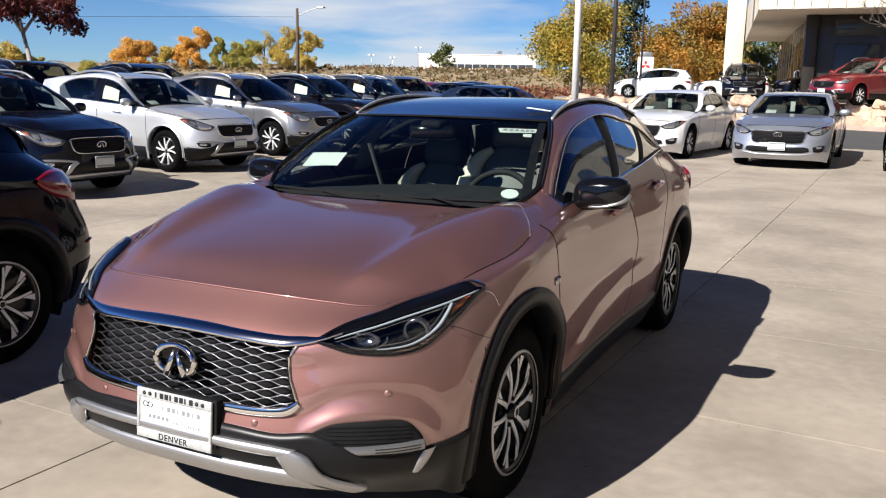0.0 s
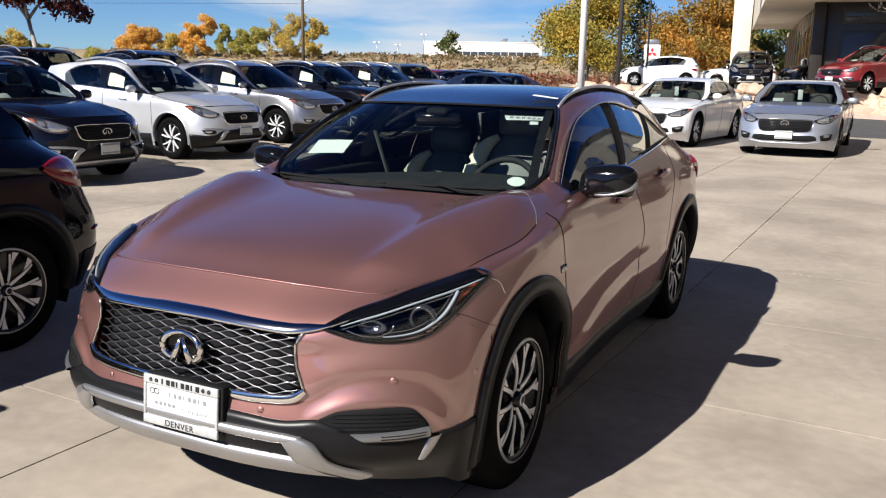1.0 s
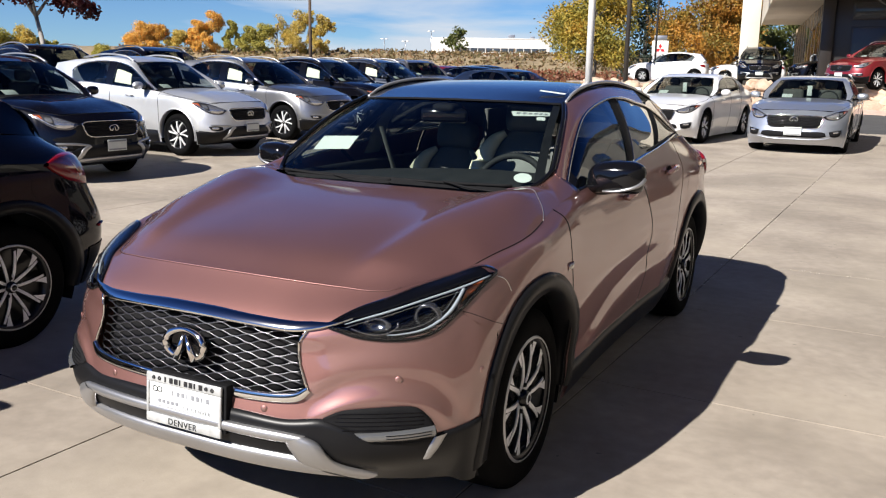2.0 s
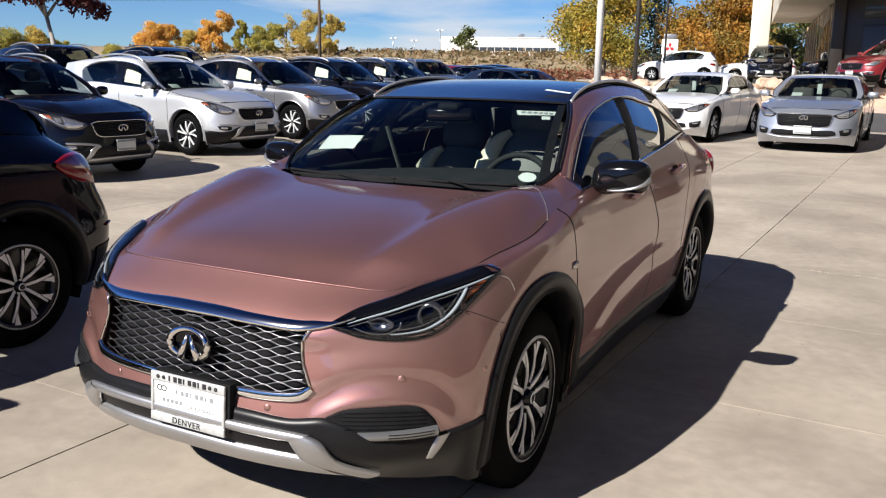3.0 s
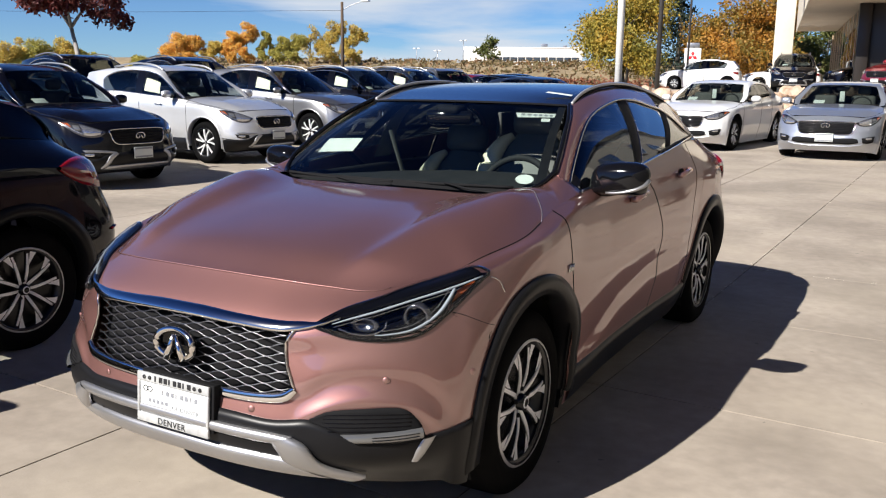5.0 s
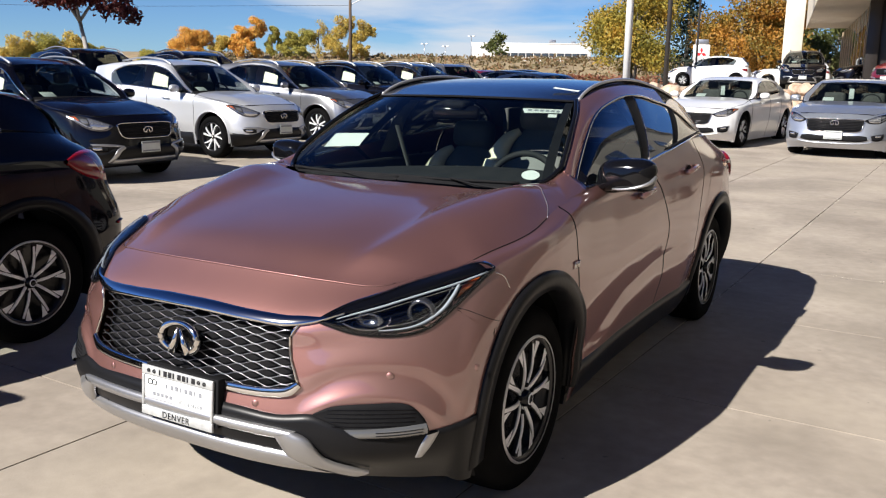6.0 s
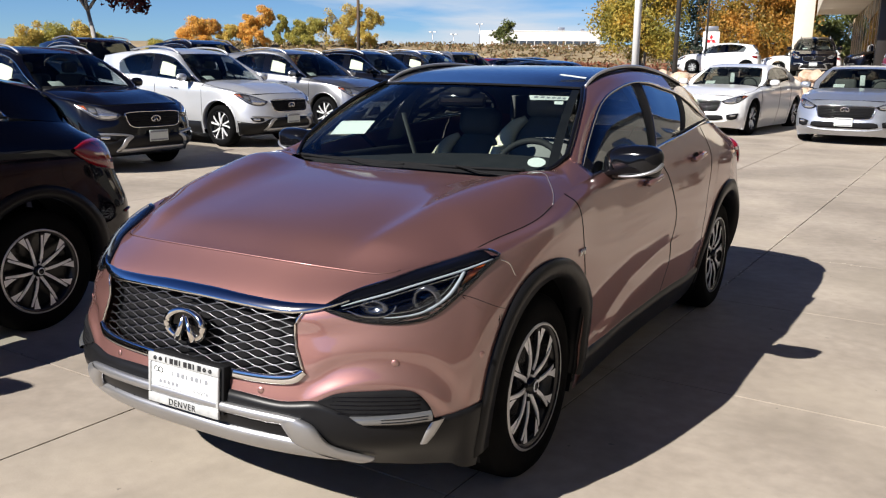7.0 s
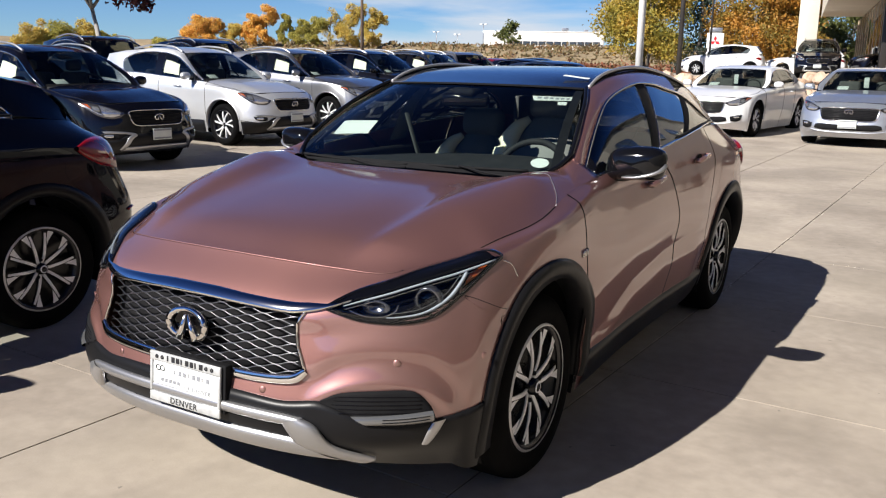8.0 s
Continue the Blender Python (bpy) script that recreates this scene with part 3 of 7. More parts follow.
def crossover(label, body_paint, roof_mat, at, detail=True):
    sk = Skin(crossover_rows(), nose_sculpt)
    car = thing("crossover_car", label, "car", at=at)
    gr = [(.0, .765), (.25, .765), (.44, .762), (.425, .715), (.432, .66), (.462, .575), (.44, .555), (.25, .54), (0, .535)]
    lamp_top = [(.492, .771), (.559, .815), (.620, .838), (.690, .868), (.770, .897), (.838, .888)]
    lamp_low = [(.494, .768), (.527, .757), (.592, .736), (.679, .726), (.757, .737), (.798, .786), (.840, .882)]
    in_grille, in_lamp = inside_outline([(-.02, .77)] + gr + [(-.02, .53)]), inside_outline(lamp_top + lamp_low[::-1])

    def hole(x, y, z):
        return y < -.2 and (in_grille(x, z) or in_lamp(x, z))
    sA = lambda v: 7.96 - .035 * v
    sB = lambda v: np.interp(v, [0, 2, 3, 4, 5], [9.72, 9.78, 9.80, 9.62, 9.30])
    sC = lambda v: np.interp(v, [0, 2.5, 4, 5], [10.75, 10.85, 11.0, 10.95])
    g = .012
    both = lambda name, vf, m, lab="": (part(name, vf, m, car, lab), part(name, other_side(vf), m, car, lab))
    sF = lambda v: np.interp(v, [0, 2.8, 3.42, 5], [6.22, 6.22, 5.0, 5.0])
    part("front_bumper", mirrored(skin_panel(sk, 0, sF, 190, 110, .5, 5, [(0, ARCH_R)], hole)), body_paint, car)
    both("fender", skin_panel(sk, sF, lambda v: sA(v) - g, 110, 110, 0, 5, [(0, ARCH_R)], hole), body_paint)
    both("front_door", skin_panel(sk, lambda v: sA(v) + g, lambda v: sB(v) - g, 46, 100), body_paint)
    both("rear_door", skin_panel(sk, lambda v: sB(v) + g, lambda v: sC(v) - g, 46, 90, 0, 5, [(2.7, ARCH_R)]), body_paint)
    both("rear_quarter", skin_panel(sk, lambda v: sC(v) + g, 14.0, 70, 46, 0, 5, [(2.7, ARCH_R)]), body_paint)
    part("rear_bumper", mirrored(skin_panel(sk, 14.0, 16, 30, 46)), body_paint, car)
    # dark gaps behind the cuts
    for fs in (sA, sB, sC):
        v = np.linspace(.2, 5, 30)
        P = [[sk.on([(fs(a) + d, a)], -.006)[0] for d in (-.03, .03)] for a in v]
        both("shut_line", sheet(np.array(P), flip=True), MATT_BLACK)
    # hood
    t = np.linspace(0, 1, 60)
    sid = 3.45 + (7.97 - 3.45) * t
    E = sk.at(sid, np.full(60, 5.0))
    c = spline([(0, -.695, .875), (0, -.50, .951), (0, -.15, 1.014), (0, .17, 1.047), (0, .31, 1.056)], 60)
    F = sk.at(np.linspace(0, 3.45, 41), np.full(41, 5.0))
    rows = []
    for i in range(60):
        k = t[i]
        u = np.linspace(0, 1, 41)
        fx, fy = F[:, 0] / F[-1, 0], (F[:, 1] - F[0, 1]) / (F[-1, 1] - F[0, 1])
        wgt = (1 - k) ** 2
        x = E[i, 0] * u * (1 - wgt) + E[i, 0] * fx * wgt
        bend = np.clip(u, 0, 1) ** 2.2
        y = c[i, 1] + (E[i, 1] - c[i, 1]) * (bend * (1 - wgt) + fy * wgt)
        drop = (.30 * u ** 2 + .70 * u ** 5) * (1 - wgt) + fy * wgt
        z = c[i, 2] + (E[i, 2] - c[i, 2]) * drop
        ridge = .62 + .10 * k
        amp = .017 * math.sin(math.pi * min(1, .12 + k * .95)) * min(1, k * 5)
        z += amp * np.where(u < ridge, np.exp(-((u - ridge) / .075) ** 2), np.exp(-((u - ridge) / .20) ** 2))
        # the high crest over each front wheel
        crest, a = np.interp(k, *CREST), .40 + .16 * max(0, (k - .7) / .3)
        z += crest * np.sin(math.pi * np.clip((u - a) / (1 - a), 0, 1) ** 1.7)
        z += (F[:, 2] - (c[0, 2] + (E[0, 2] - c[0, 2]) * fy)) * (1 - k) ** 4
        rows.append(np.stack([x, y, z], 1))
    rows = np.array(rows)
    hood = rows[:, ::1]
    whole = np.concatenate([(hood * (-1, 1, 1))[:, :0:-1], hood], 1)
    part("hood", sheet(whole + (0, .004, 0)), body_paint, car)
    lip = np.concatenate([(F * (-1, 1, 1))[:0:-1], F])
    part("hood_lip", tube(lip + (0, .006, .001), .0032, 6), body_paint, car)
    part("hood_gap", tube(np.concatenate([(F * (-1, 1, 1))[:0:-1], F]) + (0, .001, -.003), .0025, 6), MATT_BLACK, car)
    # cowl and windscreen
    ws_low = [(-.705, .46, 1.045), (-.45, .405, 1.05), (0, .375, 1.053), (.45, .405, 1.05), (.705, .46, 1.045)]
    ws_top = [(-.545, 1.09, 1.40), (-.35, 1.005, 1.408), (0, .965, 1.412), (.35, 1.005, 1.408), (.545, 1.09, 1.40)]
    back = rows[-1]
    bk = np.concatenate([(back * (-1, 1, 1))[:0:-1], back])[::8]
    part("cowl_panel", sheet(ruled(bk + (0, -.03, -.012), np.array(ws_low) + (0, .03, -.012), 33, 4)), MATT_BLACK, car)
    ws = ruled(ws_low, ws_top, 33, 17, (0, -.018, .02))
    part("windscreen", sheet(ws), GLASS, car, "clear laminated windscreen")
    frit = np.concatenate([ws[-1:], ws[-2:-1] * .45 + ws[-1:] * .55]) + (0, -.002, .003)
    part("windscreen_header", sheet(frit, flip=True), MATT_BLACK, car)
    for sx in (1, -1):
        col = (ws[:, -1], ws[:, -2], ws[:, -3] * .4 + ws[:, -2] * .6) if sx > 0 else (ws[:, 0], ws[:, 1], ws[:, 2] * .2 + ws[:, 1] * .8)
        part("windscreen_border", sheet(np.array(col) + (0, .003, -.004), flip=sx > 0), MATT_BLACK, car)
    part("windscreen_foot", sheet(np.array([ws[0], ws[1] * .8 + ws[0] * .2]) + (0, -.003, .003)), MATT_BLACK, car)
    for x0, x1, yy in ((-.60, .02, -.018), (-.02, .58, -.008)):
        arm = spline([(x0, .405 + abs(x0) * .05, 1.072), ((x0 + x1) / 2, .40, 1.082 + yy), (x1, .385 + abs(x1) * .1, 1.085 + yy)], 14)
        wiper = part("wiper", tube(arm, .0055, 6, flat=1.3), MATT_BLACK, car)
        part("wiper_arm", tube(spline([(x1 + .02, .345, 1.060), (x1 - .16, .365, 1.074 + yy), ((x0 + x1) / 2, .392, 1.090 + yy)], 10), .0045, 6), MATT_BLACK, wiper)
    # glasshouse
    up = [(.772, .548, 1.048), (.729, .705, 1.150), (.676, .945, 1.288), (.649, 1.115, 1.352), (.637, 1.300, 1.391), (.632, 1.535, 1.420), (.630, 1.80, 1.417), (.634, 2.02, 1.391), (.643, 2.26, 1.358), (.660, 2.46, 1.308), (.696, 2.62, 1.235), (.738, 2.66, 1.186)]
    belt = [(.776, .545, 1.046), (.800, .66, 1.058), (.822, .80, 1.070), (.832, .95, 1.084), (.838, 1.10, 1.096), (.838, 1.26, 1.109), (.837, 1.43, 1.123), (.832, 1.60, 1.135), (.824, 1.80, 1.146), (.812, 1.99, 1.157), (.792, 2.24, 1.170), (.742, 2.655, 1.180)]
    G = ruled(belt, up, 91, 17, (.020, 0, .0)).transpose(1, 0, 2)
    for name, a, b, m in (("front_window", 0, 42, GLASS_SIDE), ("rear_window", 46, 67, GLASS_DARK), ("quarter_window", 70, 91, GLASS_FAR)):
        both(name, sheet(G[a:b]), m)
    for a, b in ((41, 47), (66, 71)):
        both("window_pillar", sheet(G[a:b] + (.004, 0, 0)), MATT_BLACK)
    seal = np.concatenate([G[62:, 0] + (.003, 0, .014), spline(up, 91)[:45:-1] + (.004, 0, -.012)])
    both("window_seal", tube(seal, .009, 6, flat=.5), MATT_BLACK)
    both("window_trim", tube(np.concatenate([spline(belt, 50)[::-1], spline(up, 70)]) + (.008, 0, 0), .0075, 6), CHROME, "chrome window surround")
    belt_gap = sk.at(np.linspace(7.9, 11.95, 50), np.full(50, 5.0))
    both("belt_moulding", sheet(np.array([belt_gap + (.0, 0, -.002), spline(belt, 50) + (.002, 0, -.004)])), GLOSS_BLACK)
    redge = [(.556, 1.095, 1.402), (.552, 1.30, 1.450), (.548, 1.60, 1.481), (.548, 1.90, 1.486), (.552, 2.25, 1.464), (.56, 2.60, 1.414), (.57, 2.96, 1.328)]
    wside = [(.702, .60, 1.132), (.683, .69, 1.192), (.651, .815, 1.268), (.609, .96, 1.344), (.556, 1.095, 1.402)]
    inner = np.concatenate([spline(wside, 36)[:-1], spline(redge[:5], 44)])
    outer = spline(up[:9], 79)
    pil = np.array([outer + (inner - outer) * k + np.array((.007, -.003, .006)) * 4 * k * (1 - k) for k in np.linspace(0, 1, 8)])
    both("roof_pillar", sheet(pil), body_paint)
    foot = np.concatenate([rows[-1, 29:] + (0, .004, 0), sk.at([8.05, 8.2, 8.35], [5.0, 5.0, 5.0]), [(.776, .546, 1.048)]])
    rim = [(.585, .425, 1.060), (.645, .468, 1.066), (.680, .530, 1.090), (.702, .60, 1.132)]
    both("pillar_foot", sheet(ruled(foot, rim, 30, 12, (.004, -.004, .010))), body_paint)
    both("pillar_moulding", tube(np.concatenate([spline(rim, 14)[2:-1], spline(wside, 36)]) + (0, -.004, .006), .011, 6), GLOSS_BLACK)
    # hood cut drawn in silver, standing for the sun's highlight on its edge
    cut = [rows[i, j] + (0, .004, .001) for i, j in ((52, 40), (54, 39), (56, 37), (58, 35), (59, 32))]
    both("hood_cut", tube(spline(cut, 24), .0013, 5), SATIN)
    both("pillar_strip", tube(np.array([G[45, i] for i in range(17)]) + (.008, 0, 0), .005, 5), CHROME)
    both("pillar_lining", sheet(pil + (-.03, .01, -.025)), DASH)
    lowq = sk.at(np.linspace(11.95, 13.3, 24), np.full(24, 5.0))
    upq = spline(redge[4:], 24)
    edge = spline(up[:7:-1], 12)
    fall = (1 - np.linspace(0, 1, 24))[:, None] ** 2
    rp = []
    for i, k in enumerate(np.linspace(0, 1, 12)):
        row = lowq + (upq - lowq) * k + np.array((.010, 0, .0)) * 4 * k * (1 - k)
        rp.append(row + (edge[i] - row[0]) * fall)
    rp = np.array(rp)
    both("rear_pillar", sheet(rp), body_paint)
    both("rear_lining", sheet(rp + (-.03, 0, -.012)), LINING)
    rc = [(0, .965, 1.414), (0, 1.30, 1.470), (0, 1.60, 1.494), (0, 1.90, 1.499), (0, 2.25, 1.482), (0, 2.60, 1.443), (0, 3.05, 1.375)]
    half = np.array([spline(rc, 40) + (spline(redge, 40) - spline(rc, 40)) * np.array((k, k * k, k ** 2.6)) for k in np.linspace(0, 1, 20)])
    roof = np.concatenate([(half * (-1, 1, 1))[:0:-1], half])
    part("roof", sheet(roof, flip=True), roof_mat, car, "gloss black roof panel")
    part("rear_glass", sheet(ruled([(-.56, 2.99, 1.315), (0, 3.06, 1.37), (.56, 2.99, 1.315)], [(-.56, 3.17, 1.10), (0, 3.29, 1.08), (.56, 3.17, 1.10)], 17, 6, (0, .03, .02)), flip=True), GLASS_DARK, car)
    both("hatch_edge", sheet(ruled([(.56, 2.98, 1.32), (.625, 3.06, 1.22), (.67, 3.05, 1.135)], [(.56, 2.99, 1.315), (.57, 3.09, 1.20), (.56, 3.17, 1.095)], 8, 3), flip=True), body_paint)
    both("mirror_sail", sheet(G[0:8, 0:17] + (.005, 0, 0)), GLOSS_BLACK)
    if detail:
        def on_glass(k, n):
            a, b = k * (ws.shape[0] - 1), n * (ws.shape[1] - 1)
            i, j = min(int(a), ws.shape[0] - 2), min(int(b), ws.shape[1] - 2)
            p, q = a - i, b - j
            return ws[i, j] * (1 - p) * (1 - q) + ws[i + 1, j] * p * (1 - q) + ws[i, j + 1] * (1 - p) * q + ws[i + 1, j + 1] * p * q + np.array((0, .004, -.005))

        def pane_patch(c0, c1, c2, c3, n=6):
            c0, c1, c2, c3 = map(np.array, (c0, c1, c2, c3))
            return sheet(np.array([[on_glass(*((c0 * (1 - u) + c1 * u) * (1 - v) + (c3 * (1 - u) + c2 * u) * v)) for u in np.linspace(0, 1, n)] for v in np.linspace(0, 1, n)]), flip=True)
        part("price_sheet", pane_patch((.437, .098), (.460, .307), (.310, .315), (.277, .133)), PAPER, car, "white paper sheet behind the windscreen")
        st = part("stock_sticker", pane_patch((.867, .748), (.877, .955), (.825, .958), (.805, .765)), PAPER, car, "white stock number sticker")
        for i in range(6):
            a = .775 + i * .03
            part("printed_bar", pane_patch((.855, a), (.855, a + .018), (.832, a + .018), (.830, a)), PALE_INK, st).matrix_basis = Matrix.Translation((0, -.0015, .002))
        part("stock_tag", pane_patch((.803, .885), (.806, .935), (.765, .938), (.762, .890)), PAPER, st)
        part("round_sticker", sheet(np.array([[on_glass(.147 + r * .042 * math.sin(a), .902 + r * .042 * math.cos(a)) for a in np.linspace(0, 2 * math.pi, 25)] for r in (1, .6, .02)])), PAPER, car, "round white sticker low on the windscreen")
    rail = spline([(.560, 1.115, 1.412), (.557, 1.22, 1.452), (.555, 1.37, 1.482), (.555, 1.62, 1.504), (.555, 1.91, 1.504), (.557, 2.18, 1.482), (.560, 2.44, 1.448), (.563, 2.66, 1.41)], 50)
    both("roof_rail", tube(rail - (0, 0, .006), .0066, 8, flat=1.4), RAIL, "satin silver roof rail")
    both("rail_base", tube(rail + (0.001, 0, -.016), .007, 6), MATT_BLACK)
    part("roof_sticker", sheet(np.array([[(.40, 1.17, 1.456), (.52, 1.20, 1.441)], [(.40, 1.20, 1.461), (.52, 1.23, 1.446)]]), flip=True), PAPER, car)
    # grille
    gtop = [(0, .772), (.2, .770), (.38, .766), (.44, .762)]
    glow = [(0, .535), (.2, .538), (.38, .545), (.455, .572)]
    part("grille_back", mirrored(sk.patch("xz", gtop, glow, 20, 8, lift=-.045, smax=3)[0]), MATT_BLACK, car)
    wires = []
    lim_z, lim_x = (.555, .60, .66, .715, .765), (.455, .444, .430, .419, .435)
    nrow = 16
    for i in range(nrow):
        zc = .548 + (.758 - .548) * i / (nrow - 1)
        xm = np.interp(zc, lim_z, lim_x) - .006
        xs = np.linspace(0, xm, 46)
        zz = zc + .0066 * np.sin(2 * math.pi * xs / .112 + math.pi * (i % 2) + .6)
        zz = np.clip(zz, .545, .762)
        P = sk.on(sk.find("xz", np.stack([xs, zz], 1), 0, 3.2), -.012)
        wires.append(np.concatenate([(P * (-1, 1, 1))[:0:-1], P]))
    for wv in wires:
        part("grille_strand", tube(wv, .0016, 6, flat=1.3), STRAND, car)
    part("grille_top_bar", mirrored(sk.patch("xz", [(0, .785), (.11, .784), (.25, .778), (.40, .774), (.45, .776), (.52, .778), (.56, .790)], [(0, .757), (.11, .756), (.25, .752), (.38, .748), (.435, .752), (.50, .766), (.555, .786)], 36, 5, lift=.010, bulge=.002, smax=4)[0]), CHROME, car, "polished chrome bar")
    part("grille_lower_bar", mirrored(sk.patch("xz", [(0, .552), (.2, .553), (.348, .556), (.425, .566), (.458, .585)], [(0, .522), (.2, .525), (.348, .528), (.44, .540), (.474, .572)], 30, 5, lift=.010, bulge=.002, smax=4)[0]), CHROME, car, "polished chrome bar")
    for sx in (1, -1):
        ln = sk.line("xz", [(.445, .758), (.424, .718), (.430, .66), (.462, .578)], 16, .004, smax=4)
        part("grille_side_bar", tube(ln * (sx, 1, 1), .0040, 6), CHROME, car)
    # round badge of plain shapes
    bz, by = .655, sk.on(sk.find("xz", [(0, .655)], 0, 1), .022)[0][1]
    ring = [(0.082 * math.cos(a), by - .004 * math.cos(2 * a), bz + .050 * math.sin(a)) for a in np.linspace(-1.15, math.pi + 1.15, 40)]
    ring = [(x + .012, y + .010, z + .006) for x, y, z in ring]
    badge = part("badge", tube(ring, [.0085 + .004 * abs(math.cos(a)) for a in np.linspace(-1.15, math.pi + 1.15, 40)], 8), CHROME, car, "chrome oval badge")
    for sx in (1, -1):
        part("badge_leg", tube([(.012 + sx * .037, by + .008, bz - .042), (.012 + sx * .022, by + .006, bz - .006), (.012 + sx * .005, by + .008, bz + .040)], [.017, .012, .004], 6), CHROME, badge)
    part("badge_seat", moved(lathe([(0, 0), (.088, .0), (.094, .012)], 28, "z"), Matrix.Translation((.012, by + .026, bz + .006)) @ pose(0, 0, 0, 90) @ Matrix.Diagonal((1, .62, 1, 1))), GLOSS_BLACK, badge)
    # lower bumper: cladding, skid frame, lamps
    cl_top = sk.find("xz", [(0, .492), (.25, .489), (.40, .482), (.516, .494), (.60, .466), (.66, .440), (.74, .428), (.809, .432), (.85, .437), (.878, .445)], 0, 6.2)
    cl_top = np.vstack([cl_top, (5.98, 1.34)])
    A = spline(cl_top, 70)
    B = np.stack([A[:, 0], np.full(70, .03)], 1)
    rowsv = [sk.on(A, -.006)] + [sk.on(A + (B - A) * k, .007) for k in np.linspace(0, 1, 12)]
    part("lower_cladding", mirrored(sheet(np.array(rowsv), flip=True)), CLAD, car, "grained dark plastic cladding")
    slot = sk.patch("xz", [(0, .424), (.25, .422), (.36, .419), (.43, .419)], [(0, .366), (.25, .366), (.38, .364), (.46, .360)], 24, 4, lift=-.012, smax=4)[0]
    part("lower_intake", mirrored(slot), MATT_BLACK, car)
    for x in (-.36, -.24, .24, .36):
        p = sk.on(sk.find("xz", [(abs(x), .422), (abs(x), .368)], 0, 3), .004) * (1 if x > 0 else -1, 1, 1)
        part("intake_fin", tube(p, .006, 4), CLAD, car)
    skid_bits = [sk.patch("xz", [(0, .373), (.25, .373), (.36, .371), (.452, .366)], [(0, .292), (.25, .293), (.42, .295), (.60, .293)], 30, 8, lift=.018, bulge=.016, smax=4)[0],
                 sk.patch("xz", [(.470, .440), (.518, .416), (.558, .355), (.632, .300)], [(.412, .424), (.432, .392), (.458, .352), (.560, .296)], 20, 5, lift=.022, bulge=.010, smax=4.6)[0],
                 sk.patch("xz", [(0, .452), (.25, .450), (.40, .446), (.474, .440)], [(0, .423), (.25, .421), (.36, .418), (.420, .418)], 24, 4, lift=.020, bulge=.006, smax=4)[0]]
    part("skid_frame", mirrored(join(*skid_bits)), SATIN, car, "satin silver skid frame")
    both("fog_recess", sk.patch("xz", [(.520, .497), (.577, .523), (.67, .531), (.752, .527), (.790, .485), (.806, .432)], [(.522, .490), (.60, .462), (.655, .436), (.71, .424), (.76, .421), (.804, .424)], 30, 6, lift=.009, smax=5.4)[0], MATT_BLACK)
    for zz in (.512, .500, .488, .476, .464):
        ln = sk.line("xz", [(.545 + (.50 - zz) * .9 if zz < .5 else .56, zz), (.68, zz), (.775, zz - .004)], 20, .009, smax=5.2)
        both("fog_slat", tube(ln, .0018, 4), GLOSS_BLACK)
    both("fog_lamp", sk.patch("xz", [(.612, .457), (.68, .458), (.74, .460), (.797, .463)], [(.652, .432), (.70, .431), (.75, .430), (.799, .432)], 20, 4, lift=.016, bulge=.006, smax=5.4)[0], FOG_CLEAR, "clear slim fog lamp")
    for q in (.440, .449):
        both("fog_rib", tube(sk.line("xz", [(.69, q), (.74, q), (.79, q + .002)], 10, .023, smax=5.4), .0014, 4), GLOSS_BLACK)
    # silver patch in place of the pale sheen on the cladding's outer edge
    both("corner_blade", sk.patch("xz", [(.822, .430), (.806, .392), (.778, .350)], [(.800, .426), (.786, .394), (.766, .352)], 12, 3, lift=.011, bulge=.001, smin=3, smax=5.6)[0], SATIN)
    for x, z in ((.703, .609), (.327, .503)):
        for sx in (1, -1):
            p = sk.on(sk.find("xz", [(x, z)], 0, 5), .001)[0] * (sx, 1, 1)
            part("parking_sensor", moved(lathe([(0, .003), (.009, .003), (.012, 0)], 14, "z"), Matrix.Translation(p) @ pose(0, 0, 0, 90, 0, sx * x * 45)), body_paint, car)
    for sx in (1, -1):
        p = sk.on(sk.find("yz", [(-.455, .60)], 4, 6.1), .001)[0] * (sx, 1, 1)
        part("parking_sensor", moved(lathe([(0, .003), (.009, .003), (.012, 0)], 14, "z"), Matrix.Translation(p) @ pose(0, 0, 0, 90, 0, sx * 62)), body_paint, car)
    # head lamps
    for sx in (1, -1):
        fl = (lambda vf: vf) if sx > 0 else other_side
        lamp = part("headlamp", fl(sk.patch("xz", lamp_top, lamp_low, 36, 8, lift=-.02, bulge=-.03, smax=7)[0]), GLOSS_BLACK, car, "black headlamp with bright strip")
        part("lamp_cover", fl(sk.patch("xz", lamp_top, lamp_low, 36, 8, lift=.009, smax=7)[0]), LENS, lamp)
        lowline = sk.line("xz", [(.655, .742), (.680, .742), (.727, .748), (.758, .763), (.782, .792), (.790, .827), (.791, .853)], 30, .0005, smax=7)
        part("daylight_strip", fl(tube(lowline, np.interp(np.linspace(0, 1, 30), [0, .3, .7, 1], [.0015, .003, .006, .0055]), 8)), LAMP_WHITE, lamp)
        part("inner_strip", fl(tube(lowline[5:] + (-.014, 0, .010), .0018, 5)), CHROME, lamp)
        top = sk.line("xz", [(.535, .779), (.588, .796), (.651, .816), (.721, .841), (.779, .861), (.829, .883)], 24, .001, smax=7) + (.003, 0, -.005)
        part("brow_strip", fl(tube(top, np.interp(np.linspace(0, 1, 24), [0, .25, .8, 1], [.002, .0045, .0048, .004]), 8, flat=.8)), LAMP_WHITE, lamp)
        part("brow_line", fl(tube(top[:-3] + (.002, 0, -.011), .0018, 5)), CHROME, lamp)
        part("lamp_brow", fl(sk.patch("xz", lamp_top[:5] + [(.825, .888)], [(.50, .772), (.555, .789), (.62, .811), (.69, .836), (.77, .864), (.822, .884)], 30, 4, lift=.001, smax=7)[0]), GLOSS_BLACK, lamp)
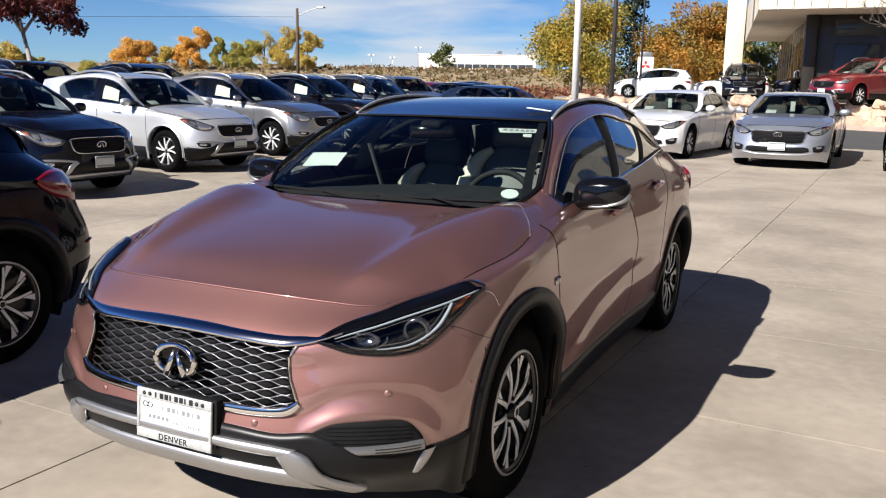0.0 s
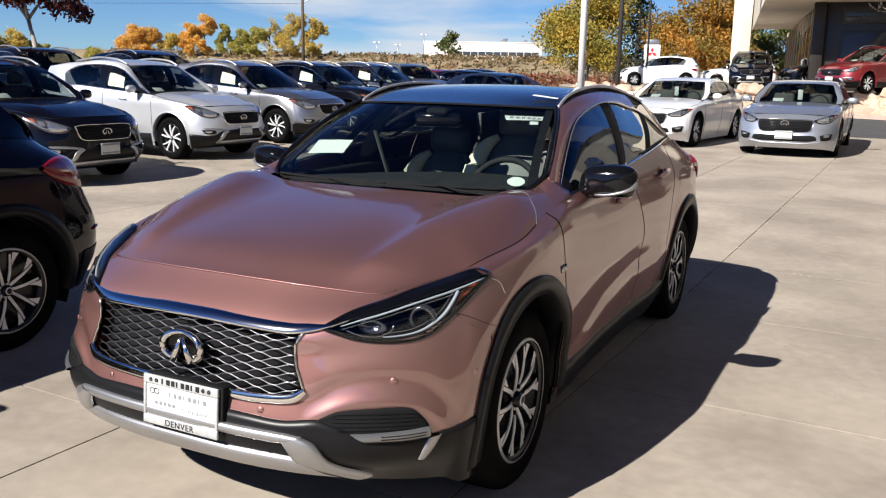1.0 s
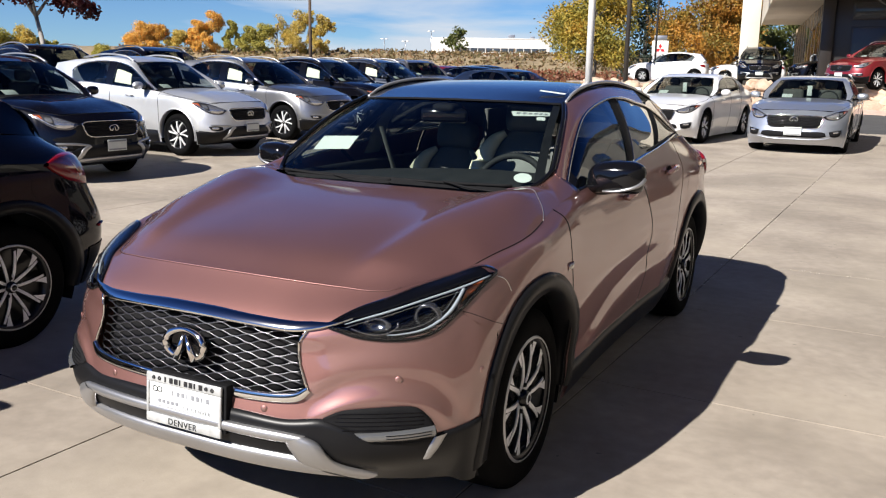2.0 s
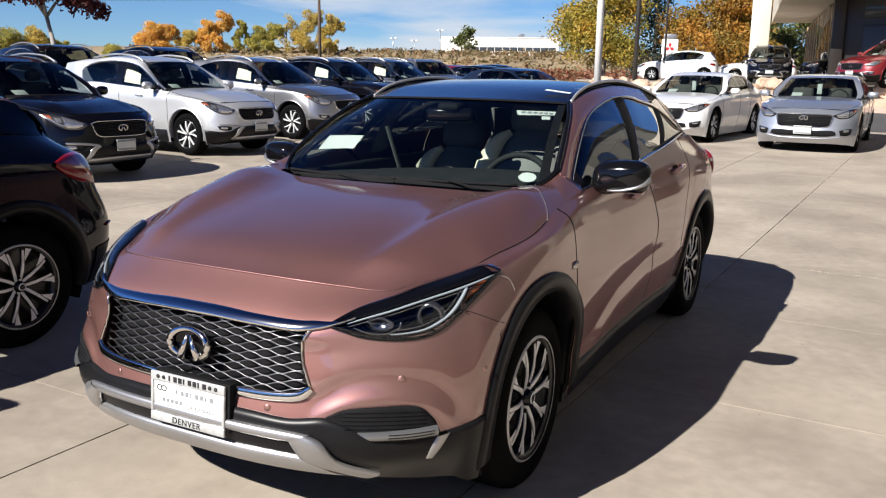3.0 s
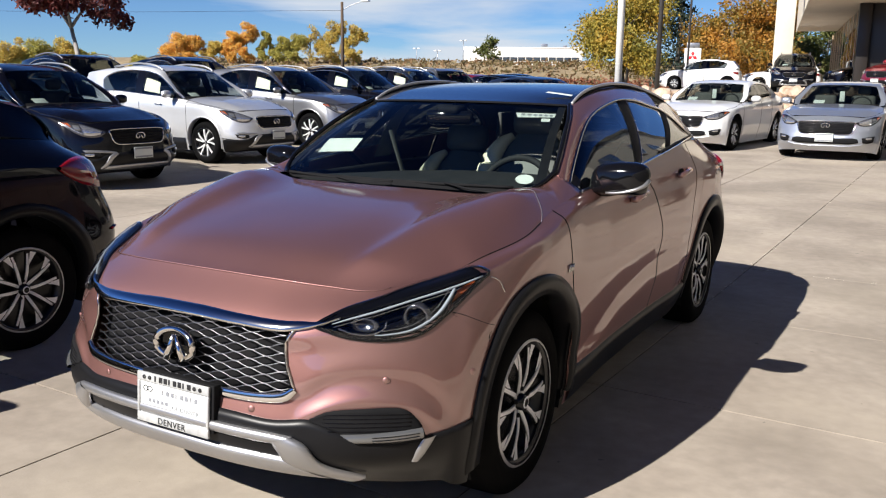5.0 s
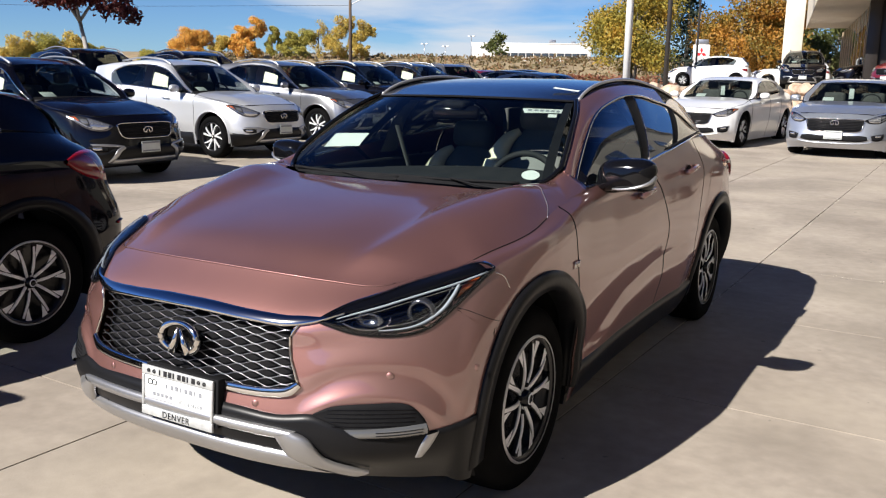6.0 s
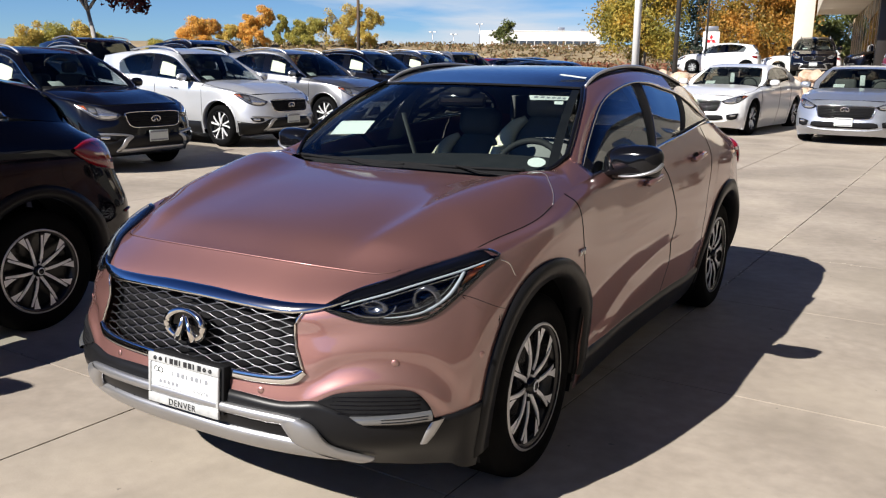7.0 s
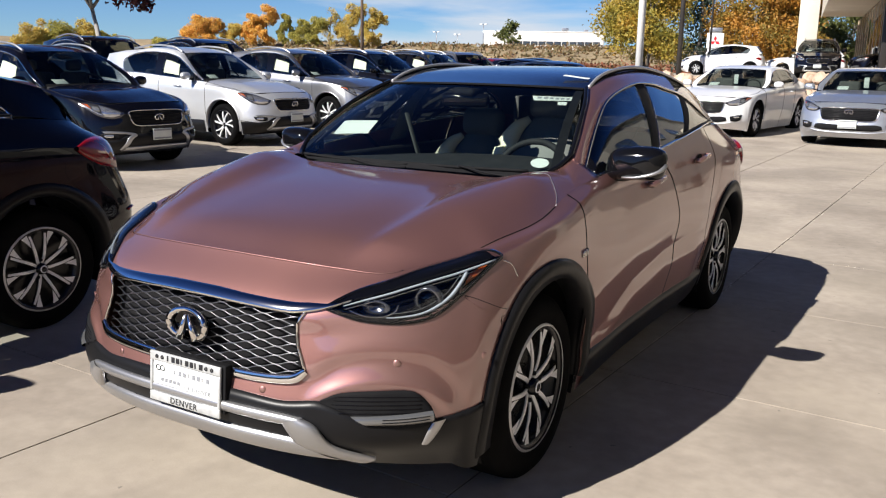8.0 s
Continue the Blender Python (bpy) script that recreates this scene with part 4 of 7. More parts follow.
        q = sk.on(sk.find("xz", [(.742, .793)], 0, 7), -.026)[0]
        fwd = Vector((.30, -.95, 0))
        m = Matrix.Translation(q) @ fwd.to_track_quat("Z", "Y").to_matrix().to_4x4()
        part("projector", fl(moved(lathe([(0, .018), (.015, .016), (.026, .007), (.031, -.004)], 22, "z"), m)), LENS, lamp)
        part("projector_ring", fl(moved(lathe([(.029, .006), (.034, .016), (.043, .014), (.047, -.004)], 28, "z"), m)), LAMP_DARK, lamp)
        q = sk.on(sk.find("xz", [(.622, .775)], 0, 7), -.018)[0]
        m = Matrix.Translation(q) @ fwd.to_track_quat("Z", "Y").to_matrix().to_4x4()
        part("reflector_bowl", fl(moved(lathe([(.0, -.012), (.014, -.008), (.026, .004), (.029, .0)], 20, "z"), m @ Matrix.Diagonal((1.6, .8, 1, 1)))), LAMP_DARK, lamp)
        part("bowl_ring", fl(tube(sk.line("xz", [(.560, .763), (.600, .748), (.645, .745), (.672, .760), (.674, .778)], 24, -.004, smax=7), .0026, 6)), CHROME, lamp)
        part("side_reflector", fl(sk.patch("xz", [(.800, .858), (.827, .874)], [(.801, .818), (.818, .845)], 6, 3, lift=-.010, smax=7)[0]), AMBER, lamp)
        rim_line = np.concatenate([sk.line("xz", lamp_top, 30, .002, smax=7), sk.line("xz", lamp_low[::-1], 30, .002, smax=7)])
        part("lamp_seal", fl(tube(rim_line, .006, 5)), GLOSS_BLACK, lamp)
    # hood shut line along the fender, fender seam
    both("fender_gap", tube(sk.on(np.stack([np.linspace(5.5, 7.42, 50), np.full(50, 4.99)], 1), .0005), .0019, 5), MATT_BLACK)
    both("bumper_seam", tube(sk.line("yz", [(-.469, .789), (-.405, .757), (-.318, .721)], 10, -.0005, 4, 7), .0016, 4), MATT_BLACK)
    # the fender seam's highlight, put in as a thin chrome line
    both("fender_seam", tube(sk.line("yz", [(-.283, .873), (-.252, .855), (-.237, .814)], 10, -.0005, 5, 7), .0022, 4), CHROME)
    # arches and sills
    for yc in (0, 2.7):
        both("arch_trim", arch_trim(sk, yc, .392, .462, smin=5.2), CLAD)
        liner = []
        for a in np.linspace(radians(-25), radians(205), 30):
            liner.append([(x, yc + .42 * math.cos(a), ARCH_Z + .42 * math.sin(a)) for x in (.84, .45)])
        both("arch_liner", sheet(np.array(liner), flip=True), MATT_BLACK)
    sill = [sk.on([(s, v) for s in np.linspace(8.05, 11.0, 40)], l) for v, l in ((.86, -.004), (.83, .010), (.66, .014), (.35, .010), (0.0, .0))]
    both("sill_cladding", sheet(np.array(sill), flip=True), CLAD)
    rearc = [sk.on([(s, v) for s in np.linspace(13.35, 16, 30)], .006) for v in (1.3, .9, .4, 0.0)]
    part("rear_cladding", mirrored(sheet(np.array(rearc), flip=True)), CLAD, car)
    part("underbody", block(-.70, .70, -.50, 3.1, .20, .26, .02), MATT_BLACK, car)
    part("front_bulkhead", block(-.44, .44, -.72, -.5, .25, .72, .02), MATT_BLACK, car)
    # tail lamps
    for sx in (1, -1):
        fl = (lambda vf: vf) if sx > 0 else other_side
        tl = part("tail_lamp", fl(sk.patch("yz", [(2.95, 1.005), (3.05, 1.035), (3.16, 1.04), (3.26, 1.025)], [(2.95, .985), (3.02, .935), (3.13, .885), (3.27, .855)], 18, 5, lift=.012, bulge=.008, smin=12, smax=15.3)[0]), LENS_RED, car, "red tail lamp")
    both("bumper_reflector", tube(sk.line("yz", [(3.30, .60), (3.36, .61)], 6, .006, 12, 15.5), .008, 5), LENS_RED)
    # mirrors
    for sx in (1, -1):
        fl = (lambda vf: vf) if sx > 0 else other_side
        P = []
        for a in np.linspace(0, math.pi, 15):
            ring = []
            for b in np.linspace(0, 2 * math.pi, 25):
                e = lambda q: math.copysign(abs(q) ** .52, q)
                x, y, z = e(math.sin(a)) * e(math.cos(b)), -math.cos(a), e(math.sin(a)) * e(math.sin(b))
                ring.append(((.932 if sx > 0 else .885) + (.128 if sx > 0 else .108) * x + .010 * z, .755 + .078 * (y if y < 0 else y * .35), 1.102 + (.080 if z > 0 else .064) * (1 if sx > 0 else .8) * z - .012 * x * x + .006 * x))
            P.append(ring)
        dx = 0 if sx > 0 else .068
        mir = part("side_mirror", fl(sheet(np.array(P), flip=True)), GLOSS_BLACK, car, "gloss black door mirror")
        part("mirror_strip", fl(tube(spline([(.895 - dx, .688, 1.052), (.95 - dx, .680, 1.056), (1.005 - dx, .684, 1.068), (1.046 - dx, .708, 1.086), (1.058 - dx, .74, 1.108)], 14), np.linspace(.006, .013, 14), 6, flat=.8)), SATIN, mir)
        part("mirror_stalk", fl(tube(spline([(.92, .755, 1.050), (.87, .75, 1.040), (.80, .73, 1.050)], 8), [.03, .028, .028, .028, .028, .03, .032, .035], 8, flat=.5)), GLOSS_BLACK, mir)
        part("mirror_pane", fl(sheet(np.array([[(.832 - dx, .784, 1.055), (1.02 - dx, .784, 1.055)], [(.832 - dx, .784, 1.155), (1.02 - dx, .784, 1.155)]]), flip=True)), SCREEN, mir)
    # door handles, fender badge
    for y, z in ((1.20, .975), (1.99, 1.02)):
        for sx in (1, -1):
            fl = (lambda vf: vf) if sx > 0 else other_side
            p = sk.on(sk.find("yz", [(y - .09, z - .006), (y, z), (y + .09, z + .008)], 8, 12), .026)
            h = part("door_handle", fl(tube(np.vstack([p[0] - (.024, 0, 0), p, p[2] - (.024, 0, 0)]), [.010, .011, .012, .011, .010], 8, flat=1.3)), body_paint, car)
            cup = sk.on(sk.find("yz", [(y - .01, z)], 8, 12), -.002)[0]
            part("handle_cup", fl(moved(lathe([(0, .004), (.03, .003), (.036, .0035)], 16), Matrix.Translation(cup) @ Matrix.Diagonal((1, 1.6, .8, 1)))), MATT_BLACK, h)
    if detail:
        for sx in (1, -1):
            p = sk.on(sk.find("yz", [(.30, .80)], 6, 9), .003)[0]
            fb = part("fender_badge", tube([p * (sx, 1, 1) + (0, -.026, -.012), p * (sx, 1, 1) + (0, .026, -.012)], .002, 5), CHROME, car)
            for q in (-.022, -.008, .008, .022):
                part("badge_bar", tube([p * (sx, 1, 1) + (.001 * sx, q, -.012), p * (sx, 1, 1) + (.001 * sx, q + .004, .014)], .0032, 5), CHROME, fb)
    four_wheels(car, .748, 2.70, .346, .236, .225, "hero", 1.0)
    return car, sk


def cabin(car, cream=True):
    """Seats, dash and wheel behind the glass."""
    part("cabin_floor", block(-.74, .74, .35, 2.9, .28, .34, .01), DASH, car)
    for sx in (1, -1):
        part("door_card", block(sx * .76 - .03, sx * .76 + .03, .40, 2.6, .30, 1.03, .02), DASH, car)
    part("dashboard", sheet(ruled([(-.74, .34, 1.01), (0, .30, 1.02), (.74, .34, 1.01)], [(-.74, .74, 1.02), (-.2, .72, 1.075), (.30, .72, 1.105), (.74, .74, 1.10)], 13, 6, (0, 0, .006))), DASH, car)
    part("dash_front", block(-.72, .72, .68, .735, .62, 1.012, .02), DASH, car)
    wheel_c = Vector((.37, .90, .985))
    m = Matrix.Translation(wheel_c) @ pose(0, 0, 0, 65, 0, 0)
    ringp = [(.182 * math.cos(a), .182 * math.sin(a), 0) for a in np.linspace(0, 2 * math.pi, 41)[:-1]]
    sw = part("steering_wheel", moved(tube(ringp, .016, 8, True), m), DASH, car)
    part("wheel_hub", moved(block(-.075, .075, -.055, .055, -.03, .03, .02), m), DASH, sw)
    for a in (0, math.pi, -math.pi / 2):
        part("wheel_spoke", moved(tube([(.06 * math.cos(a), .06 * math.sin(a), 0), (.18 * math.cos(a), .18 * math.sin(a), 0)], .015, 6), m), DASH, sw)
    inner_mat = CREAM if cream else SEAT_DARK
    for x, y in ((.26, .76), (-.29, 1.02)):
        s = part("seat", block(x - .25, x + .25, y - .02, y + .50, .42, .60, .05), SEAT_DARK, car, "dark leather seat, one bolster cream, the other darkened for shade")
        tilt = Matrix.Translation((x, y + .47, .49 if x < 0 else .62)) @ pose(0, 0, 0, -15, 0, 0)
        bodyv = []
        for zz, hw, dp in ((0, .20, .09), (.2, .22, .095), (.42, .215, .085), (.56, .17, .07), (.63, .11, .05)):
            bodyv.append([(hw * math.cos(a) * 1.0, -dp * math.sin(a) * (1.0 if math.sin(a) > 0 else .7), zz) for a in np.linspace(0, 2 * math.pi, 21)])
        part("backrest", moved(sheet(np.array(bodyv)), tilt), SEAT_DARK, s)
        # both bolsters are cream; the +x one is coloured dark for its shade
        for sg, wide in ((-1, .050), (1, .034)):
            line = spline([(sg * .205, -.075, .02), (sg * .232, -.085, .22), (sg * .222, -.080, .42), (sg * .170, -.060, .56), (sg * .11, -.045, .62)], 18)
            part("bolster", moved(tube(line, np.interp(np.linspace(0, 1, 18), [0, .6, 1], [wide, wide, wide * .35]), 10), tilt), inner_mat if sg < 0 else SEAT_DARK, s)
        part("headrest", moved(block(-.13, .13, -.07, .04, .63, .79, .05), tilt), SEAT_DARK, s)
        for px in (-.05, .05):
            part("headrest_post", moved(tube([(px, 0, .56), (px, 0, .70)], .007, 6), tilt), CHROME, s)
    for sx in (1, -1):
        part("pillar_cover", sheet(ruled([(sx * .80, 1.44, 1.06), (sx * .72, 1.46, 1.25), (sx * .60, 1.50, 1.39)], [(sx * .79, 1.60, 1.06), (sx * .71, 1.58, 1.25), (sx * .60, 1.60, 1.39)], 9, 4, (-.01 * sx, 0, 0))), LINING, car)
        part("seat_belt", tube([(sx * .70, 1.47, 1.22), (sx * .60, 1.44, 1.0), (sx * .52, 1.40, .78)], .018, 5, flat=.2), SEAT_FAR, car)
    for sx in (1, -1):
        part("cargo_lining", block(sx * .53 - .02, sx * .53 + .02, 2.55, 3.04, .45, 1.30, .01), LINING, car)
    part("rear_bench", block(-.62, .62, 2.0, 2.5, .42, .62, .06), inner_mat, car)
    part("rear_backrest", moved(block(-.62, .62, -.08, .08, 0, .56, .06), Matrix.Translation((0, 2.52, .56)) @ pose(0, 0, 0, -20, 0, 0)), SEAT_DARK, car)
    part("headliner", sheet(ruled([(-.54, 1.12, 1.375), (0, 1.08, 1.39), (.54, 1.12, 1.375)], [(-.55, 2.6, 1.36), (0, 2.7, 1.40), (.55, 2.6, 1.36)], 9, 7, (0, 0, .05)), flip=False), LINING, car)
    m = Matrix.Translation((0, .93, 1.33)) @ pose(0, 0, 0, 8, 0, 12)
    part("rear_view_mirror", moved(block(-.12, .12, -.02, .02, -.035, .035, .018), m), GLOSS_BLACK, car)
    part("camera_pod", block(-.06, .06, .90, 1.02, 1.345, 1.39, .02), MATT_BLACK, car)
    part("mirror_stem", tube([(0, .94, 1.34), (0, .99, 1.40)], .012, 6), MATT_BLACK, car)


ROSE_CAR, ROSE_SKIN = crossover("rose gold compact crossover with gloss black roof, parked on concrete", ROSE, ROOF_GLOSS, pose(0, 0, 0))
cabin(ROSE_CAR)
# licence plate with a dealer frame
def dealer_plate(car, x, y, z, tilt=-4):
    m = Matrix.Translation((x, y, z)) @ pose(0, 0, 0, tilt, 0, 0)
    plate = part("dealer_plate", moved(block(-.152, .152, -.003, .003, -.074, .074, .002), m), PLATE_WHITE, car, "white paper dealer plate in a silver frame")
    for (x0, x1, z0, z1) in ((-.160, .160, .053, .084), (-.160, .160, -.084, -.053), (-.160, -.149, -.053, .053), (.149, .160, -.053, .053)):
        part("plate_frame", moved(block(x0, x1, -.009, .001, z0, z1, .003), m), FRAME_SILVER, plate)
    part("plate_backing", moved(block(-.15, .172, .003, .035, -.07, .088, .004), m), MATT_BLACK, plate)
    bars = [(-.078 + .021 * i, -.078 + .021 * i + (.006 if i % 3 == 0 else .015), .060, .078, INK, -.0105) for i in range(8)]
    bars += [(-.052 + .021 * i, -.052 + .021 * i + (.005 if i % 3 == 0 else .013), .018, .034, PALE_INK, -.0045) for i in range(8)]
    bars += [(-.112 + .019 * i, -.112 + .019 * i + .012, -.014, -.002, PALE_INK, -.0045) for i in range(5)]
    for x0, x1, z0, z1, mt, yy in bars:
        part("printed_bar", moved(block(x0, x1, yy, yy + .002, z0, z1, .0004), m), mt, plate, smooth=False)
    for text, xx, zz, size, mt, yy in (("DENVER", 0, -.0785, .030, INK, -.0102), ("OF DENVER", .055, -.022, .020, PALE_INK, -.0042)):
        cu = bpy.data.curves.new("lettering", "FONT")
        cu.body, cu.size, cu.align_x, cu.extrude = text, size, "CENTER", .0004
        cu.materials.append(mt)
        ob = new("lettering", cu)
        ob.parent = plate
        ob.matrix_basis = m @ pose(xx, yy, zz, 90, 0, 0)
        ob.data.space_character = 1.15
    for x in (-.125, -.10, .10, .125):
        part("frame_stud", moved(lathe([(.002, .002), (.006, .003), (.007, 0)], 12, "z"), m @ Matrix.Translation((x, -.009, .069)) @ pose(0, 0, 0, 90)), INK, plate)
    for sx in (-.125, -.105):
        ring = [(sx + .010 * math.cos(a), -.004, .030 + .009 * math.sin(a)) for a in np.linspace(0, 2 * math.pi, 17)[:-1]]
        part("printed_ring", moved(tube(ring, .0018, 4, True), m), INK, plate)
    return plate


dealer_plate(ROSE_CAR, .036, -.922, .477)
BLACK_CAR, _ = crossover("black compact crossover parked beside the rose gold one", BLACK_PAINT, ROOF_GLOSS, pose(-3.08, -2.60, 0), detail=False)

# ---- the other vehicles: one shape, stretched to each kind's size ----
def generic_car(name, label, category, W=.90, fo=.86, wb=2.88, ro=1.0, belt=1.11, hood=.98, roof=1.66, glass_y=(.55, 2.75), tail=(3.58, 1.10), R=.355,
                suv=True, body=SILVER_PAINT, rails=True, chrome_grille=True, rim_kind="plain", group="", paper=False, deck=None):
    base = crossover_rows()
    hw, kz = W / .907, belt / 1.09
    yr = wb + ro

    def my(y):
        return y * fo / .88 if y < 0 else (y * wb / 2.7 if y < 2.7 else wb + (y - 2.7) * ro / .845)

    def mz(z, y):
        lo = z * kz
        if not suv and z < .6:                     # a sedan sits closer to the ground
            lo -= .06 * (.6 - z) / .4
        if z > .6 and y < .5:                      # nose and hood height
            k = min(1, (z - .6) / .25)
            nose = lo + (hood - .945 * kz) * k
            t = min(1, max(0, (y + .1) / .6))
            return nose * (1 - t) + lo * t
        return lo
    rows = [[(x * hw, my(y), (mz(z, y) if deck is None or y < 2.9 or z < .9 else z + deck)) for x, y, z in r] for r in base]
    sk = Skin(rows)
    car = thing(name, label, category, group=group)
    both = lambda nm, vf, m, lab="": (part(nm, vf, m, car, lab), part(nm, other_side(vf), m, car, lab))
    F = lambda pts: [(x * hw, mz(z, -.8)) for x, z in pts]
    global ARCH_Z
    keep_arch, ARCH_Z = ARCH_Z, R + .02
    ar = R + .055
    both("front_quarter", skin_panel(sk, 0, 7.95, 80, 30, 0, 5, [(0, ar)]), body)
    both("front_door", skin_panel(sk, 7.97, 9.68, 14, 20), body)
    both("rear_door", skin_panel(sk, 9.70, 10.93, 14, 20, 0, 5, [(wb, ar)]), body)
    both("rear_quarter", skin_panel(sk, 10.95, 16, 60, 24, 0, 5, [(wb, ar)]), body)
    for s in (7.96, 9.69, 10.94):
        both("shut_line", tube(sk.on([(s, v) for v in np.linspace(1, 5, 12)], -.004), .008, 4), MATT_BLACK)
    # hood
    c0, c1 = sk.at([0], [5])[0], np.array((0, glass_y[0] - .10, belt + .0))
    E = sk.at(np.linspace(3.45, 7.97, 24), np.full(24, 5.0))
    cen = spline([c0, c0 * .55 + c1 * .45 + (0, 0, .035), c1], 24)
    Fr = sk.at(np.linspace(0, 3.45, 15), np.full(15, 5.0))
    rws = []
    for i in range(24):
        k, u = i / 23, np.linspace(0, 1, 15)
        wgt = (1 - k) ** 2
        fx, fy = Fr[:, 0] / Fr[-1, 0], (Fr[:, 1] - Fr[0, 1]) / (Fr[-1, 1] - Fr[0, 1])
        drop = (.35 * u ** 2 + .65 * u ** 5) * (1 - wgt) + fy * wgt
        x = E[i, 0] * (u * (1 - wgt) + fx * wgt)
        y = cen[i, 1] + (E[i, 1] - cen[i, 1]) * (u ** 2.2 * (1 - wgt) + fy * wgt)
        z = cen[i, 2] + (E[i, 2] - cen[i, 2]) * drop + .012 * math.sin(math.pi * k) * np.exp(-((u - .66) / .14) ** 2)
        rws.append(np.stack([x, y, z], 1))
    rws = np.array(rws)
    part("hood", sheet(np.concatenate([(rws * (-1, 1, 1))[:, :0:-1], rws], 1) + (0, .004, .002)), body, car)
    both("hood_gap", tube(np.concatenate([Fr, E]) + (0, 0, -.002), .005, 4), MATT_BLACK)
    # glasshouse
    ga, gb = glass_y
    gy = lambda y: ga + (y - .425) * (gb - ga) / (2.50 - .425)
    gz = lambda z: belt - .035 + (z - 1.05) * (roof - belt - .06) / (1.418 - 1.05)
    gx = lambda x, z: x * hw * (1.0 if z < 1.1 else 1.06)
    T = lambda pts: [(gx(x, z), gy(y), gz(z)) for x, y, z in pts]
    up = T([(.795, .425, 1.055), (.772, .625, 1.165), (.705, .912, 1.289), (.672, 1.082, 1.35), (.645, 1.307, 1.392), (.632, 1.543, 1.412), (.63, 1.842, 1.418), (.64, 2.18, 1.395), (.662, 2.43, 1.335), (.70, 2.50, 1.27)])
    bs = sk.at(np.linspace(8.0, 11.1, 10), np.full(10, 5.0))
    bl = [(bs[i][0] * .995, up[0][1] + (gy(2.40) - up[0][1]) * i / 9, np.interp(up[0][1] + (gy(2.40) - up[0][1]) * i / 9, bs[:, 1], bs[:, 2]) + .004) for i in range(10)]
    G = ruled(bl, up, 46, 8, (.02, 0, 0)).transpose(1, 0, 2)
    for nm, a, b in (("front_window", 0, 23), ("rear_window", 26, 46)):
        both(nm, sheet(G[a:b]), GLASS_FAR)
    both("window_pillar", sheet(G[22:27] + (.004, 0, 0)), GLOSS_BLACK)
    both("window_trim", tube(np.concatenate([spline(bl, 24)[::-1], spline(up, 40)]) + (.006, 0, 0), .010, 5), CHROME if chrome_grille else GLOSS_BLACK)
    redge = T([(.548, 1.085, 1.402), (.552, 1.30, 1.447), (.553, 1.60, 1.472), (.553, 1.90, 1.472), (.556, 2.25, 1.446)]) 
    rend = (.56 * hw, tail[0] - (.17 if suv else .32), roof - (.15 if suv else .14))
    redge += [tuple((np.array(redge[-1]) + rend) / 2 + (0, 0, .02)), rend]
    wside = T([(.712, .445, 1.05), (.675, .62, 1.148), (.628, .815, 1.252), (.588, .96, 1.332), (.548, 1.085, 1.402)])
    inner = np.concatenate([spline(wside, 20)[:-1], spline(redge[:5], 24)])
    outer = spline(up[:9], 43)
    both("roof_pillar", sheet(np.array([outer + (inner - outer) * k + np.array((.012, -.004, .012)) * 4 * k * (1 - k) for k in np.linspace(0, 1, 6)])), body)
    lowq = sk.at(np.linspace(10.9, 13.4, 16), np.full(16, 5.0))
    upq = spline([up[8], (np.array(up[8]) + rend) / 2 + np.array((0, 0, .02)), rend], 16)
    both("rear_pillar", sheet(np.array([lowq + (upq - lowq) * k + np.array((.02, 0, 0)) * 4 * k * (1 - k) for k in np.linspace(0, 1, 6)])), body)
    both("roof_quarter", sheet(np.array([upq + (spline(redge[4:], 16) - upq) * k + np.array((.006, 0, .010)) * 4 * k * (1 - k) for k in np.linspace(0, 1, 5)])), body)
    wl_, wt_ = T([(.705, .46, 1.045)])[0], T([(.551, 1.085, 1.40)])[0]
    lowc = [(-wl_[0], wl_[1], wl_[2]), (-wl_[0] * .6, wl_[1] - .055, wl_[2] + .004), (0, wl_[1] - .085, wl_[2] + .006), (wl_[0] * .6, wl_[1] - .055, wl_[2] + .004), wl_]
    topc = [(-wt_[0], wt_[1], wt_[2]), (-wt_[0] * .6, wt_[1] - .05, wt_[2] + .019), (0, wt_[1] - .075, wt_[2] + .028), (wt_[0] * .6, wt_[1] - .05, wt_[2] + .019), wt_]
    ws = ruled(lowc, topc, 21, 9, (0, -.018, .02))
    part("windscreen", sheet(ws), GLASS_ROW, car)
    part("windscreen_foot", sheet(np.array([ws[0] + (0, -.10, -.02), ws[0] + (0, -.004, .004), ws[1] * .6 + ws[0] * .4 + (0, -.004, .004)])), MATT_BLACK, car)
    rc = [(0, y - (.075 if i == 0 else .0), z + .022) for i, (x, y, z) in enumerate(redge[:-1])] + [(0, rend[1] + .06, rend[2] + .05)]
    half = np.array([spline(rc, 26) + (spline(redge, 26) - spline(rc, 26)) * np.array((k, k * k, k ** 2.6)) for k in np.linspace(0, 1, 12)])
    part("roof", sheet(np.concatenate([(half * (-1, 1, 1))[:0:-1], half]), flip=True), body, car)
    tx = .60 * hw
    part("rear_glass", sheet(ruled([(-rend[0], rend[1], rend[2]), (0, rend[1] + .06, rend[2] + .05), rend], [(-tx, tail[0] - .05, tail[1]), (0, tail[0], tail[1] - .02), (tx, tail[0] - .05, tail[1])], 13, 5, (0, .03, .02)), flip=True), GLASS_DARK, car)
    tl = sk.at(np.linspace(13.4, 16, 12), np.full(12, 5.0))
    part("tail_deck", sheet(ruled(np.concatenate([tl[::-1], (tl * (-1, 1, 1))[1:]]), [(tx, tail[0] - .05, tail[1]), (0, tail[0], tail[1] - .02), (-tx, tail[0] - .05, tail[1])], 23, 4, (0, 0, .01)), flip=True), body, car)
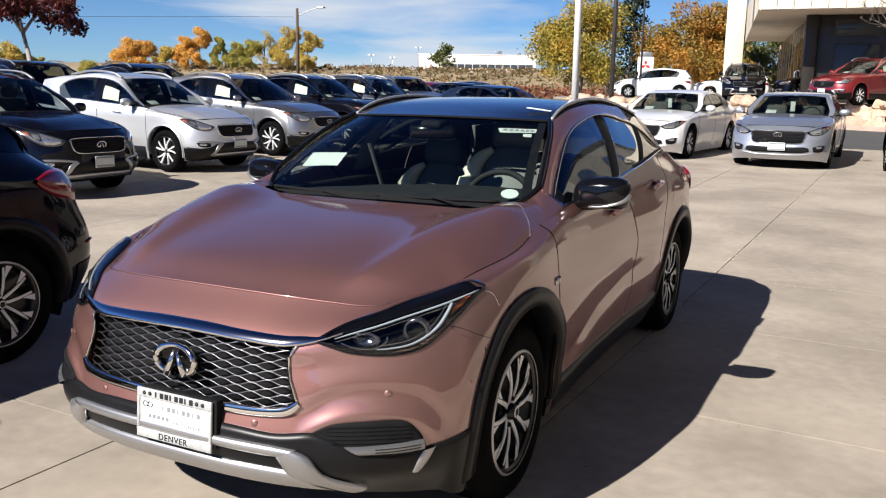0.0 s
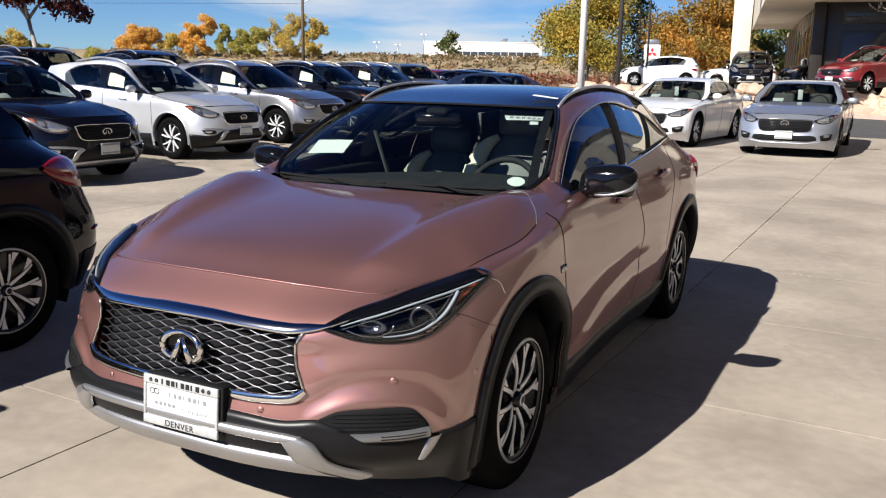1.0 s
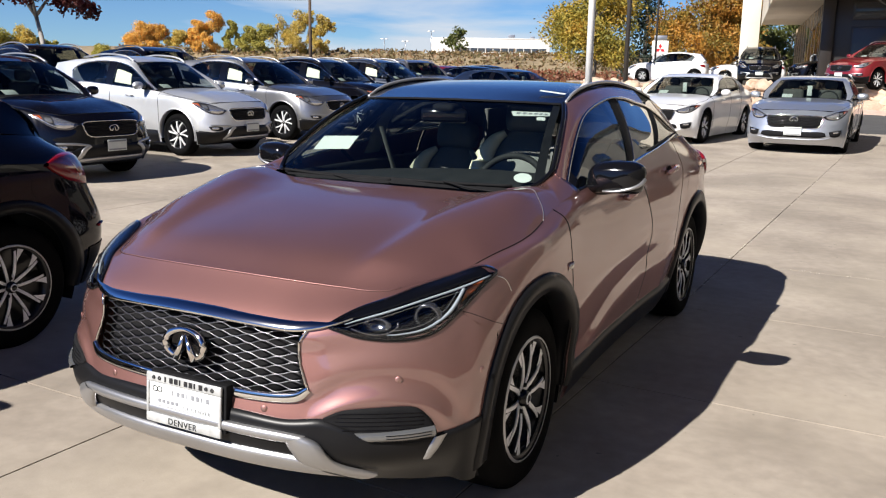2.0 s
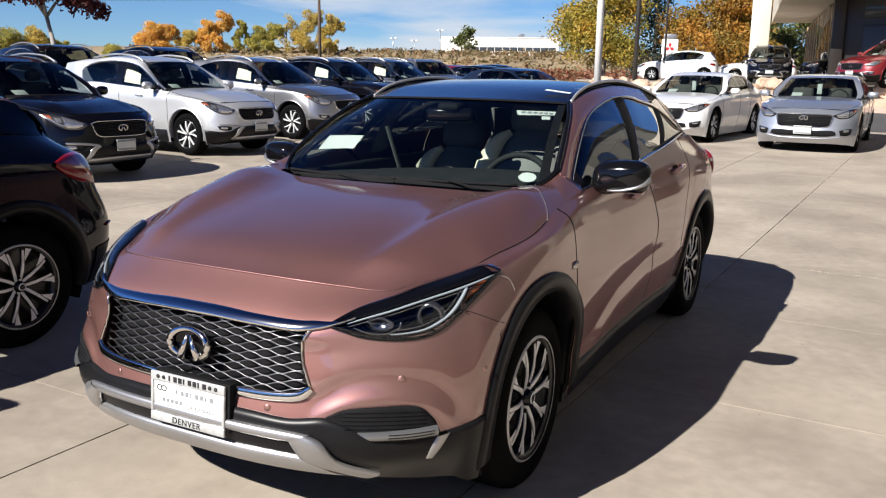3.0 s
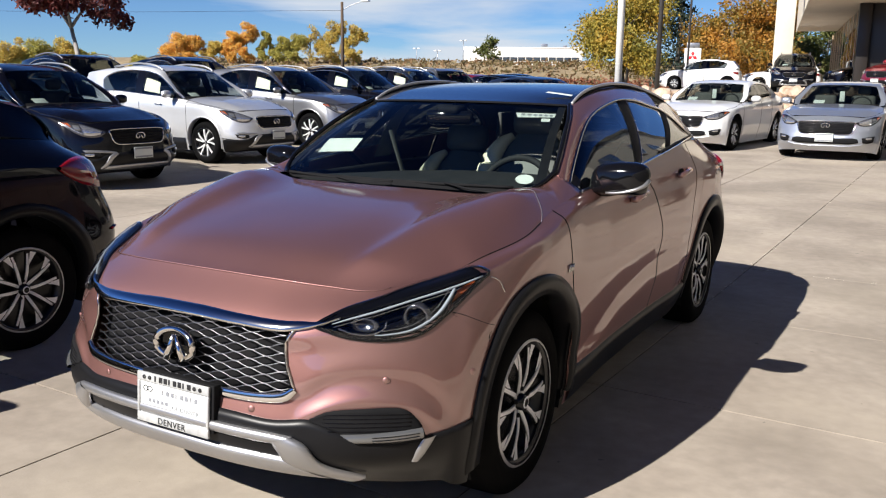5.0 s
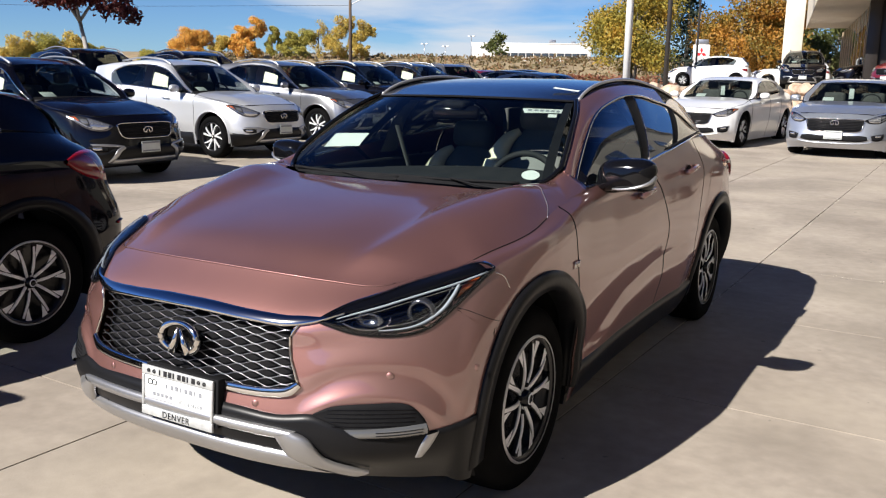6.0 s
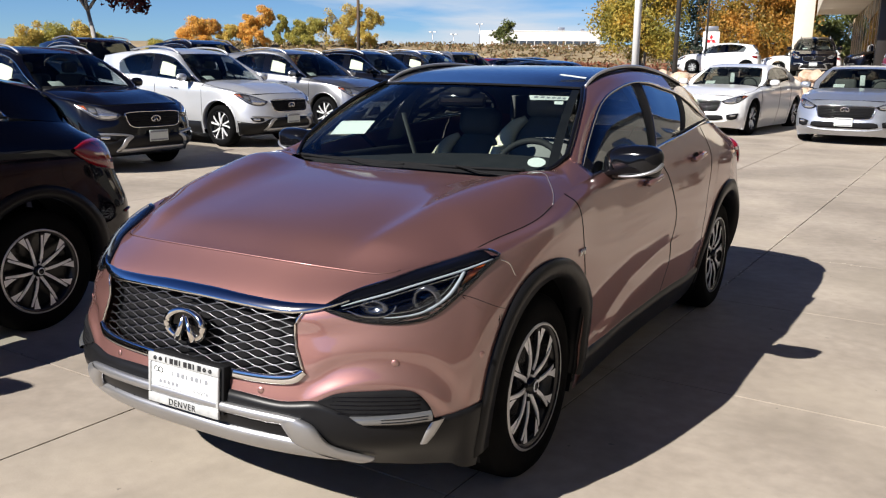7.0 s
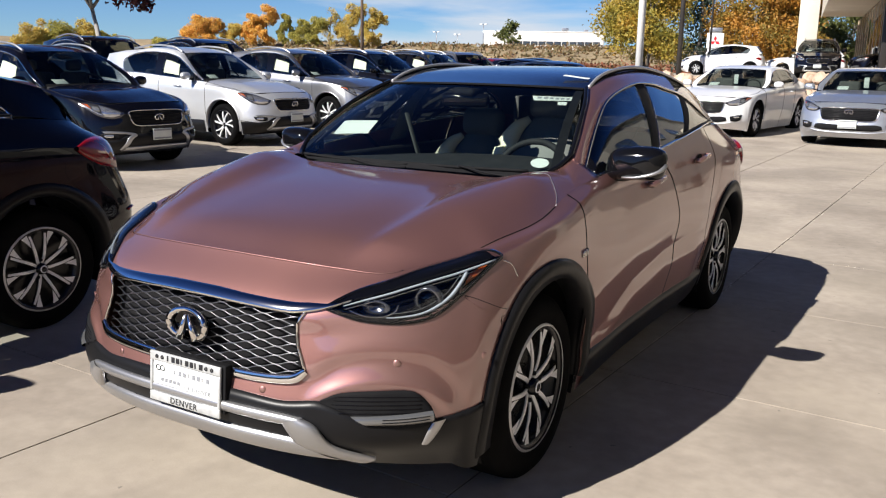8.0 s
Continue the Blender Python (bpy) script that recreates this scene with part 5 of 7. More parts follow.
    both("side_fill", sheet(ruled([tuple(rend), ((rend[0] + tx) / 2 + .03, (rend[1] + tail[0]) / 2 - .03, (rend[2] + tail[1]) / 2), (tx, tail[0] - .05, tail[1])], [tuple(lowq[-1] * .3 + np.array(rend) * .7), tuple(lowq[-1] * .7 + np.array(rend) * .3), tuple(lowq[-1])], 8, 3)), body)
    if rails:
        rl = np.array(redge[:5]) + [(.012, .01, .02), (.01, 0, .045), (.008, 0, .045), (.008, 0, .045), (.01, .1, .02)]
        both("roof_rail", tube(spline(rl, 24), .018, 6), SATIN)
    # nose
    gt, gm_, gn = (.765, .69, .60) if suv else (.755, .65, .535)
    gw = 1.0 if suv else 1.10
    part("grille", mirrored(sk.patch("xz", F([(0, gt), (.2, gt), (.36 * gw, gt - .003), (.43 * gw, gt - .01)]), F([(0, gn), (.2, gn), (.34 * gw, gn + .005), (.40 * gw, gn + .03)]), 14, 4, lift=.006, smax=3)[0]), MATT_BLACK, car)
    gl = np.concatenate([sk.line("xz", F([(0, gt + .007), (.2, gt + .007), (.37 * gw, gt + .003), (.44 * gw, gt - .01)]), 16, .012, smax=3), sk.line("xz", F([(.44 * gw, gt - .01), (.425 * gw, gm_), (.40 * gw, gn + .025)]), 8, .012, smax=3), sk.line("xz", F([(.40 * gw, gn + .025), (.34 * gw, gn - .002), (.2, gn - .008), (0, gn - .008)]), 16, .012, smax=3)])
    part("grille_frame", tube(np.concatenate([gl, (gl * (-1, 1, 1))[::-1]]), .009, 6), CHROME, car)
    for z in np.arange(gn + .03, gt - .01, .030):
        b_ = sk.line("xz", F([(0, z), (.2, z), (.39 * gw, z)]), 10, .010, smax=3)
        part("grille_bar", tube(np.concatenate([(b_ * (-1, 1, 1))[:0:-1], b_]), .0045, 5), GLOSS_BLACK, car)
    q = sk.on(sk.find("xz", F([(0, .69)]), 0, 1), .02)[0]
    rg = [(.07 * math.cos(a), q[1], q[2] + .042 * math.sin(a)) for a in np.linspace(-1.1, math.pi + 1.1, 24)]
    bd = part("badge", tube(rg, .009, 6), CHROME, car)
    for sx in (1, -1):
        part("badge_leg", tube([(sx * .03, q[1], q[2] - .038), (sx * .004, q[1], q[2] + .026)], [.011, .005], 5), CHROME, bd)
    for sx in (1, -1):
        fl = (lambda vf: vf) if sx > 0 else other_side
        tp, lw = F([(.49, .757), (.567, .79), (.633, .82), (.732, .860), (.80, .872), (.845, .862)]), F([(.49, .735), (.54, .70), (.60, .685), (.69, .69), (.77, .73), (.845, .85)])
        lamp = part("headlamp", fl(sk.patch("xz", tp, lw, 18, 5, lift=.004, smax=7)[0]), LAMP_DARK if suv else GLOSS_BLACK, car)
        part("lamp_bowl", fl(sk.patch("xz", F([(.52, .758), (.62, .800), (.71, .838)]), F([(.545, .718), (.62, .702), (.71, .712)]), 10, 3, lift=.007, smax=7, bulge=.01)[0]), LAMP_REFLECT, lamp)
        part("lamp_projector", fl(sk.patch("xz", F([(.72, .822), (.745, .83), (.77, .832)]), F([(.72, .765), (.745, .76), (.77, .775)]), 6, 3, lift=.007, smax=7, bulge=.012)[0]), FOG_CLEAR, lamp)
        part("lamp_strip", fl(tube(sk.line("xz", F([(.70, .72), (.77, .765), (.82, .845)]), 10, .009, smax=7), .009, 5)), LAMP_REFLECT, lamp)
        part("side_marker", fl(sk.patch("xz", F([(.79, .85), (.84, .855)]), F([(.785, .80), (.825, .825)]), 5, 2, lift=.007, smax=7)[0]), AMBER, lamp)
    if suv:
        A = spline(sk.find("xz", F([(0, .50), (.25, .497), (.42, .49), (.52, .47), (.60, .43), (.72, .41), (.80, .42), (.878, .44)]), 0, 6.2), 40)
        B = np.stack([A[:, 0], np.full(40, .03)], 1)
        part("lower_cladding", mirrored(sheet(np.array([sk.on(A, -.006)] + [sk.on(A + (B - A) * k, .008) for k in np.linspace(0, 1, 7)]), flip=True)), CLAD, car)
        sk1 = sk.patch("xz", F([(0, .335), (.25, .333), (.42, .33), (.50, .33)]), F([(0, .275), (.25, .275), (.42, .278), (.54, .285)]), 20, 3, lift=.02, bulge=.01, smax=4)[0]
        sk2 = sk.patch("xz", F([(.40, .50), (.49, .45), (.53, .38), (.56, .30)]), F([(.37, .47), (.445, .42), (.48, .36), (.52, .30)]), 12, 3, lift=.02, smax=4.4)[0]
        sk3 = sk.patch("xz", F([(.40, .50), (.52, .52), (.66, .53), (.76, .53)]), F([(.39, .475), (.50, .49), (.64, .50), (.74, .505)]), 14, 2, lift=.014, smax=5)[0]
        part("skid_frame", mirrored(join(sk1, sk2, sk3)), SATIN, car)
        for yc in (0, wb):
            both("arch_trim", arch_trim(sk, yc, ar - .010, ar + .012, lift=.006, smin=5.2, n=26), body)
        sill = [sk.on([(s, v) for s in np.linspace(8.05, 11.0, 20)], l) for v, l in ((1.15, -.004), (1.12, .010), (.5, .012), (0.0, .0))]
        both("sill_cladding", sheet(np.array(sill), flip=True), CLAD)
    else:
        part("lower_intake", mirrored(sk.patch("xz", F([(0, .47), (.25, .47), (.45, .475), (.54, .46)]), F([(0, .375), (.25, .375), (.42, .375), (.56, .40)]), 16, 3, lift=.008, smax=4)[0]), MATT_BLACK, car)
        part("chin_strip", mirrored(sk.patch("xz", F([(0, .345), (.3, .345), (.5, .36), (.62, .38)]), F([(0, .325), (.3, .325), (.5, .338), (.62, .36)]), 16, 2, lift=.012, smax=5)[0]), body, car)
    both("fog_recess", sk.patch("xz", F([(.60, .49), (.68, .50), (.78, .50)] if suv else [(.60, .475), (.70, .50), (.79, .51)]), F([(.60, .44), (.68, .43), (.76, .45)] if suv else [(.62, .40), (.70, .39), (.77, .41)]), 10, 3, lift=.012, smax=5.2)[0], MATT_BLACK)
    both("fog_lamp", sk.patch("xz", F([(.66, .485), (.70, .487), (.745, .487)]), F([(.66, .455), (.70, .45), (.745, .458)]), 8, 3, lift=.018, bulge=.006, smax=5.2)[0], LAMP_REFLECT)
    p = sk.on(sk.find("xz", F([(0, .48)]), 0, 1), .03)[0]
    pl = part("front_plate", moved(block(-.152, .152, -.006, .006, -.075, .075, .003), Matrix.Translation((0, p[1], p[2] - .01))), PAPER, car, "white dealer plate")
    for zz in (.055, -.055):
        part("plate_bar", moved(block(-.14, .14, -.009, -.005, zz - .011, zz + .011, .002), Matrix.Translation((0, p[1], p[2] - .01))), PALE_INK, pl)
    for yc in (0, wb):
        lin = [[(x, yc + (ar + .01) * math.cos(a), ARCH_Z + (ar + .01) * math.sin(a)) for x in (W - .07, .4)] for a in np.linspace(radians(-25), radians(205), 20)]
        both("arch_liner", sheet(np.array(lin), flip=True), MATT_BLACK)
    part("underbody", block(-W + .22, W - .22, -fo * .55, wb + ro - .3, .19, .27, .02), MATT_BLACK, car)
    for sx in (1, -1):
        fl = (lambda vf: vf) if sx > 0 else other_side
        part("tail_lamp", fl(sk.patch("yz", [(my(3.0), mz(.94, 3)), (my(3.12), mz(.965, 3)), (my(3.28), mz(.94, 3))], [(my(3.0), mz(.92, 3)), (my(3.12), mz(.86, 3)), (my(3.30), mz(.83, 3))], 12, 4, lift=.012, smin=12, smax=15.3)[0]), LENS_RED, car)
        my0, mz0 = ga + .22, belt + .045
        P = []
        for a in np.linspace(0, math.pi, 9):
            e = lambda q: math.copysign(abs(q) ** .75, q)
            P.append([(W + .085 + .105 * e(math.sin(a)) * e(math.cos(b)), my0 + .07 * (-math.cos(a) if math.cos(a) > 0 else -.4 * math.cos(a)), mz0 + .068 * e(math.sin(a)) * e(math.sin(b))) for b in np.linspace(0, 2 * math.pi, 15)])
        mir = part("side_mirror", fl(sheet(np.array(P), flip=True)), body, car)
        part("mirror_stalk", fl(tube([(W + .02, my0, mz0 - .05), (W - .09, my0, mz0 - .065)], .028, 6, flat=.6)), GLOSS_BLACK, mir)
        for y in (my(1.02), my(1.98)):
            hp = sk.on(sk.find("yz", [(y - .09, mz(.96, 1)), (y + .09, mz(.97, 1))], 8, 12), .02)
            part("door_handle", fl(tube(hp, .012, 6)), body, car)
    # cabin
    gm = (ga + gb) / 2
    part("cabin_tub", block(-W + .16, W - .16, ga - .02, gb + .25, .3, belt - .10, .03), DASH, car)
    part("dashboard", block(-W + .17, W - .17, ga - .06, ga + .34, belt - .14, belt - .03, .04), DASH, car)
    for x in (.36, -.36):
        st = part("seat_back", block(x - .22, x + .22, gm - .22, gm - .06, belt - .3, belt + .16, .06), SEAT_FAR, car)
        part("headrest", block(x - .12, x + .12, gm - .18, gm - .07, belt + .17, belt + .33, .05), SEAT_FAR, st)
    part("rear_bench", block(-.55, .55, gm + .62, gm + .78, belt - .3, belt + .14, .06), SEAT_FAR, car)
    swm = Matrix.Translation((.36, ga + .46, belt - .03)) @ pose(0, 0, 0, 65)
    part("steering_wheel", moved(tube([(.18 * math.cos(a), .18 * math.sin(a), 0) for a in np.linspace(0, 2 * math.pi, 25)[:-1]], .015, 6, True), swm), DASH, car)
    part("rear_view_mirror", block(-.11, .11, wt_[1] - .10, wt_[1] - .07, wt_[2] - .085, wt_[2] - .025, .02), GLOSS_BLACK, car)
    part("dash_card", moved(block(-.10, .10, -.07, .07, -.002, .002, .001), Matrix.Translation((-.38, ga + .20, belt + .03)) @ pose(0, 0, 0, 28)), PAPER, car, "white card on the dashboard")
    if paper == "hang":
        part("mirror_tag", block(-.045, .045, wt_[1] - .14, wt_[1] - .135, wt_[2] - .30, wt_[2] - .10, .002), PAPER, car, "white tag hung from the mirror")
    elif paper:
        i0, i1 = 12, 22
        win = G[i0:i1, 1:6] + (.005, 0, 0)
        both("window_sticker", sheet(win), STICKER, "pale window sticker")
    four_wheels(car, W - .15, wb, R, R * .70, .225, rim_kind)
    ARCH_Z = keep_arch
    return car


def rise(y):
    """The lot climbs a little towards the back."""
    return .014 * min(36.5, max(0.0, y - 3.5))


def parked(ob, x, y, heading, z=None):
    """heading: degrees by which the nose is turned from facing -y."""
    return pose(x, y, rise(y) if z is None else z, 0, 0, heading)


def put_front(x, y, heading, front):
    """The front axle's place for a car whose nose tip is at x, y."""
    h = radians(heading)
    return x - math.sin(h) * front, y + math.cos(h) * front


wagon = generic_car("suv_car", "black crossover with silver roof rails, in the sales row", "car", body=BLACK_PAINT, paper=True, group="sales row of crossovers")
ROW_HEAD = 88
def wagon_at(x, y, fresh, label, heading=ROW_HEAD):
    fx, fy = put_front(x, y, heading, .90)
    c = copy_thing(wagon, parked(wagon, fx, fy, heading))
    if fresh != BLACK_PAINT:
        repaint(c, BLACK_PAINT, fresh)
    return tagged(c, label)


fx, fy = put_front(-7.25, 5.32, ROW_HEAD, .90)
wagon.matrix_basis = parked(wagon, fx, fy, ROW_HEAD)
wagon_at(-7.85, 8.80, SILVER_PAINT, "bright silver crossover with pale window sticker, in the sales row")
wagon_at(-8.25, 12.15, GREY_PAINT, "graphite crossover with pale window sticker, in the sales row")
wagon_at(-8.75, 15.6, BLACK_PAINT, "black crossover with silver roof rails, in the sales row")
wagon_at(-9.2, 19.0, NAVY_PAINT, "dark blue crossover with silver roof rails, in the sales row")

sedan = generic_car("sedan_car", "white sedan with dark grille, parked facing the lot", "car", W=.91, fo=.88, wb=2.85, ro=1.06, belt=.99, hood=.86, roof=1.44, glass_y=(.62, 2.55), tail=(3.35, 1.04), R=.335,
                    suv=False, body=WHITE_PAINT, rails=False, paper="hang", group="parked sedans", deck=-.02)
sedan.matrix_basis = parked(sedan, -2.40, 15.7, -7)
s2 = tagged(copy_thing(sedan, parked(sedan, .33, 15.1, -1.5)), "pale blue-silver sedan with dark grille, parked on concrete")
repaint(s2, WHITE_PAINT, ICE_PAINT)
# ---- ground, road, bank, upper lot ----
def concrete_mat(name, a, b, stain):
    m = mat(name, a, 0.82, color2=b, scale=.9, detail=9, fine=.10, bump=.10, bump_scale=90, vary=.06)
    nt = m.node_tree
    bs = nt.nodes["Principled BSDF"]
    src_link = bs.inputs["Base Color"].links[0].from_socket
    tc = nt.nodes.new("ShaderNodeTexCoord")
    mp = nt.nodes.new("ShaderNodeMapping")
    mp.inputs["Scale"].default_value = (.55, .60, 1)
    n = nt.nodes.new("ShaderNodeTexNoise")
    n.inputs["Scale"].default_value, n.inputs["Detail"].default_value, n.inputs["Roughness"].default_value = 1.3, 8, .62
    n.inputs["Distortion"].default_value = .6
    r = nt.nodes.new("ShaderNodeValToRGB")
    r.color_ramp.elements[0].position, r.color_ramp.elements[1].position = .44, .68
    r.color_ramp.elements[0].color, r.color_ramp.elements[1].color = (0, 0, 0, 1), (.75, .75, .75, 1)
    mx = nt.nodes.new("ShaderNodeMixRGB")
    mx.inputs["Color2"].default_value = (*stain, 1)
    nt.links.new(tc.outputs["Object"], mp.inputs[0])
    nt.links.new(mp.outputs[0], n.inputs["Vector"])
    nt.links.new(n.outputs["Fac"], r.inputs[0])
    nt.links.new(r.outputs[0], mx.inputs["Fac"])
    nt.links.new(src_link, mx.inputs["Color1"])
    # pale worn patches, and small dark specks
    n2 = nt.nodes.new("ShaderNodeTexNoise")
    n2.inputs["Scale"].default_value, n2.inputs["Detail"].default_value, n2.inputs["Roughness"].default_value = .55, 6, .6
    nt.links.new(tc.outputs["Object"], n2.inputs["Vector"])
    r2 = nt.nodes.new("ShaderNodeValToRGB")
    r2.color_ramp.elements[0].position, r2.color_ramp.elements[1].position = .45, .70
    r2.color_ramp.elements[0].color, r2.color_ramp.elements[1].color = (0, 0, 0, 1), (.6, .6, .6, 1)
    nt.links.new(n2.outputs["Fac"], r2.inputs[0])
    m2 = nt.nodes.new("ShaderNodeMixRGB")
    m2.inputs["Color2"].default_value = (b[0] * 1.13, b[1] * 1.13, b[2] * 1.08, 1)
    nt.links.new(r2.outputs[0], m2.inputs["Fac"])
    nt.links.new(mx.outputs[0], m2.inputs["Color1"])
    n3 = nt.nodes.new("ShaderNodeTexNoise")
    n3.inputs["Scale"].default_value, n3.inputs["Detail"].default_value = 16, 2
    nt.links.new(tc.outputs["Object"], n3.inputs["Vector"])
    r3 = nt.nodes.new("ShaderNodeValToRGB")
    r3.color_ramp.elements[0].position, r3.color_ramp.elements[1].position = .735, .76
    r3.color_ramp.elements[0].color, r3.color_ramp.elements[1].color = (0, 0, 0, 1), (.55, .55, .55, 1)
    nt.links.new(n3.outputs["Fac"], r3.inputs[0])
    m3 = nt.nodes.new("ShaderNodeMixRGB")
    m3.inputs["Color2"].default_value = (.09, .08, .07, 1)
    nt.links.new(r3.outputs[0], m3.inputs["Fac"])
    nt.links.new(m2.outputs[0], m3.inputs["Color1"])
    nt.links.new(m3.outputs[0], bs.inputs["Base Color"])
    return m


CONCRETE = concrete_mat("concrete", (0.268, 0.226, 0.186), (0.365, 0.315, 0.262), (0.196, 0.168, 0.136))
JOINT = mat("joint_filler", (0.06, 0.05, 0.042), 0.9, color2=(0.16, 0.13, 0.10), scale=6, detail=5)
ASPHALT = mat("asphalt", (0.045, 0.046, 0.05), 0.9, color2=(0.065, 0.064, 0.066), scale=1.2, fine=.15, bump=.3, bump_scale=150)
KERB = mat("pink_kerb_concrete", (0.36, 0.25, 0.20), 0.85, color2=(0.44, 0.32, 0.26), scale=2, fine=.1)
DRY_GRASS = mat("dry_grass", (0.20, 0.15, 0.085), 0.95, color2=(0.33, 0.25, 0.14), scale=.09, detail=9, fine=.25, bump=.6, bump_scale=3)
ROCK = mat("pink_sandstone", (0.42, 0.29, 0.20), 0.9, color2=(0.58, 0.45, 0.34), scale=1.4, detail=6, fine=.12, bump=.5, bump_scale=7, vary=.2)
EARTH = mat("tan_gravel", (0.30, 0.21, 0.15), 0.95, color2=(0.42, 0.31, 0.23), scale=1.5, detail=8, fine=.2, bump=.5, bump_scale=20)

gy_ = [-900, -40, 3.5, 40, 900]
gv = [(x, y, rise(y) - .006) for y in gy_ for x in (-900, 900)]
ground = solid("ground", (gv, [(2 * i, 2 * i + 1, 2 * i + 3, 2 * i + 2) for i in range(4)]), JOINT, "dark bedding under pale concrete slabs", "ground", kind="structure")
TURN = radians(2.0)
EU, EV = (math.cos(TURN), -math.sin(TURN)), (math.sin(TURN), math.cos(TURN))


def slab_point(u, v):
    x, y = u * EU[0] + v * EV[0], u * EU[1] + v * EV[1]
    return x, y


lot = tagged(new("pavement"), "pale weathered concrete slabs with tooled joints", "pavement", kind="structure")


def slabs():
    us = [-60, -44, -32, -23, -16.5, -12, -8.4, -5.7, -3.2, -.869, .69, 4.7, 8.9, 13.2, 20, 32]
    vs = [-30, -20, -12, -7.6, -3.72, -.30, 1.25, 2.92, 4.5, 9, 13.5, 17.2, 20.4]
    for i in range(len(us) - 1):
        for j in range(len(vs) - 1):
            gap = .009 if us[i] > -9 else .012
            u0, u1, v0, v1 = us[i] + gap / 2, us[i + 1] - gap / 2, vs[j] + gap / 2, vs[j + 1] - gap / 2
            if u0 < -.9 and j == 6:                      # this joint stops at the strip
                continue
            if u0 < -.9 and j == 5:
                v1 = vs[7] - gap / 2
            steps = [v0] + [v for v in (3.5,) if v0 < v < v1] + [v1]
            verts, faces = [], []
            c = .0010
            for v in steps:
                e = c if v == v0 else (-c if v == v1 else 0)
                for u, dz, dv in ((u0, -.02, 0), (u0, -c, 0), (u0 + c, 0, e), (u1 - c, 0, e), (u1, -c, 0), (u1, -.02, 0)):
                    x, y = slab_point(u, v + dv)
                    verts.append((x, y, rise(y) + dz))
            n = len(steps)
            for k in range(n - 1):
                for q in range(5):
                    faces.append((k * 6 + q, k * 6 + q + 1, (k + 1) * 6 + q + 1, (k + 1) * 6 + q))
            faces.append((0, 1, 2, 3, 4, 5))
            faces.append(tuple((n - 1) * 6 + q for q in range(6))[::-1])
            s = new("slab", mesh_of("slab", verts, faces, CONCRETE, False))
            s.parent = lot


slabs()
# pale crumbs of mortar along the joints beside the car
crng = np.random.default_rng(12)
cv, cf = [], []
for u_c, v_a, v_b, along, n_c in ((.69, 3.0, 20.0, True, 300), (4.5, .6, 5.0, False, 40), (1.25, 3.2, 4.6, False, 60)):
    for _ in range(n_c):
        t_ = crng.uniform(v_a, v_b)
        o_ = crng.normal() * .012
        x, y = slab_point(u_c + o_, t_) if along else slab_point(t_, u_c + o_)
        s_ = crng.uniform(.004, .014)
        a_ = crng.uniform(0, math.pi)
        k0 = len(cv)
        for q in range(4):
            b_ = a_ + q * math.pi / 2
            st_ = 2.2 if q % 2 == 0 else .7
            cv.append((x + s_ * st_ * .5 * math.cos(b_), y + s_ * st_ * .5 * math.sin(b_), rise(y) + .001))
        cv.append((x, y, rise(y) + .001 + s_ * .3))
        cf += [(k0, k0 + 1, k0 + 4), (k0 + 1, k0 + 2, k0 + 4), (k0 + 2, k0 + 3, k0 + 4), (k0 + 3, k0, k0 + 4)]
solid("mortar_crumbs", (cv, cf), mat("pale_mortar", (0.62, 0.56, 0.47), .9, color2=(.5, .45, .38), scale=9), "pale crumbs of mortar along concrete joints", "crumbs", kind="stuff")
# asphalt lane behind the slabs, running to the far lot
rd = []
for v in (20.4, 26, 30, 40, 95):
    rd.append([(*slab_point(u, v), rise(slab_point(u, v)[1]) - .001) for u in (-130, -30, 0, 40)])
solid("road", sheet(np.array(rd)), ASPHALT, "dark asphalt lane behind the concrete lot", "road", kind="structure")

# planted bank up to the neighbour's lot
BANK0, BANK1 = np.array((9.0, 26.0)), np.array((-12.0, 36.0))
ax_ = (BANK1 - BANK0) / np.linalg.norm(BANK1 - BANK0)
nx_ = np.array((-ax_[1], ax_[0])) * (-1 if ax_[0] > 0 else 1)
nx_ = nx_ if nx_[1] > 0 else -nx_
UPPER = 1.2
bank = []
random.seed(4)
for k in np.linspace(0, 1, 50):
    p = BANK0 + (BANK1 - BANK0) * k
    row = []
    for w, z in ((-.02, None), (0, .0), (.22, .12), (.5, .45), (.85, .80), (1.15, 1.0), (1.4, 1.08)):
        q = p + nx_ * w
        zz = rise(q[1]) - .02 if z is None else rise(q[1]) + (UPPER - rise(q[1])) * z / 1.08 + (random.uniform(-.06, .06) if .1 < z < 1 else 0)
        row.append((q[0], q[1], zz))
    bank.append(row)
solid("bank", sheet(np.array(bank), flip=True), EARTH, "tan gravel bank with boulders", "bank", kind="structure", smooth=True)
kb = [[tuple(BANK0 + (BANK1 - BANK0) * k + nx_ * w) + (rise((BANK0 + (BANK1 - BANK0) * k)[1]) + z,) for w, z in ((-.32, -.02), (-.31, .13), (-.29, .15), (-.13, .15), (-.11, .13), (-.10, -.02))] for k in np.linspace(0, 1, 12)]
solid("kerb", sheet(np.array(kb), flip=True), KERB, "pinkish concrete kerb below the bank", "kerb", kind="structure")
b0, b1 = BANK0 + nx_ * 1.36, BANK1 + nx_ * 1.36
ul = [(b0[0], b0[1], UPPER), (70, b0[1] - 10, UPPER), (70, 110, UPPER), (b1[0] - 6, 110, UPPER), (b1[0] - 2, b1[1] + 3, UPPER), (b1[0], b1[1], UPPER)]
lo_ = [(x, y, -.2) for x, y, z in ul]
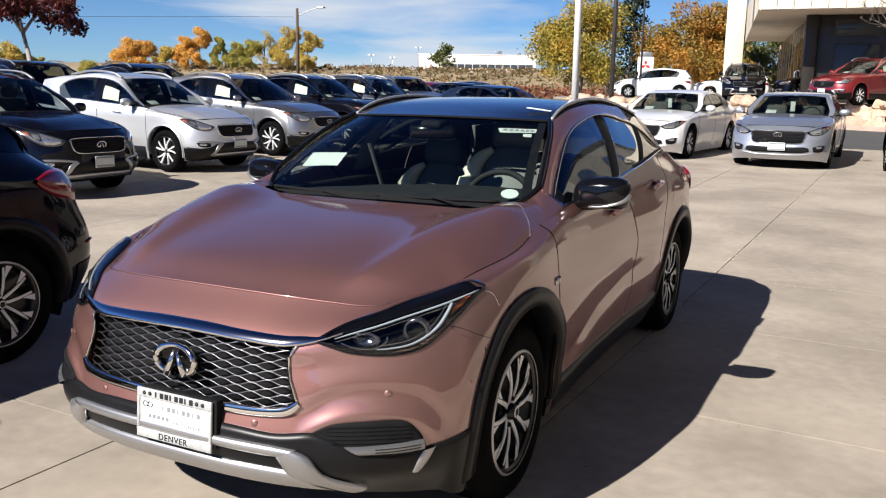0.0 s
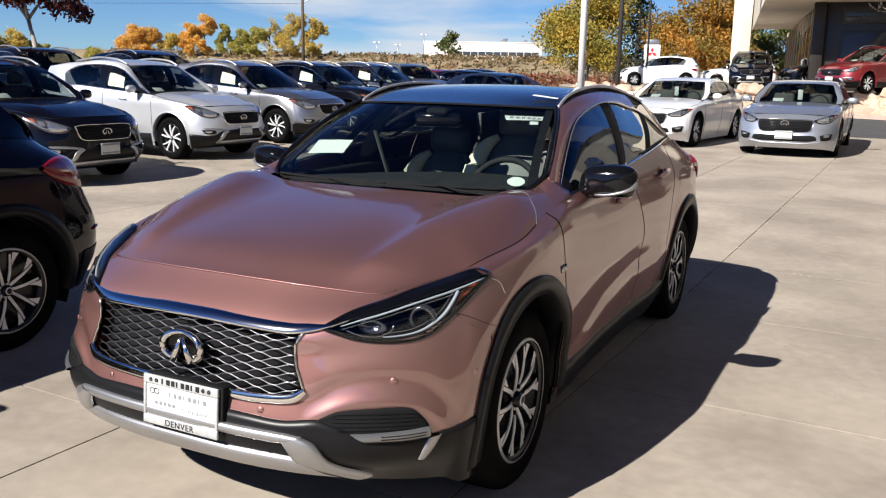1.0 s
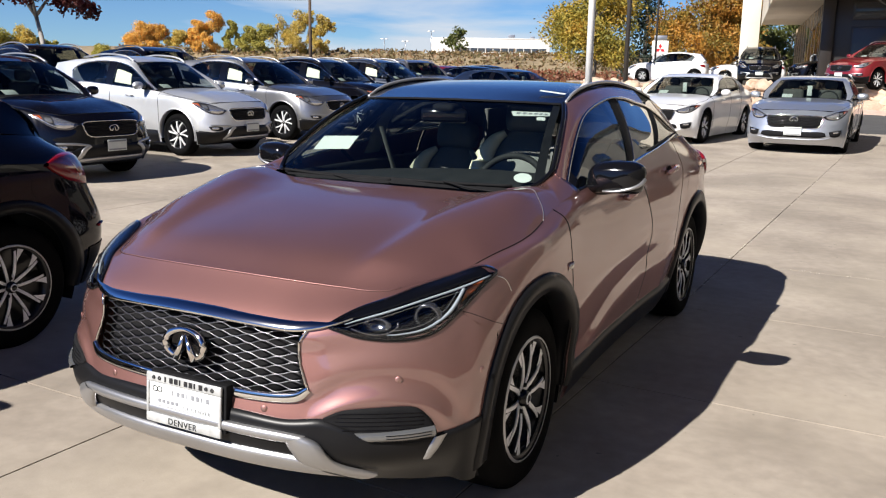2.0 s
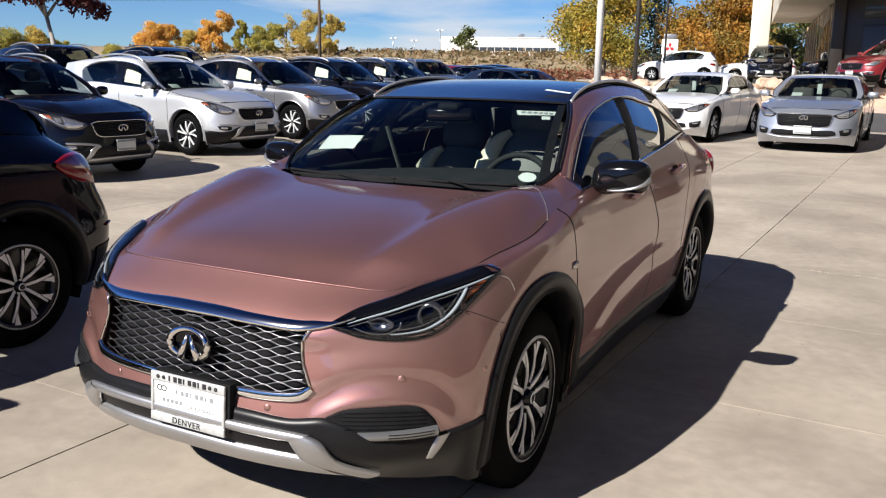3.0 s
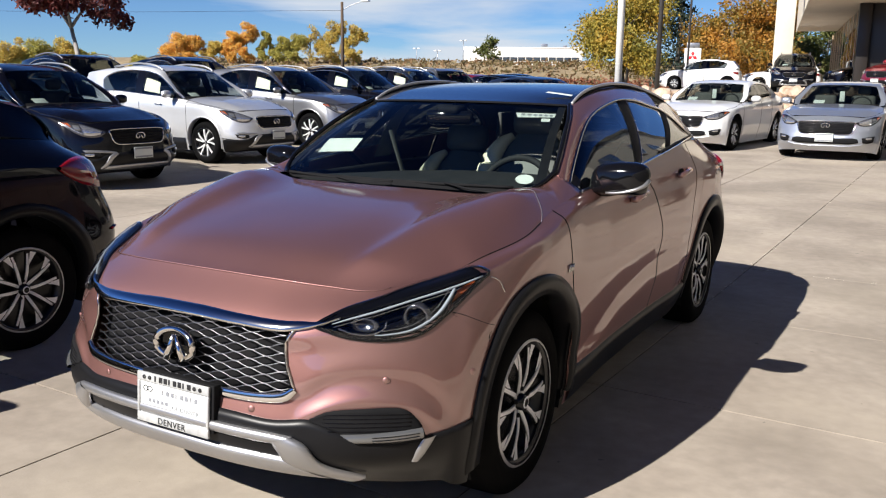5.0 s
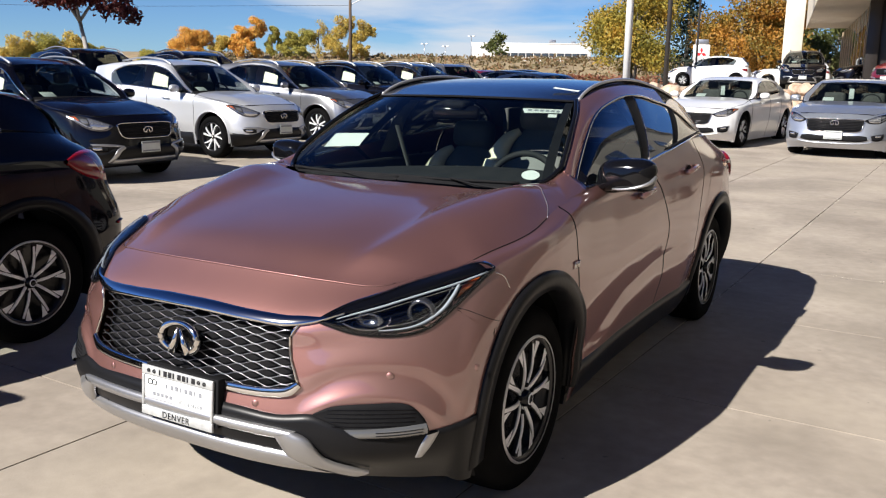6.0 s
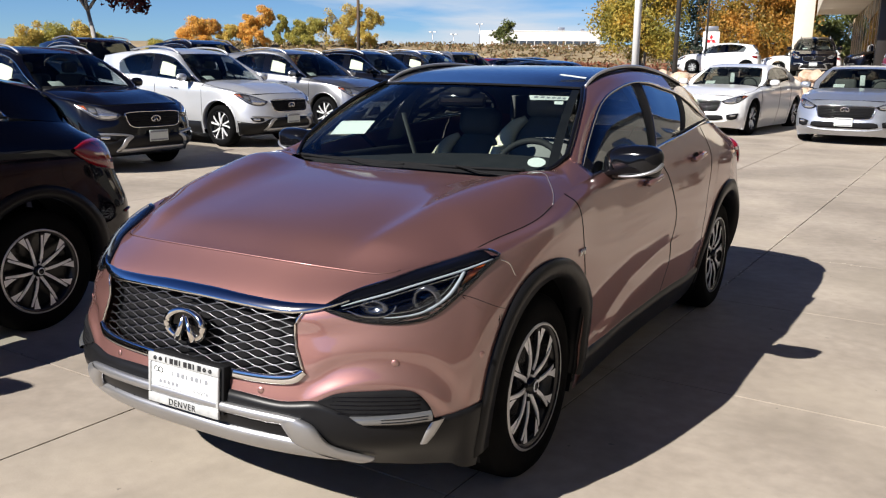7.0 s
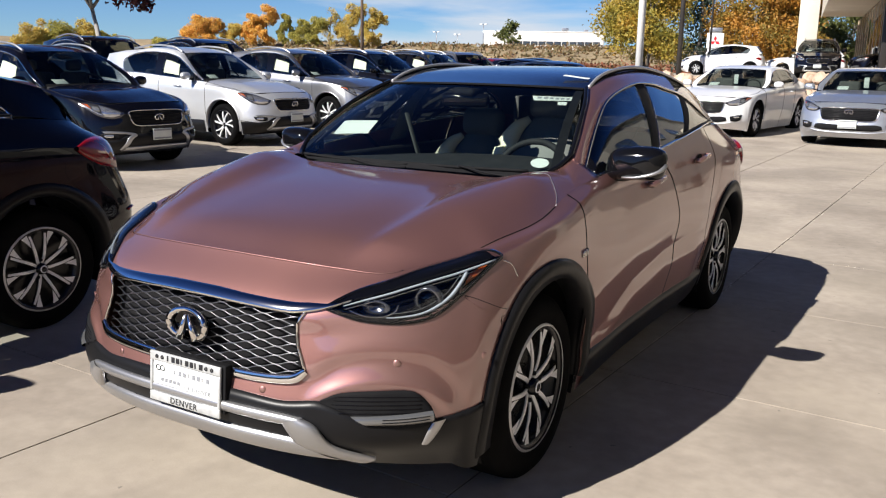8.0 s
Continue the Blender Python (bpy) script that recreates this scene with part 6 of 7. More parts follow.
solid("upper_lot", (ul + lo_, [tuple(range(6))] + [(i, i + 6, (i + 1) % 6 + 6, (i + 1) % 6) for i in range(6)]), CONCRETE, "raised pale paved lot of the neighbouring dealer", "lot", kind="structure")


def boulder_mesh(seed):
    rnd = random.Random(seed)
    bm = bmesh.new()
    bmesh.ops.create_icosphere(bm, subdivisions=3, radius=.5)
    cuts = [(Vector((rnd.uniform(-1, 1), rnd.uniform(-1, 1), rnd.uniform(-.6, 1))).normalized(), rnd.uniform(.24, .40)) for _ in range(9)]
    for v in bm.verts:
        for n, d in cuts:
            k = v.co.dot(n) - d
            if k > 0:
                v.co -= n * k * .92
        v.co += v.normal * .03 * noise.noise(v.co * 6 + Vector((seed, 0, 0)))
    me = bpy.data.meshes.new("boulder")
    bm.to_mesh(me)
    bm.free()
    me.materials.append(ROCK)
    return me


BOULDERS = [boulder_mesh(s) for s in range(5)]
rnd = random.Random(11)
for i in range(140):
    k = rnd.random() ** .9
    w = rnd.choice((.25, .6, 1.0, 1.4, 1.8))
    p = BANK0 + (BANK1 - BANK0) * k + nx_ * (w * .62 + rnd.uniform(-.16, .16))
    zz = rise(p[1]) + (UPPER - rise(p[1])) * min(1, max(0, (w - .15) / 1.7))
    s = rnd.uniform(.28, .75) * (1.25 if w < 1 else 1)
    ob = tagged(new("boulder", BOULDERS[i % 5]), "pale pink sandstone boulder on the gravel bank", "boulder", "boulders on the bank")
    ob.matrix_basis = pose(p[0], p[1], zz + .08 * s, rnd.uniform(-20, 20), rnd.uniform(-20, 20), rnd.uniform(0, 360)) @ Matrix.Diagonal((s * 1.3, s, s * .75, 1))

# dry hillside beyond the lots
hx, hy = np.linspace(-330, 130, 150), np.linspace(60, 420, 110)
Hh = []
for y in hy:
    row = []
    for x in hx:
        d = math.hypot(x - 2, y + 2.8)
        s1, s2 = min(1, max(0, (d - 98) / 55)), min(1, max(0, (d - 160) / 130))
        s1, s2 = s1 * s1 * (3 - 2 * s1), s2 * s2 * (3 - 2 * s2)
        row.append((x, y, -.4 + 5.0 * s1 + 1.9 * s2 + (.5 * noise.noise(Vector((x * .04, y * .04, 0))) + .25 * noise.noise(Vector((x * .15, y * .15, 3)))) * s1))
    Hh.append(row)
solid("hillside", sheet(np.array(Hh)), DRY_GRASS, "dry tan grass hillside in autumn", "hill", kind="structure", smooth=True)
# ---- trees ----
def leaf_mat(name, colors, rough=.6):
    m = bpy.data.materials.new(name)
    m.use_nodes = True
    nt = m.node_tree
    b = nt.nodes["Principled BSDF"]
    g_ = nt.nodes.new("ShaderNodeNewGeometry")
    r = nt.nodes.new("ShaderNodeValToRGB")
    el = r.color_ramp.elements
    while len(el) < len(colors):
        el.new(.5)
    for i, c in enumerate(colors):
        el[i].position = i / (len(colors) - 1)
        el[i].color = (*c, 1)
    tc = nt.nodes.new("ShaderNodeTexCoord")
    nz = nt.nodes.new("ShaderNodeTexNoise")
    nz.inputs["Scale"].default_value, nz.inputs["Detail"].default_value = 0.55, 2
    nt.links.new(tc.outputs["Object"], nz.inputs["Vector"])
    sp = nt.nodes.new("ShaderNodeMapRange")
    sp.inputs["From Min"].default_value, sp.inputs["From Max"].default_value = .32, .68
    nt.links.new(nz.outputs["Fac"], sp.inputs["Value"])
    half = nt.nodes.new("ShaderNodeMix")
    half.inputs["Factor"].default_value = .62
    nt.links.new(g_.outputs["Random Per Island"], half.inputs["A"])
    nt.links.new(sp.outputs[0], half.inputs["B"])
    nt.links.new(half.outputs["Result"], r.inputs[0])
    nt.links.new(r.outputs[0], b.inputs["Base Color"])
    b.inputs["Roughness"].default_value = rough
    tr = nt.nodes.new("ShaderNodeBsdfTranslucent")
    nt.links.new(r.outputs[0], tr.inputs[0])
    mx = nt.nodes.new("ShaderNodeMixShader")
    mx.inputs[0].default_value = .3
    out = nt.nodes["Material Output"]
    nt.links.new(b.outputs[0], mx.inputs[1])
    nt.links.new(tr.outputs[0], mx.inputs[2])
    nt.links.new(mx.outputs[0], out.inputs[0])
    return m


BARK = mat("grey_bark", (0.10, 0.085, 0.07), 0.95, color2=(0.17, 0.15, 0.13), scale=3, detail=7, bump=.6, bump_scale=14)
ORANGE_LEAF = leaf_mat("orange_leaves", [(0.68, 0.36, 0.07), (0.74, 0.42, 0.09), (0.76, 0.46, 0.10), (0.64, 0.40, 0.08)])
GOLD_LEAF = leaf_mat("gold_leaves", [(0.60, 0.43, 0.10), (0.66, 0.47, 0.11), (0.48, 0.40, 0.10), (0.68, 0.46, 0.10), (0.40, 0.36, 0.09)])
OLIVE_LEAF = leaf_mat("olive_leaves", [(0.34, 0.33, 0.08), (0.42, 0.38, 0.09), (0.50, 0.42, 0.09), (0.28, 0.29, 0.07), (0.52, 0.38, 0.08)])
GREEN_LEAF = leaf_mat("green_leaves", [(0.05, 0.07, 0.02), (0.09, 0.11, 0.03), (0.13, 0.14, 0.03), (0.05, 0.06, 0.02)])
MAROON_LEAF = leaf_mat("maroon_leaves", [(0.06, 0.012, 0.015), (0.10, 0.018, 0.018), (0.14, 0.03, 0.02), (0.045, 0.012, 0.014)])
NEEDLE = leaf_mat("dark_needles", [(0.012, 0.022, 0.012), (0.02, 0.034, 0.02), (0.028, 0.042, 0.024)])


def leaves(points, size, rng, droop=0.0):
    """A small folded leaf at each point."""
    n = len(points)
    a = rng.normal(size=(n, 3)); a[:, 2] -= droop
    a /= np.linalg.norm(a, axis=1, keepdims=True)
    b = np.cross(a, rng.normal(size=(n, 3)))
    b /= np.linalg.norm(b, axis=1, keepdims=True)
    s = size * rng.uniform(.6, 1.35, (n, 1))
    P = np.asarray(points)
    nrm = np.cross(a, b)
    v = np.stack([P - a * s, P + b * s * .55 + nrm * s * .12, P + a * s, P - b * s * .55 + nrm * s * .12], 1).reshape(-1, 3)
    f = [(4 * i, 4 * i + 1, 4 * i + 2, 4 * i + 3) for i in range(n)]
    return v, f


def blob_points(centres, radii, n, rng, squash=.85):
    w = np.array(radii) ** 2
    pick = rng.choice(len(centres), n, p=w / w.sum())
    d = rng.normal(size=(n, 3))
    d /= np.linalg.norm(d, axis=1, keepdims=True)
    r = rng.uniform(0.25, 1, (n, 1)) ** .45 * (1 + .16 * rng.normal(size=(n, 1)))
    return np.array(centres)[pick] + d * r * np.array(radii)[pick][:, None] * (1, 1, squash)


def tree(label, x, y, z, height, spread, leaf, n, size, seed, trunk_r=None, base=.28, group="autumn trees", lean=0.0, squash=.85):
    rng = np.random.default_rng(seed)
    t = thing("tree", label, "tree", group, at=pose(x, y, z))
    tr = trunk_r or height * .022
    top = np.array((lean, 0, height * .72))
    mid = np.array((lean * .3 + rng.normal() * .02 * height, rng.normal() * .02 * height, height * .35))
    trunk = spline([(0, 0, -.15), (0, 0, .05 * height), mid, top], 14)
    bits = [tube(trunk, np.linspace(tr, tr * .3, 14), 9)]
    cs, rs = [], []
    for i in range(13):
        a = i * 2.4 + rng.uniform(-.4, .4)
        h = height * (base + .12 + (.92 - base - .2) * ((i * .618) % 1))
        k = math.sin(math.pi * min(1, (h / height - base * .6) / (1.04 - base * .6))) ** .6
        out = spread * rng.uniform(.45, .80) * k
        tip = np.array((math.cos(a) * out + lean * h / height, math.sin(a) * out, h))
        st = trunk[min(12, max(int(np.searchsorted(trunk[:, 2], min(h * .72, height * .66))), int(np.searchsorted(trunk[:, 2], base * height * .95))))]
        bits.append(tube(spline([st, (st + tip) / 2 + (0, 0, .04 * height), tip], 7), np.linspace(tr * .42, tr * .08, 7), 5))
        cs.append(tip); rs.append(spread * rng.uniform(.26, .46))
        for _ in range(2):
            q = tip + rng.normal(size=3) * spread * .22
            bits.append(tube([st * .3 + tip * .7, q], [tr * .16, tr * .04], 4))
            cs.append(q); rs.append(spread * rng.uniform(.14, .26))
    cs.append(np.array((lean, 0, height * .86))); rs.append(spread * .36)
    cs.append(np.array((lean * .6, 0, height * .62))); rs.append(spread * .5)
    part("trunk", join(*bits), BARK, t)
    part("crown", leaves(blob_points(cs, rs, n, rng, squash), size, rng, .3), leaf, t, smooth=False)
    return t


LOCUST_LEAF = leaf_mat("locust_leaves", [(0.11, 0.12, 0.025), (0.20, 0.18, 0.03), (0.36, 0.28, 0.04), (0.44, 0.29, 0.04), (0.50, 0.26, 0.035)])
AMBER_LEAF = leaf_mat("amber_leaves", [(0.14, 0.13, 0.03), (0.24, 0.19, 0.03), (0.36, 0.23, 0.03), (0.44, 0.25, 0.035), (0.46, 0.22, 0.03)])
BROWN_LEAF = leaf_mat("russet_leaves", [(0.11, 0.11, 0.025), (0.20, 0.16, 0.03), (0.34, 0.19, 0.03), (0.44, 0.21, 0.03), (0.50, 0.22, 0.03)])
# far cottonwoods on the hill
def hill_z(x, y):
    d = math.hypot(x - 2, y + 2.8)
    s1 = min(1, max(0, (d - 98) / 55))
    return -.4 + 5.0 * s1 * s1 * (3 - 2 * s1) - .2


for i, (lab, x, y, h, s, lf) in enumerate((
        ("orange cottonwood in full autumn leaf", -100.0, 93.0, 5.1, 2.5, ORANGE_LEAF),
        ("orange cottonwood in full autumn leaf", -98.3, 94.8, 4.9, 1.8, ORANGE_LEAF),
        ("gold cottonwood in autumn leaf", -96.3, 96.8, 4.0, 1.7, GOLD_LEAF),
        ("orange cottonwood in full autumn leaf", -94.3, 98.7, 5.9, 1.7, ORANGE_LEAF),
        ("tall orange cottonwood in full autumn leaf", -92.6, 100.3, 7.4, 2.1, ORANGE_LEAF),
        ("olive green cottonwood on dry hillside", -90.5, 102.2, 6.1, 1.3, OLIVE_LEAF),
        ("olive green cottonwood on dry hillside", -88.6, 103.9, 5.1, 1.7, OLIVE_LEAF),
        ("olive green cottonwood on dry hillside", -86.9, 105.3, 5.5, 2.0, OLIVE_LEAF),
        ("broad golden cottonwood on dry hillside", -82.5, 108.8, 7.9, 2.5, GOLD_LEAF),
        ("olive gold cottonwood on dry hillside", -79.7, 110.8, 7.3, 2.1, GOLD_LEAF),
        ("yellow green tree in autumn leaf", -94.3, 68.7, 5.9, 2.1, GOLD_LEAF),
        ("yellow green tree in autumn leaf", -93.1, 70.4, 4.5, 1.4, OLIVE_LEAF),
        ("yellow green tree in autumn leaf", -96.3, 66.0, 5.5, 2.4, OLIVE_LEAF),
        ("golden tree in autumn leaf", -98.0, 63.5, 5.0, 2.4, GOLD_LEAF),
        ("low olive green autumn tree", -88.8, 75.6, 3.7, 1.7, OLIVE_LEAF))):
    tree(lab, x, y, hill_z(x, y) - .5, h, s, lf, 15000, .105, 20 + i, base=.06)
tree("thin pale cottonwood with few leaves", -85.0, 106.8, hill_z(-85, 106.8) - .5, 7.4, 1.7, GOLD_LEAF, 1300, .12, 47, base=.06)
tree("dark green tree beside the far building", -117, 232, 6.2, 9.0, 4.0, GREEN_LEAF, 700, .5, 60, base=.1)

# trees of the neighbouring lot
tree("broad yellow green locust tree", -16.6, 54.5, UPPER - .3, 6.9, 3.9, LOCUST_LEAF, 17000, .10, 3, base=.16)
tree("golden locust tree in autumn leaf", -18.4, 59.5, UPPER - .3, 7.2, 3.0, AMBER_LEAF, 13000, .10, 4, base=.16)
tree("rust orange autumn tree", -10.6, 58.8, UPPER - .2, 6.7, 3.4, BROWN_LEAF, 17000, .10, 5, base=.14)
tree("orange autumn tree beside the sign", -8.1, 60.6, UPPER - .2, 6.6, 2.9, BROWN_LEAF, 14000, .10, 6, base=.14)
tree("green tree beside the showroom", -5.4, 66, UPPER - .2, 5.6, 2.8, GREEN_LEAF, 7000, .12, 7, base=.1)
tree("green tree beside the showroom", -9.2, 70, UPPER - .2, 6.0, 3.0, GREEN_LEAF, 6000, .12, 8, base=.1)


def conifer(x, y, z, height, spread, seed):
    rng = np.random.default_rng(seed)
    t = thing("conifer_tree", "tall dark green spruce tree", "tree", at=pose(x, y, z))
    part("trunk", tube([(0, 0, -.1), (0, 0, height * .5), (0, 0, height)], [.22, .13, .02], 8), BARK, t)
    pts = []
    for h in np.linspace(.06, .99, 34):
        r = spread * (1 - h) ** .85 + .1
        for a in rng.uniform(0, 2 * math.pi, 13):
            k = rng.uniform(.7, 1.1)
            for q in np.linspace(.2, 1, 9):
                pts.append((math.cos(a) * r * k * q, math.sin(a) * r * k * q, h * height - .22 * r * q * q + rng.normal() * .07))
    part("crown", leaves(np.array(pts) + rng.normal(size=(len(pts), 3)) * .07, .17, rng, .6), NEEDLE, t, smooth=False)


conifer(-17.4, 70.5, UPPER - .2, 12.5, 2.6, 9)
# young maple behind the sales row
maple = tree("young maple with dark red leaves", -18.46, 13.25, rise(13.2), 5.89, 1.52, MAROON_LEAF, 13000, .075, 14, trunk_r=.12, base=.43, lean=-1.0, squash=.75)

PALE_BARK = mat("pale_grey_bark", (0.26, 0.245, 0.22), 0.9, color2=(0.34, 0.32, 0.29), scale=4, detail=6, bump=.4, bump_scale=18)
for c_ in maple.children:
    if c_.name.startswith("trunk"):
        c_.data.materials[0] = PALE_BARK


def bare_tree(x, y, z, height, seed):
    rnd = random.Random(seed)
    bits = []

    def grow(p, d, l, r, k):
        q = p + d * l
        bits.append(tube(spline([p, (p + q) / 2 + np.array([rnd.uniform(-.05, .05) * l for _ in range(3)]), q], 5), np.linspace(r, r * .6, 5), 5))
        if k:
            for _ in range(3):
                e = d + np.array([rnd.uniform(-.75, .75) for _ in range(3)]) + (0, 0, .1)
                grow(q, e / np.linalg.norm(e), l * rnd.uniform(.6, .8), r * .58, k - 1)
    grow(np.array((0, 0, 0.0)), np.array((-.15, 0, 1.0)), height * .34, .07, 4)
    t = thing("bare_tree", "leafless grey ornamental tree on the bank", "tree", at=pose(x, y, z))
    part("trunk", join(*bits), BARK, t)


bare_tree(3.3, 29.6, .9, 5.0, 5)
# brush on the hillside
rng = np.random.default_rng(5)
BRUSH = leaf_mat("dry_brush", [(0.20, 0.13, 0.06), (0.28, 0.20, 0.10), (0.14, 0.12, 0.05), (0.30, 0.16, 0.08), (0.34, 0.26, 0.14)])
RED_BRUSH = leaf_mat("red_brush", [(0.20, 0.06, 0.035), (0.26, 0.10, 0.05), (0.16, 0.06, 0.035)])


def brush(name, label, material, d0, d1, count, size, seed):
    rng = np.random.default_rng(seed)
    pts = []
    for _ in range(count):
        a, d = rng.uniform(radians(-48), radians(-6)), rng.uniform(d0, d1)
        x, y = 2 + d * math.sin(a), -2.8 + d * math.cos(a)
        s1, s2 = min(1, max(0, (d - 98) / 55)), min(1, max(0, (d - 160) / 130))
        zz = -.4 + 5.0 * s1 * s1 * (3 - 2 * s1) + 1.9 * s2 * s2 * (3 - 2 * s2)
        k = rng.uniform(.35, 1.1)
        pts.append(np.array((x, y, zz + .25 * k)) + rng.normal(size=(9, 3)) * (.6 * k, .6 * k, .28 * k))
    v, f = leaves(np.concatenate(pts), size, rng)
    solid(name, (v, f), material, label, "brush", kind="stuff")


brush("dry_brush", "dry tan brush covering the hillside", BRUSH, 108, 165, 1700, .30, 31)
brush("red_brush", "low russet brush at the foot of the hill", RED_BRUSH, 94, 122, 3200, .28, 32)

# ---- poles ----
WHITE_METAL = mat("white_painted_steel", (0.78, 0.77, 0.74), 0.45, color2=(0.70, 0.69, 0.66), scale=2, fine=.04)
DARK_METAL = mat("dark_bronze_steel", (0.03, 0.026, 0.024), 0.5, color2=(0.045, 0.04, 0.036), scale=2)
WOOD_POLE = mat("weathered_pole", (0.07, 0.045, 0.03), 0.9, color2=(0.11, 0.075, 0.05), scale=3, bump=.3)


def pole(name, label, x, y, z, h, r0, r1, material, sides=12):
    t = thing(name, label, "pole", at=pose(x, y, z))
    part("shaft", tube([(0, 0, -.1), (0, 0, h * .5), (0, 0, h)], [r0, (r0 + r1) / 2, r1], sides), material, t)
    part("foot", tube([(0, 0, 0), (0, 0, .5), (0, 0, .52)], [r0 * 1.7, r0 * 1.7, r0 * 1.2], sides), CONCRETE, t)
    return t


pole("light_pole", "tall white painted steel light pole", -6.17, 21.85, rise(21.85), 9.5, .11, .095, WHITE_METAL)
pole("light_pole", "tall dark bronze light pole", -10.37, 40.44, rise(40), 11, .125, .10, DARK_METAL)
pole("flag_pole", "slim dark pole beside the sign", -10.25, 45.7, UPPER, 10, .06, .05, DARK_METAL)
lp = pole("street_lamp", "brown street lamp with a curved arm", -45.44, 61.58, .4, 7.95, .17, .12, WOOD_POLE)
arm_end = np.array((1.55, 1.1, 8.05))
part("arm", tube(spline([(0, 0, 7.25), (.75, .52, 7.72), arm_end], 10), .04, 6), WHITE_METAL, lp)
part("lamp_head", block(1.4, 2.15, .95, 1.35, 8.0, 8.14, .05), WHITE_METAL, lp)
cab = new("overhead_cable", mesh_of("overhead_cable", *tube(spline([(-100, 25, 8.6), (-72, 43.5, 7.1), (-45.4, 61.6, 7.6)], 30), .012, 4), INK))
tagged(cab, "thin black overhead cable to the street lamp", "cable")
for x, y, z in ((-86.5, 141, 7.6), (-79, 146, 9.2), (-83, 143, 7.2)):
    t = thing("floodlight", "small white floodlight on a mast", "light", "distant floodlights", at=pose(x, y, 4.0))
    part("mast", tube([(0, 0, 0), (0, 0, z - 4)], .07, 6), SATIN, t)
    part("lamp_head", block(-.75, -.25, -.12, .12, z - 4.12, z - 3.92, .03), WHITE_METAL, t)
    part("lamp_head", block(.25, .75, -.12, .12, z - 4.12, z - 3.92, .03), WHITE_METAL, t)

# ---- far white building on the hill ----
PLASTER = mat("white_render", (0.74, 0.72, 0.68), 0.8, color2=(0.68, 0.66, 0.62), scale=.15, detail=6, fine=.04)
PANE_DARK = mat("dark_window_pane", (0.05, 0.06, 0.07), 0.1, coat=.5)
CREAM_WALL = mat("cream_panel", (0.62, 0.56, 0.45), 0.6, color2=(0.68, 0.62, 0.51), scale=.5, fine=.03, vary=.03)
SOFFIT = mat("tan_soffit", (0.60, 0.52, 0.42), 0.7, color2=(0.66, 0.58, 0.47), scale=.6)
FRAME_DARK = mat("dark_bronze_frame", (0.022, 0.018, 0.016), 0.4)
WOOD_SLAT = mat("brown_slat", (0.48, 0.34, 0.22), 0.6, color2=(0.56, 0.42, 0.28), scale=2)
FAR = thing("office_building", "low white office building with a window band", "building", at=Matrix.Translation((-122.9, 269.2, 0)) @ pose(0, 0, 0, 0, 0, 24.6))
part("wall", block(-20, 20, 0, 28, 4, 12.7, .05), PLASTER, FAR)
part("parapet", block(-20.1, 20.1, -.1, 28.1, 12.7, 13.05, .05), PLASTER, FAR)
part("wing", block(-20, -11, -3, 0, 4, 12.2, .05), PLASTER, FAR)
for i in range(11):
    x0 = -9.5 + i * 2.6
    w = part("window", block(x0, x0 + 2.35, -.06, .05, 8.4, 9.7, .02), FRAME_DARK, FAR)
    part("pane", block(x0 + .08, x0 + 2.27, -.09, -.055, 8.5, 9.6, .01), PANE_DARK, w)
for i in range(5):
    part("door_bay", block(2 + i * 3.1, 4.3 + i * 3.1, -.06, .05, 5.2, 6.9, .02), PANE_DARK, FAR)
for x, s in ((6, 1.6), (13.5, 1.0), (16.5, 1.2), (-14, .8)):
    part("roof_unit", block(x, x + s * 1.4, 3, 5, 13.0, 13.0 + s * .8, .05), SATIN, FAR)
part("far_wall", block(19.9, 20.12, 0, 28, 4, 12.7, .02), mat("grey_render", (0.25, 0.25, 0.27), .8, color2=(.3, .3, .32), scale=.3), FAR)

# ---- neighbouring showroom ----
SHOW = thing("showroom_building", "cream showroom with a deep canopy over dark glazing", "building")
ca, cb, cc, cd, ce = np.array((-2.55, 32.83)), np.array((14.0, 33.9)), np.array((-.88, 35.51)), np.array((-4.54, 59.78)), np.array((-6.14, 55.56))
Z0, Z1 = 4.66, 6.9
far_r = np.array((14.0, 60.0))
slab_v = [(*ca, Z0), (*cb, Z0), (*far_r, Z0), (*ce, Z0 + .1)] + [(*ca, Z1), (*cb, Z1), (*far_r, Z1), (*ce, Z1)]
part("canopy", (slab_v, [(3, 2, 1, 0), (4, 5, 6, 7), (0, 1, 5, 4), (1, 2, 6, 5), (2, 3, 7, 6), (3, 0, 4, 7)]), SOFFIT, SHOW, "tan canopy soffit", smooth=False)
u_ = (cb - ca) / np.linalg.norm(cb - ca)
n_ = np.array((u_[1], -u_[0]))
pm = None
for i in range(27):
    p = ca + u_ * (.02 + i * .60)
    m = Matrix.Translation((p[0], p[1], Z0)) @ pose(0, 0, 0, 0, 0, math.degrees(math.atan2(u_[1], u_[0])))
    if pm is None:
        pm = mesh_of("fascia_panel", *block(0, .575, -.05, -.004, .03, Z1 - Z0, .008), CREAM_WALL, False)
    same_part("fascia_panel", pm, SHOW, m)
u2 = (ce - ca) / np.linalg.norm(ce - ca)
L2 = np.linalg.norm(ce - ca)
pm2 = mesh_of("side_panel", *block(0, L2 / 12 - .03, .004, .05, .03, Z1 - Z0, .008), CREAM_WALL, False)
for i in range(12):
    p = ca + u2 * (L2 / 12 * i)
    same_part("side_panel", pm2, SHOW, Matrix.Translation((p[0], p[1], Z0)) @ pose(0, 0, 0, 0, 0, math.degrees(math.atan2(u2[1], u2[0]))))
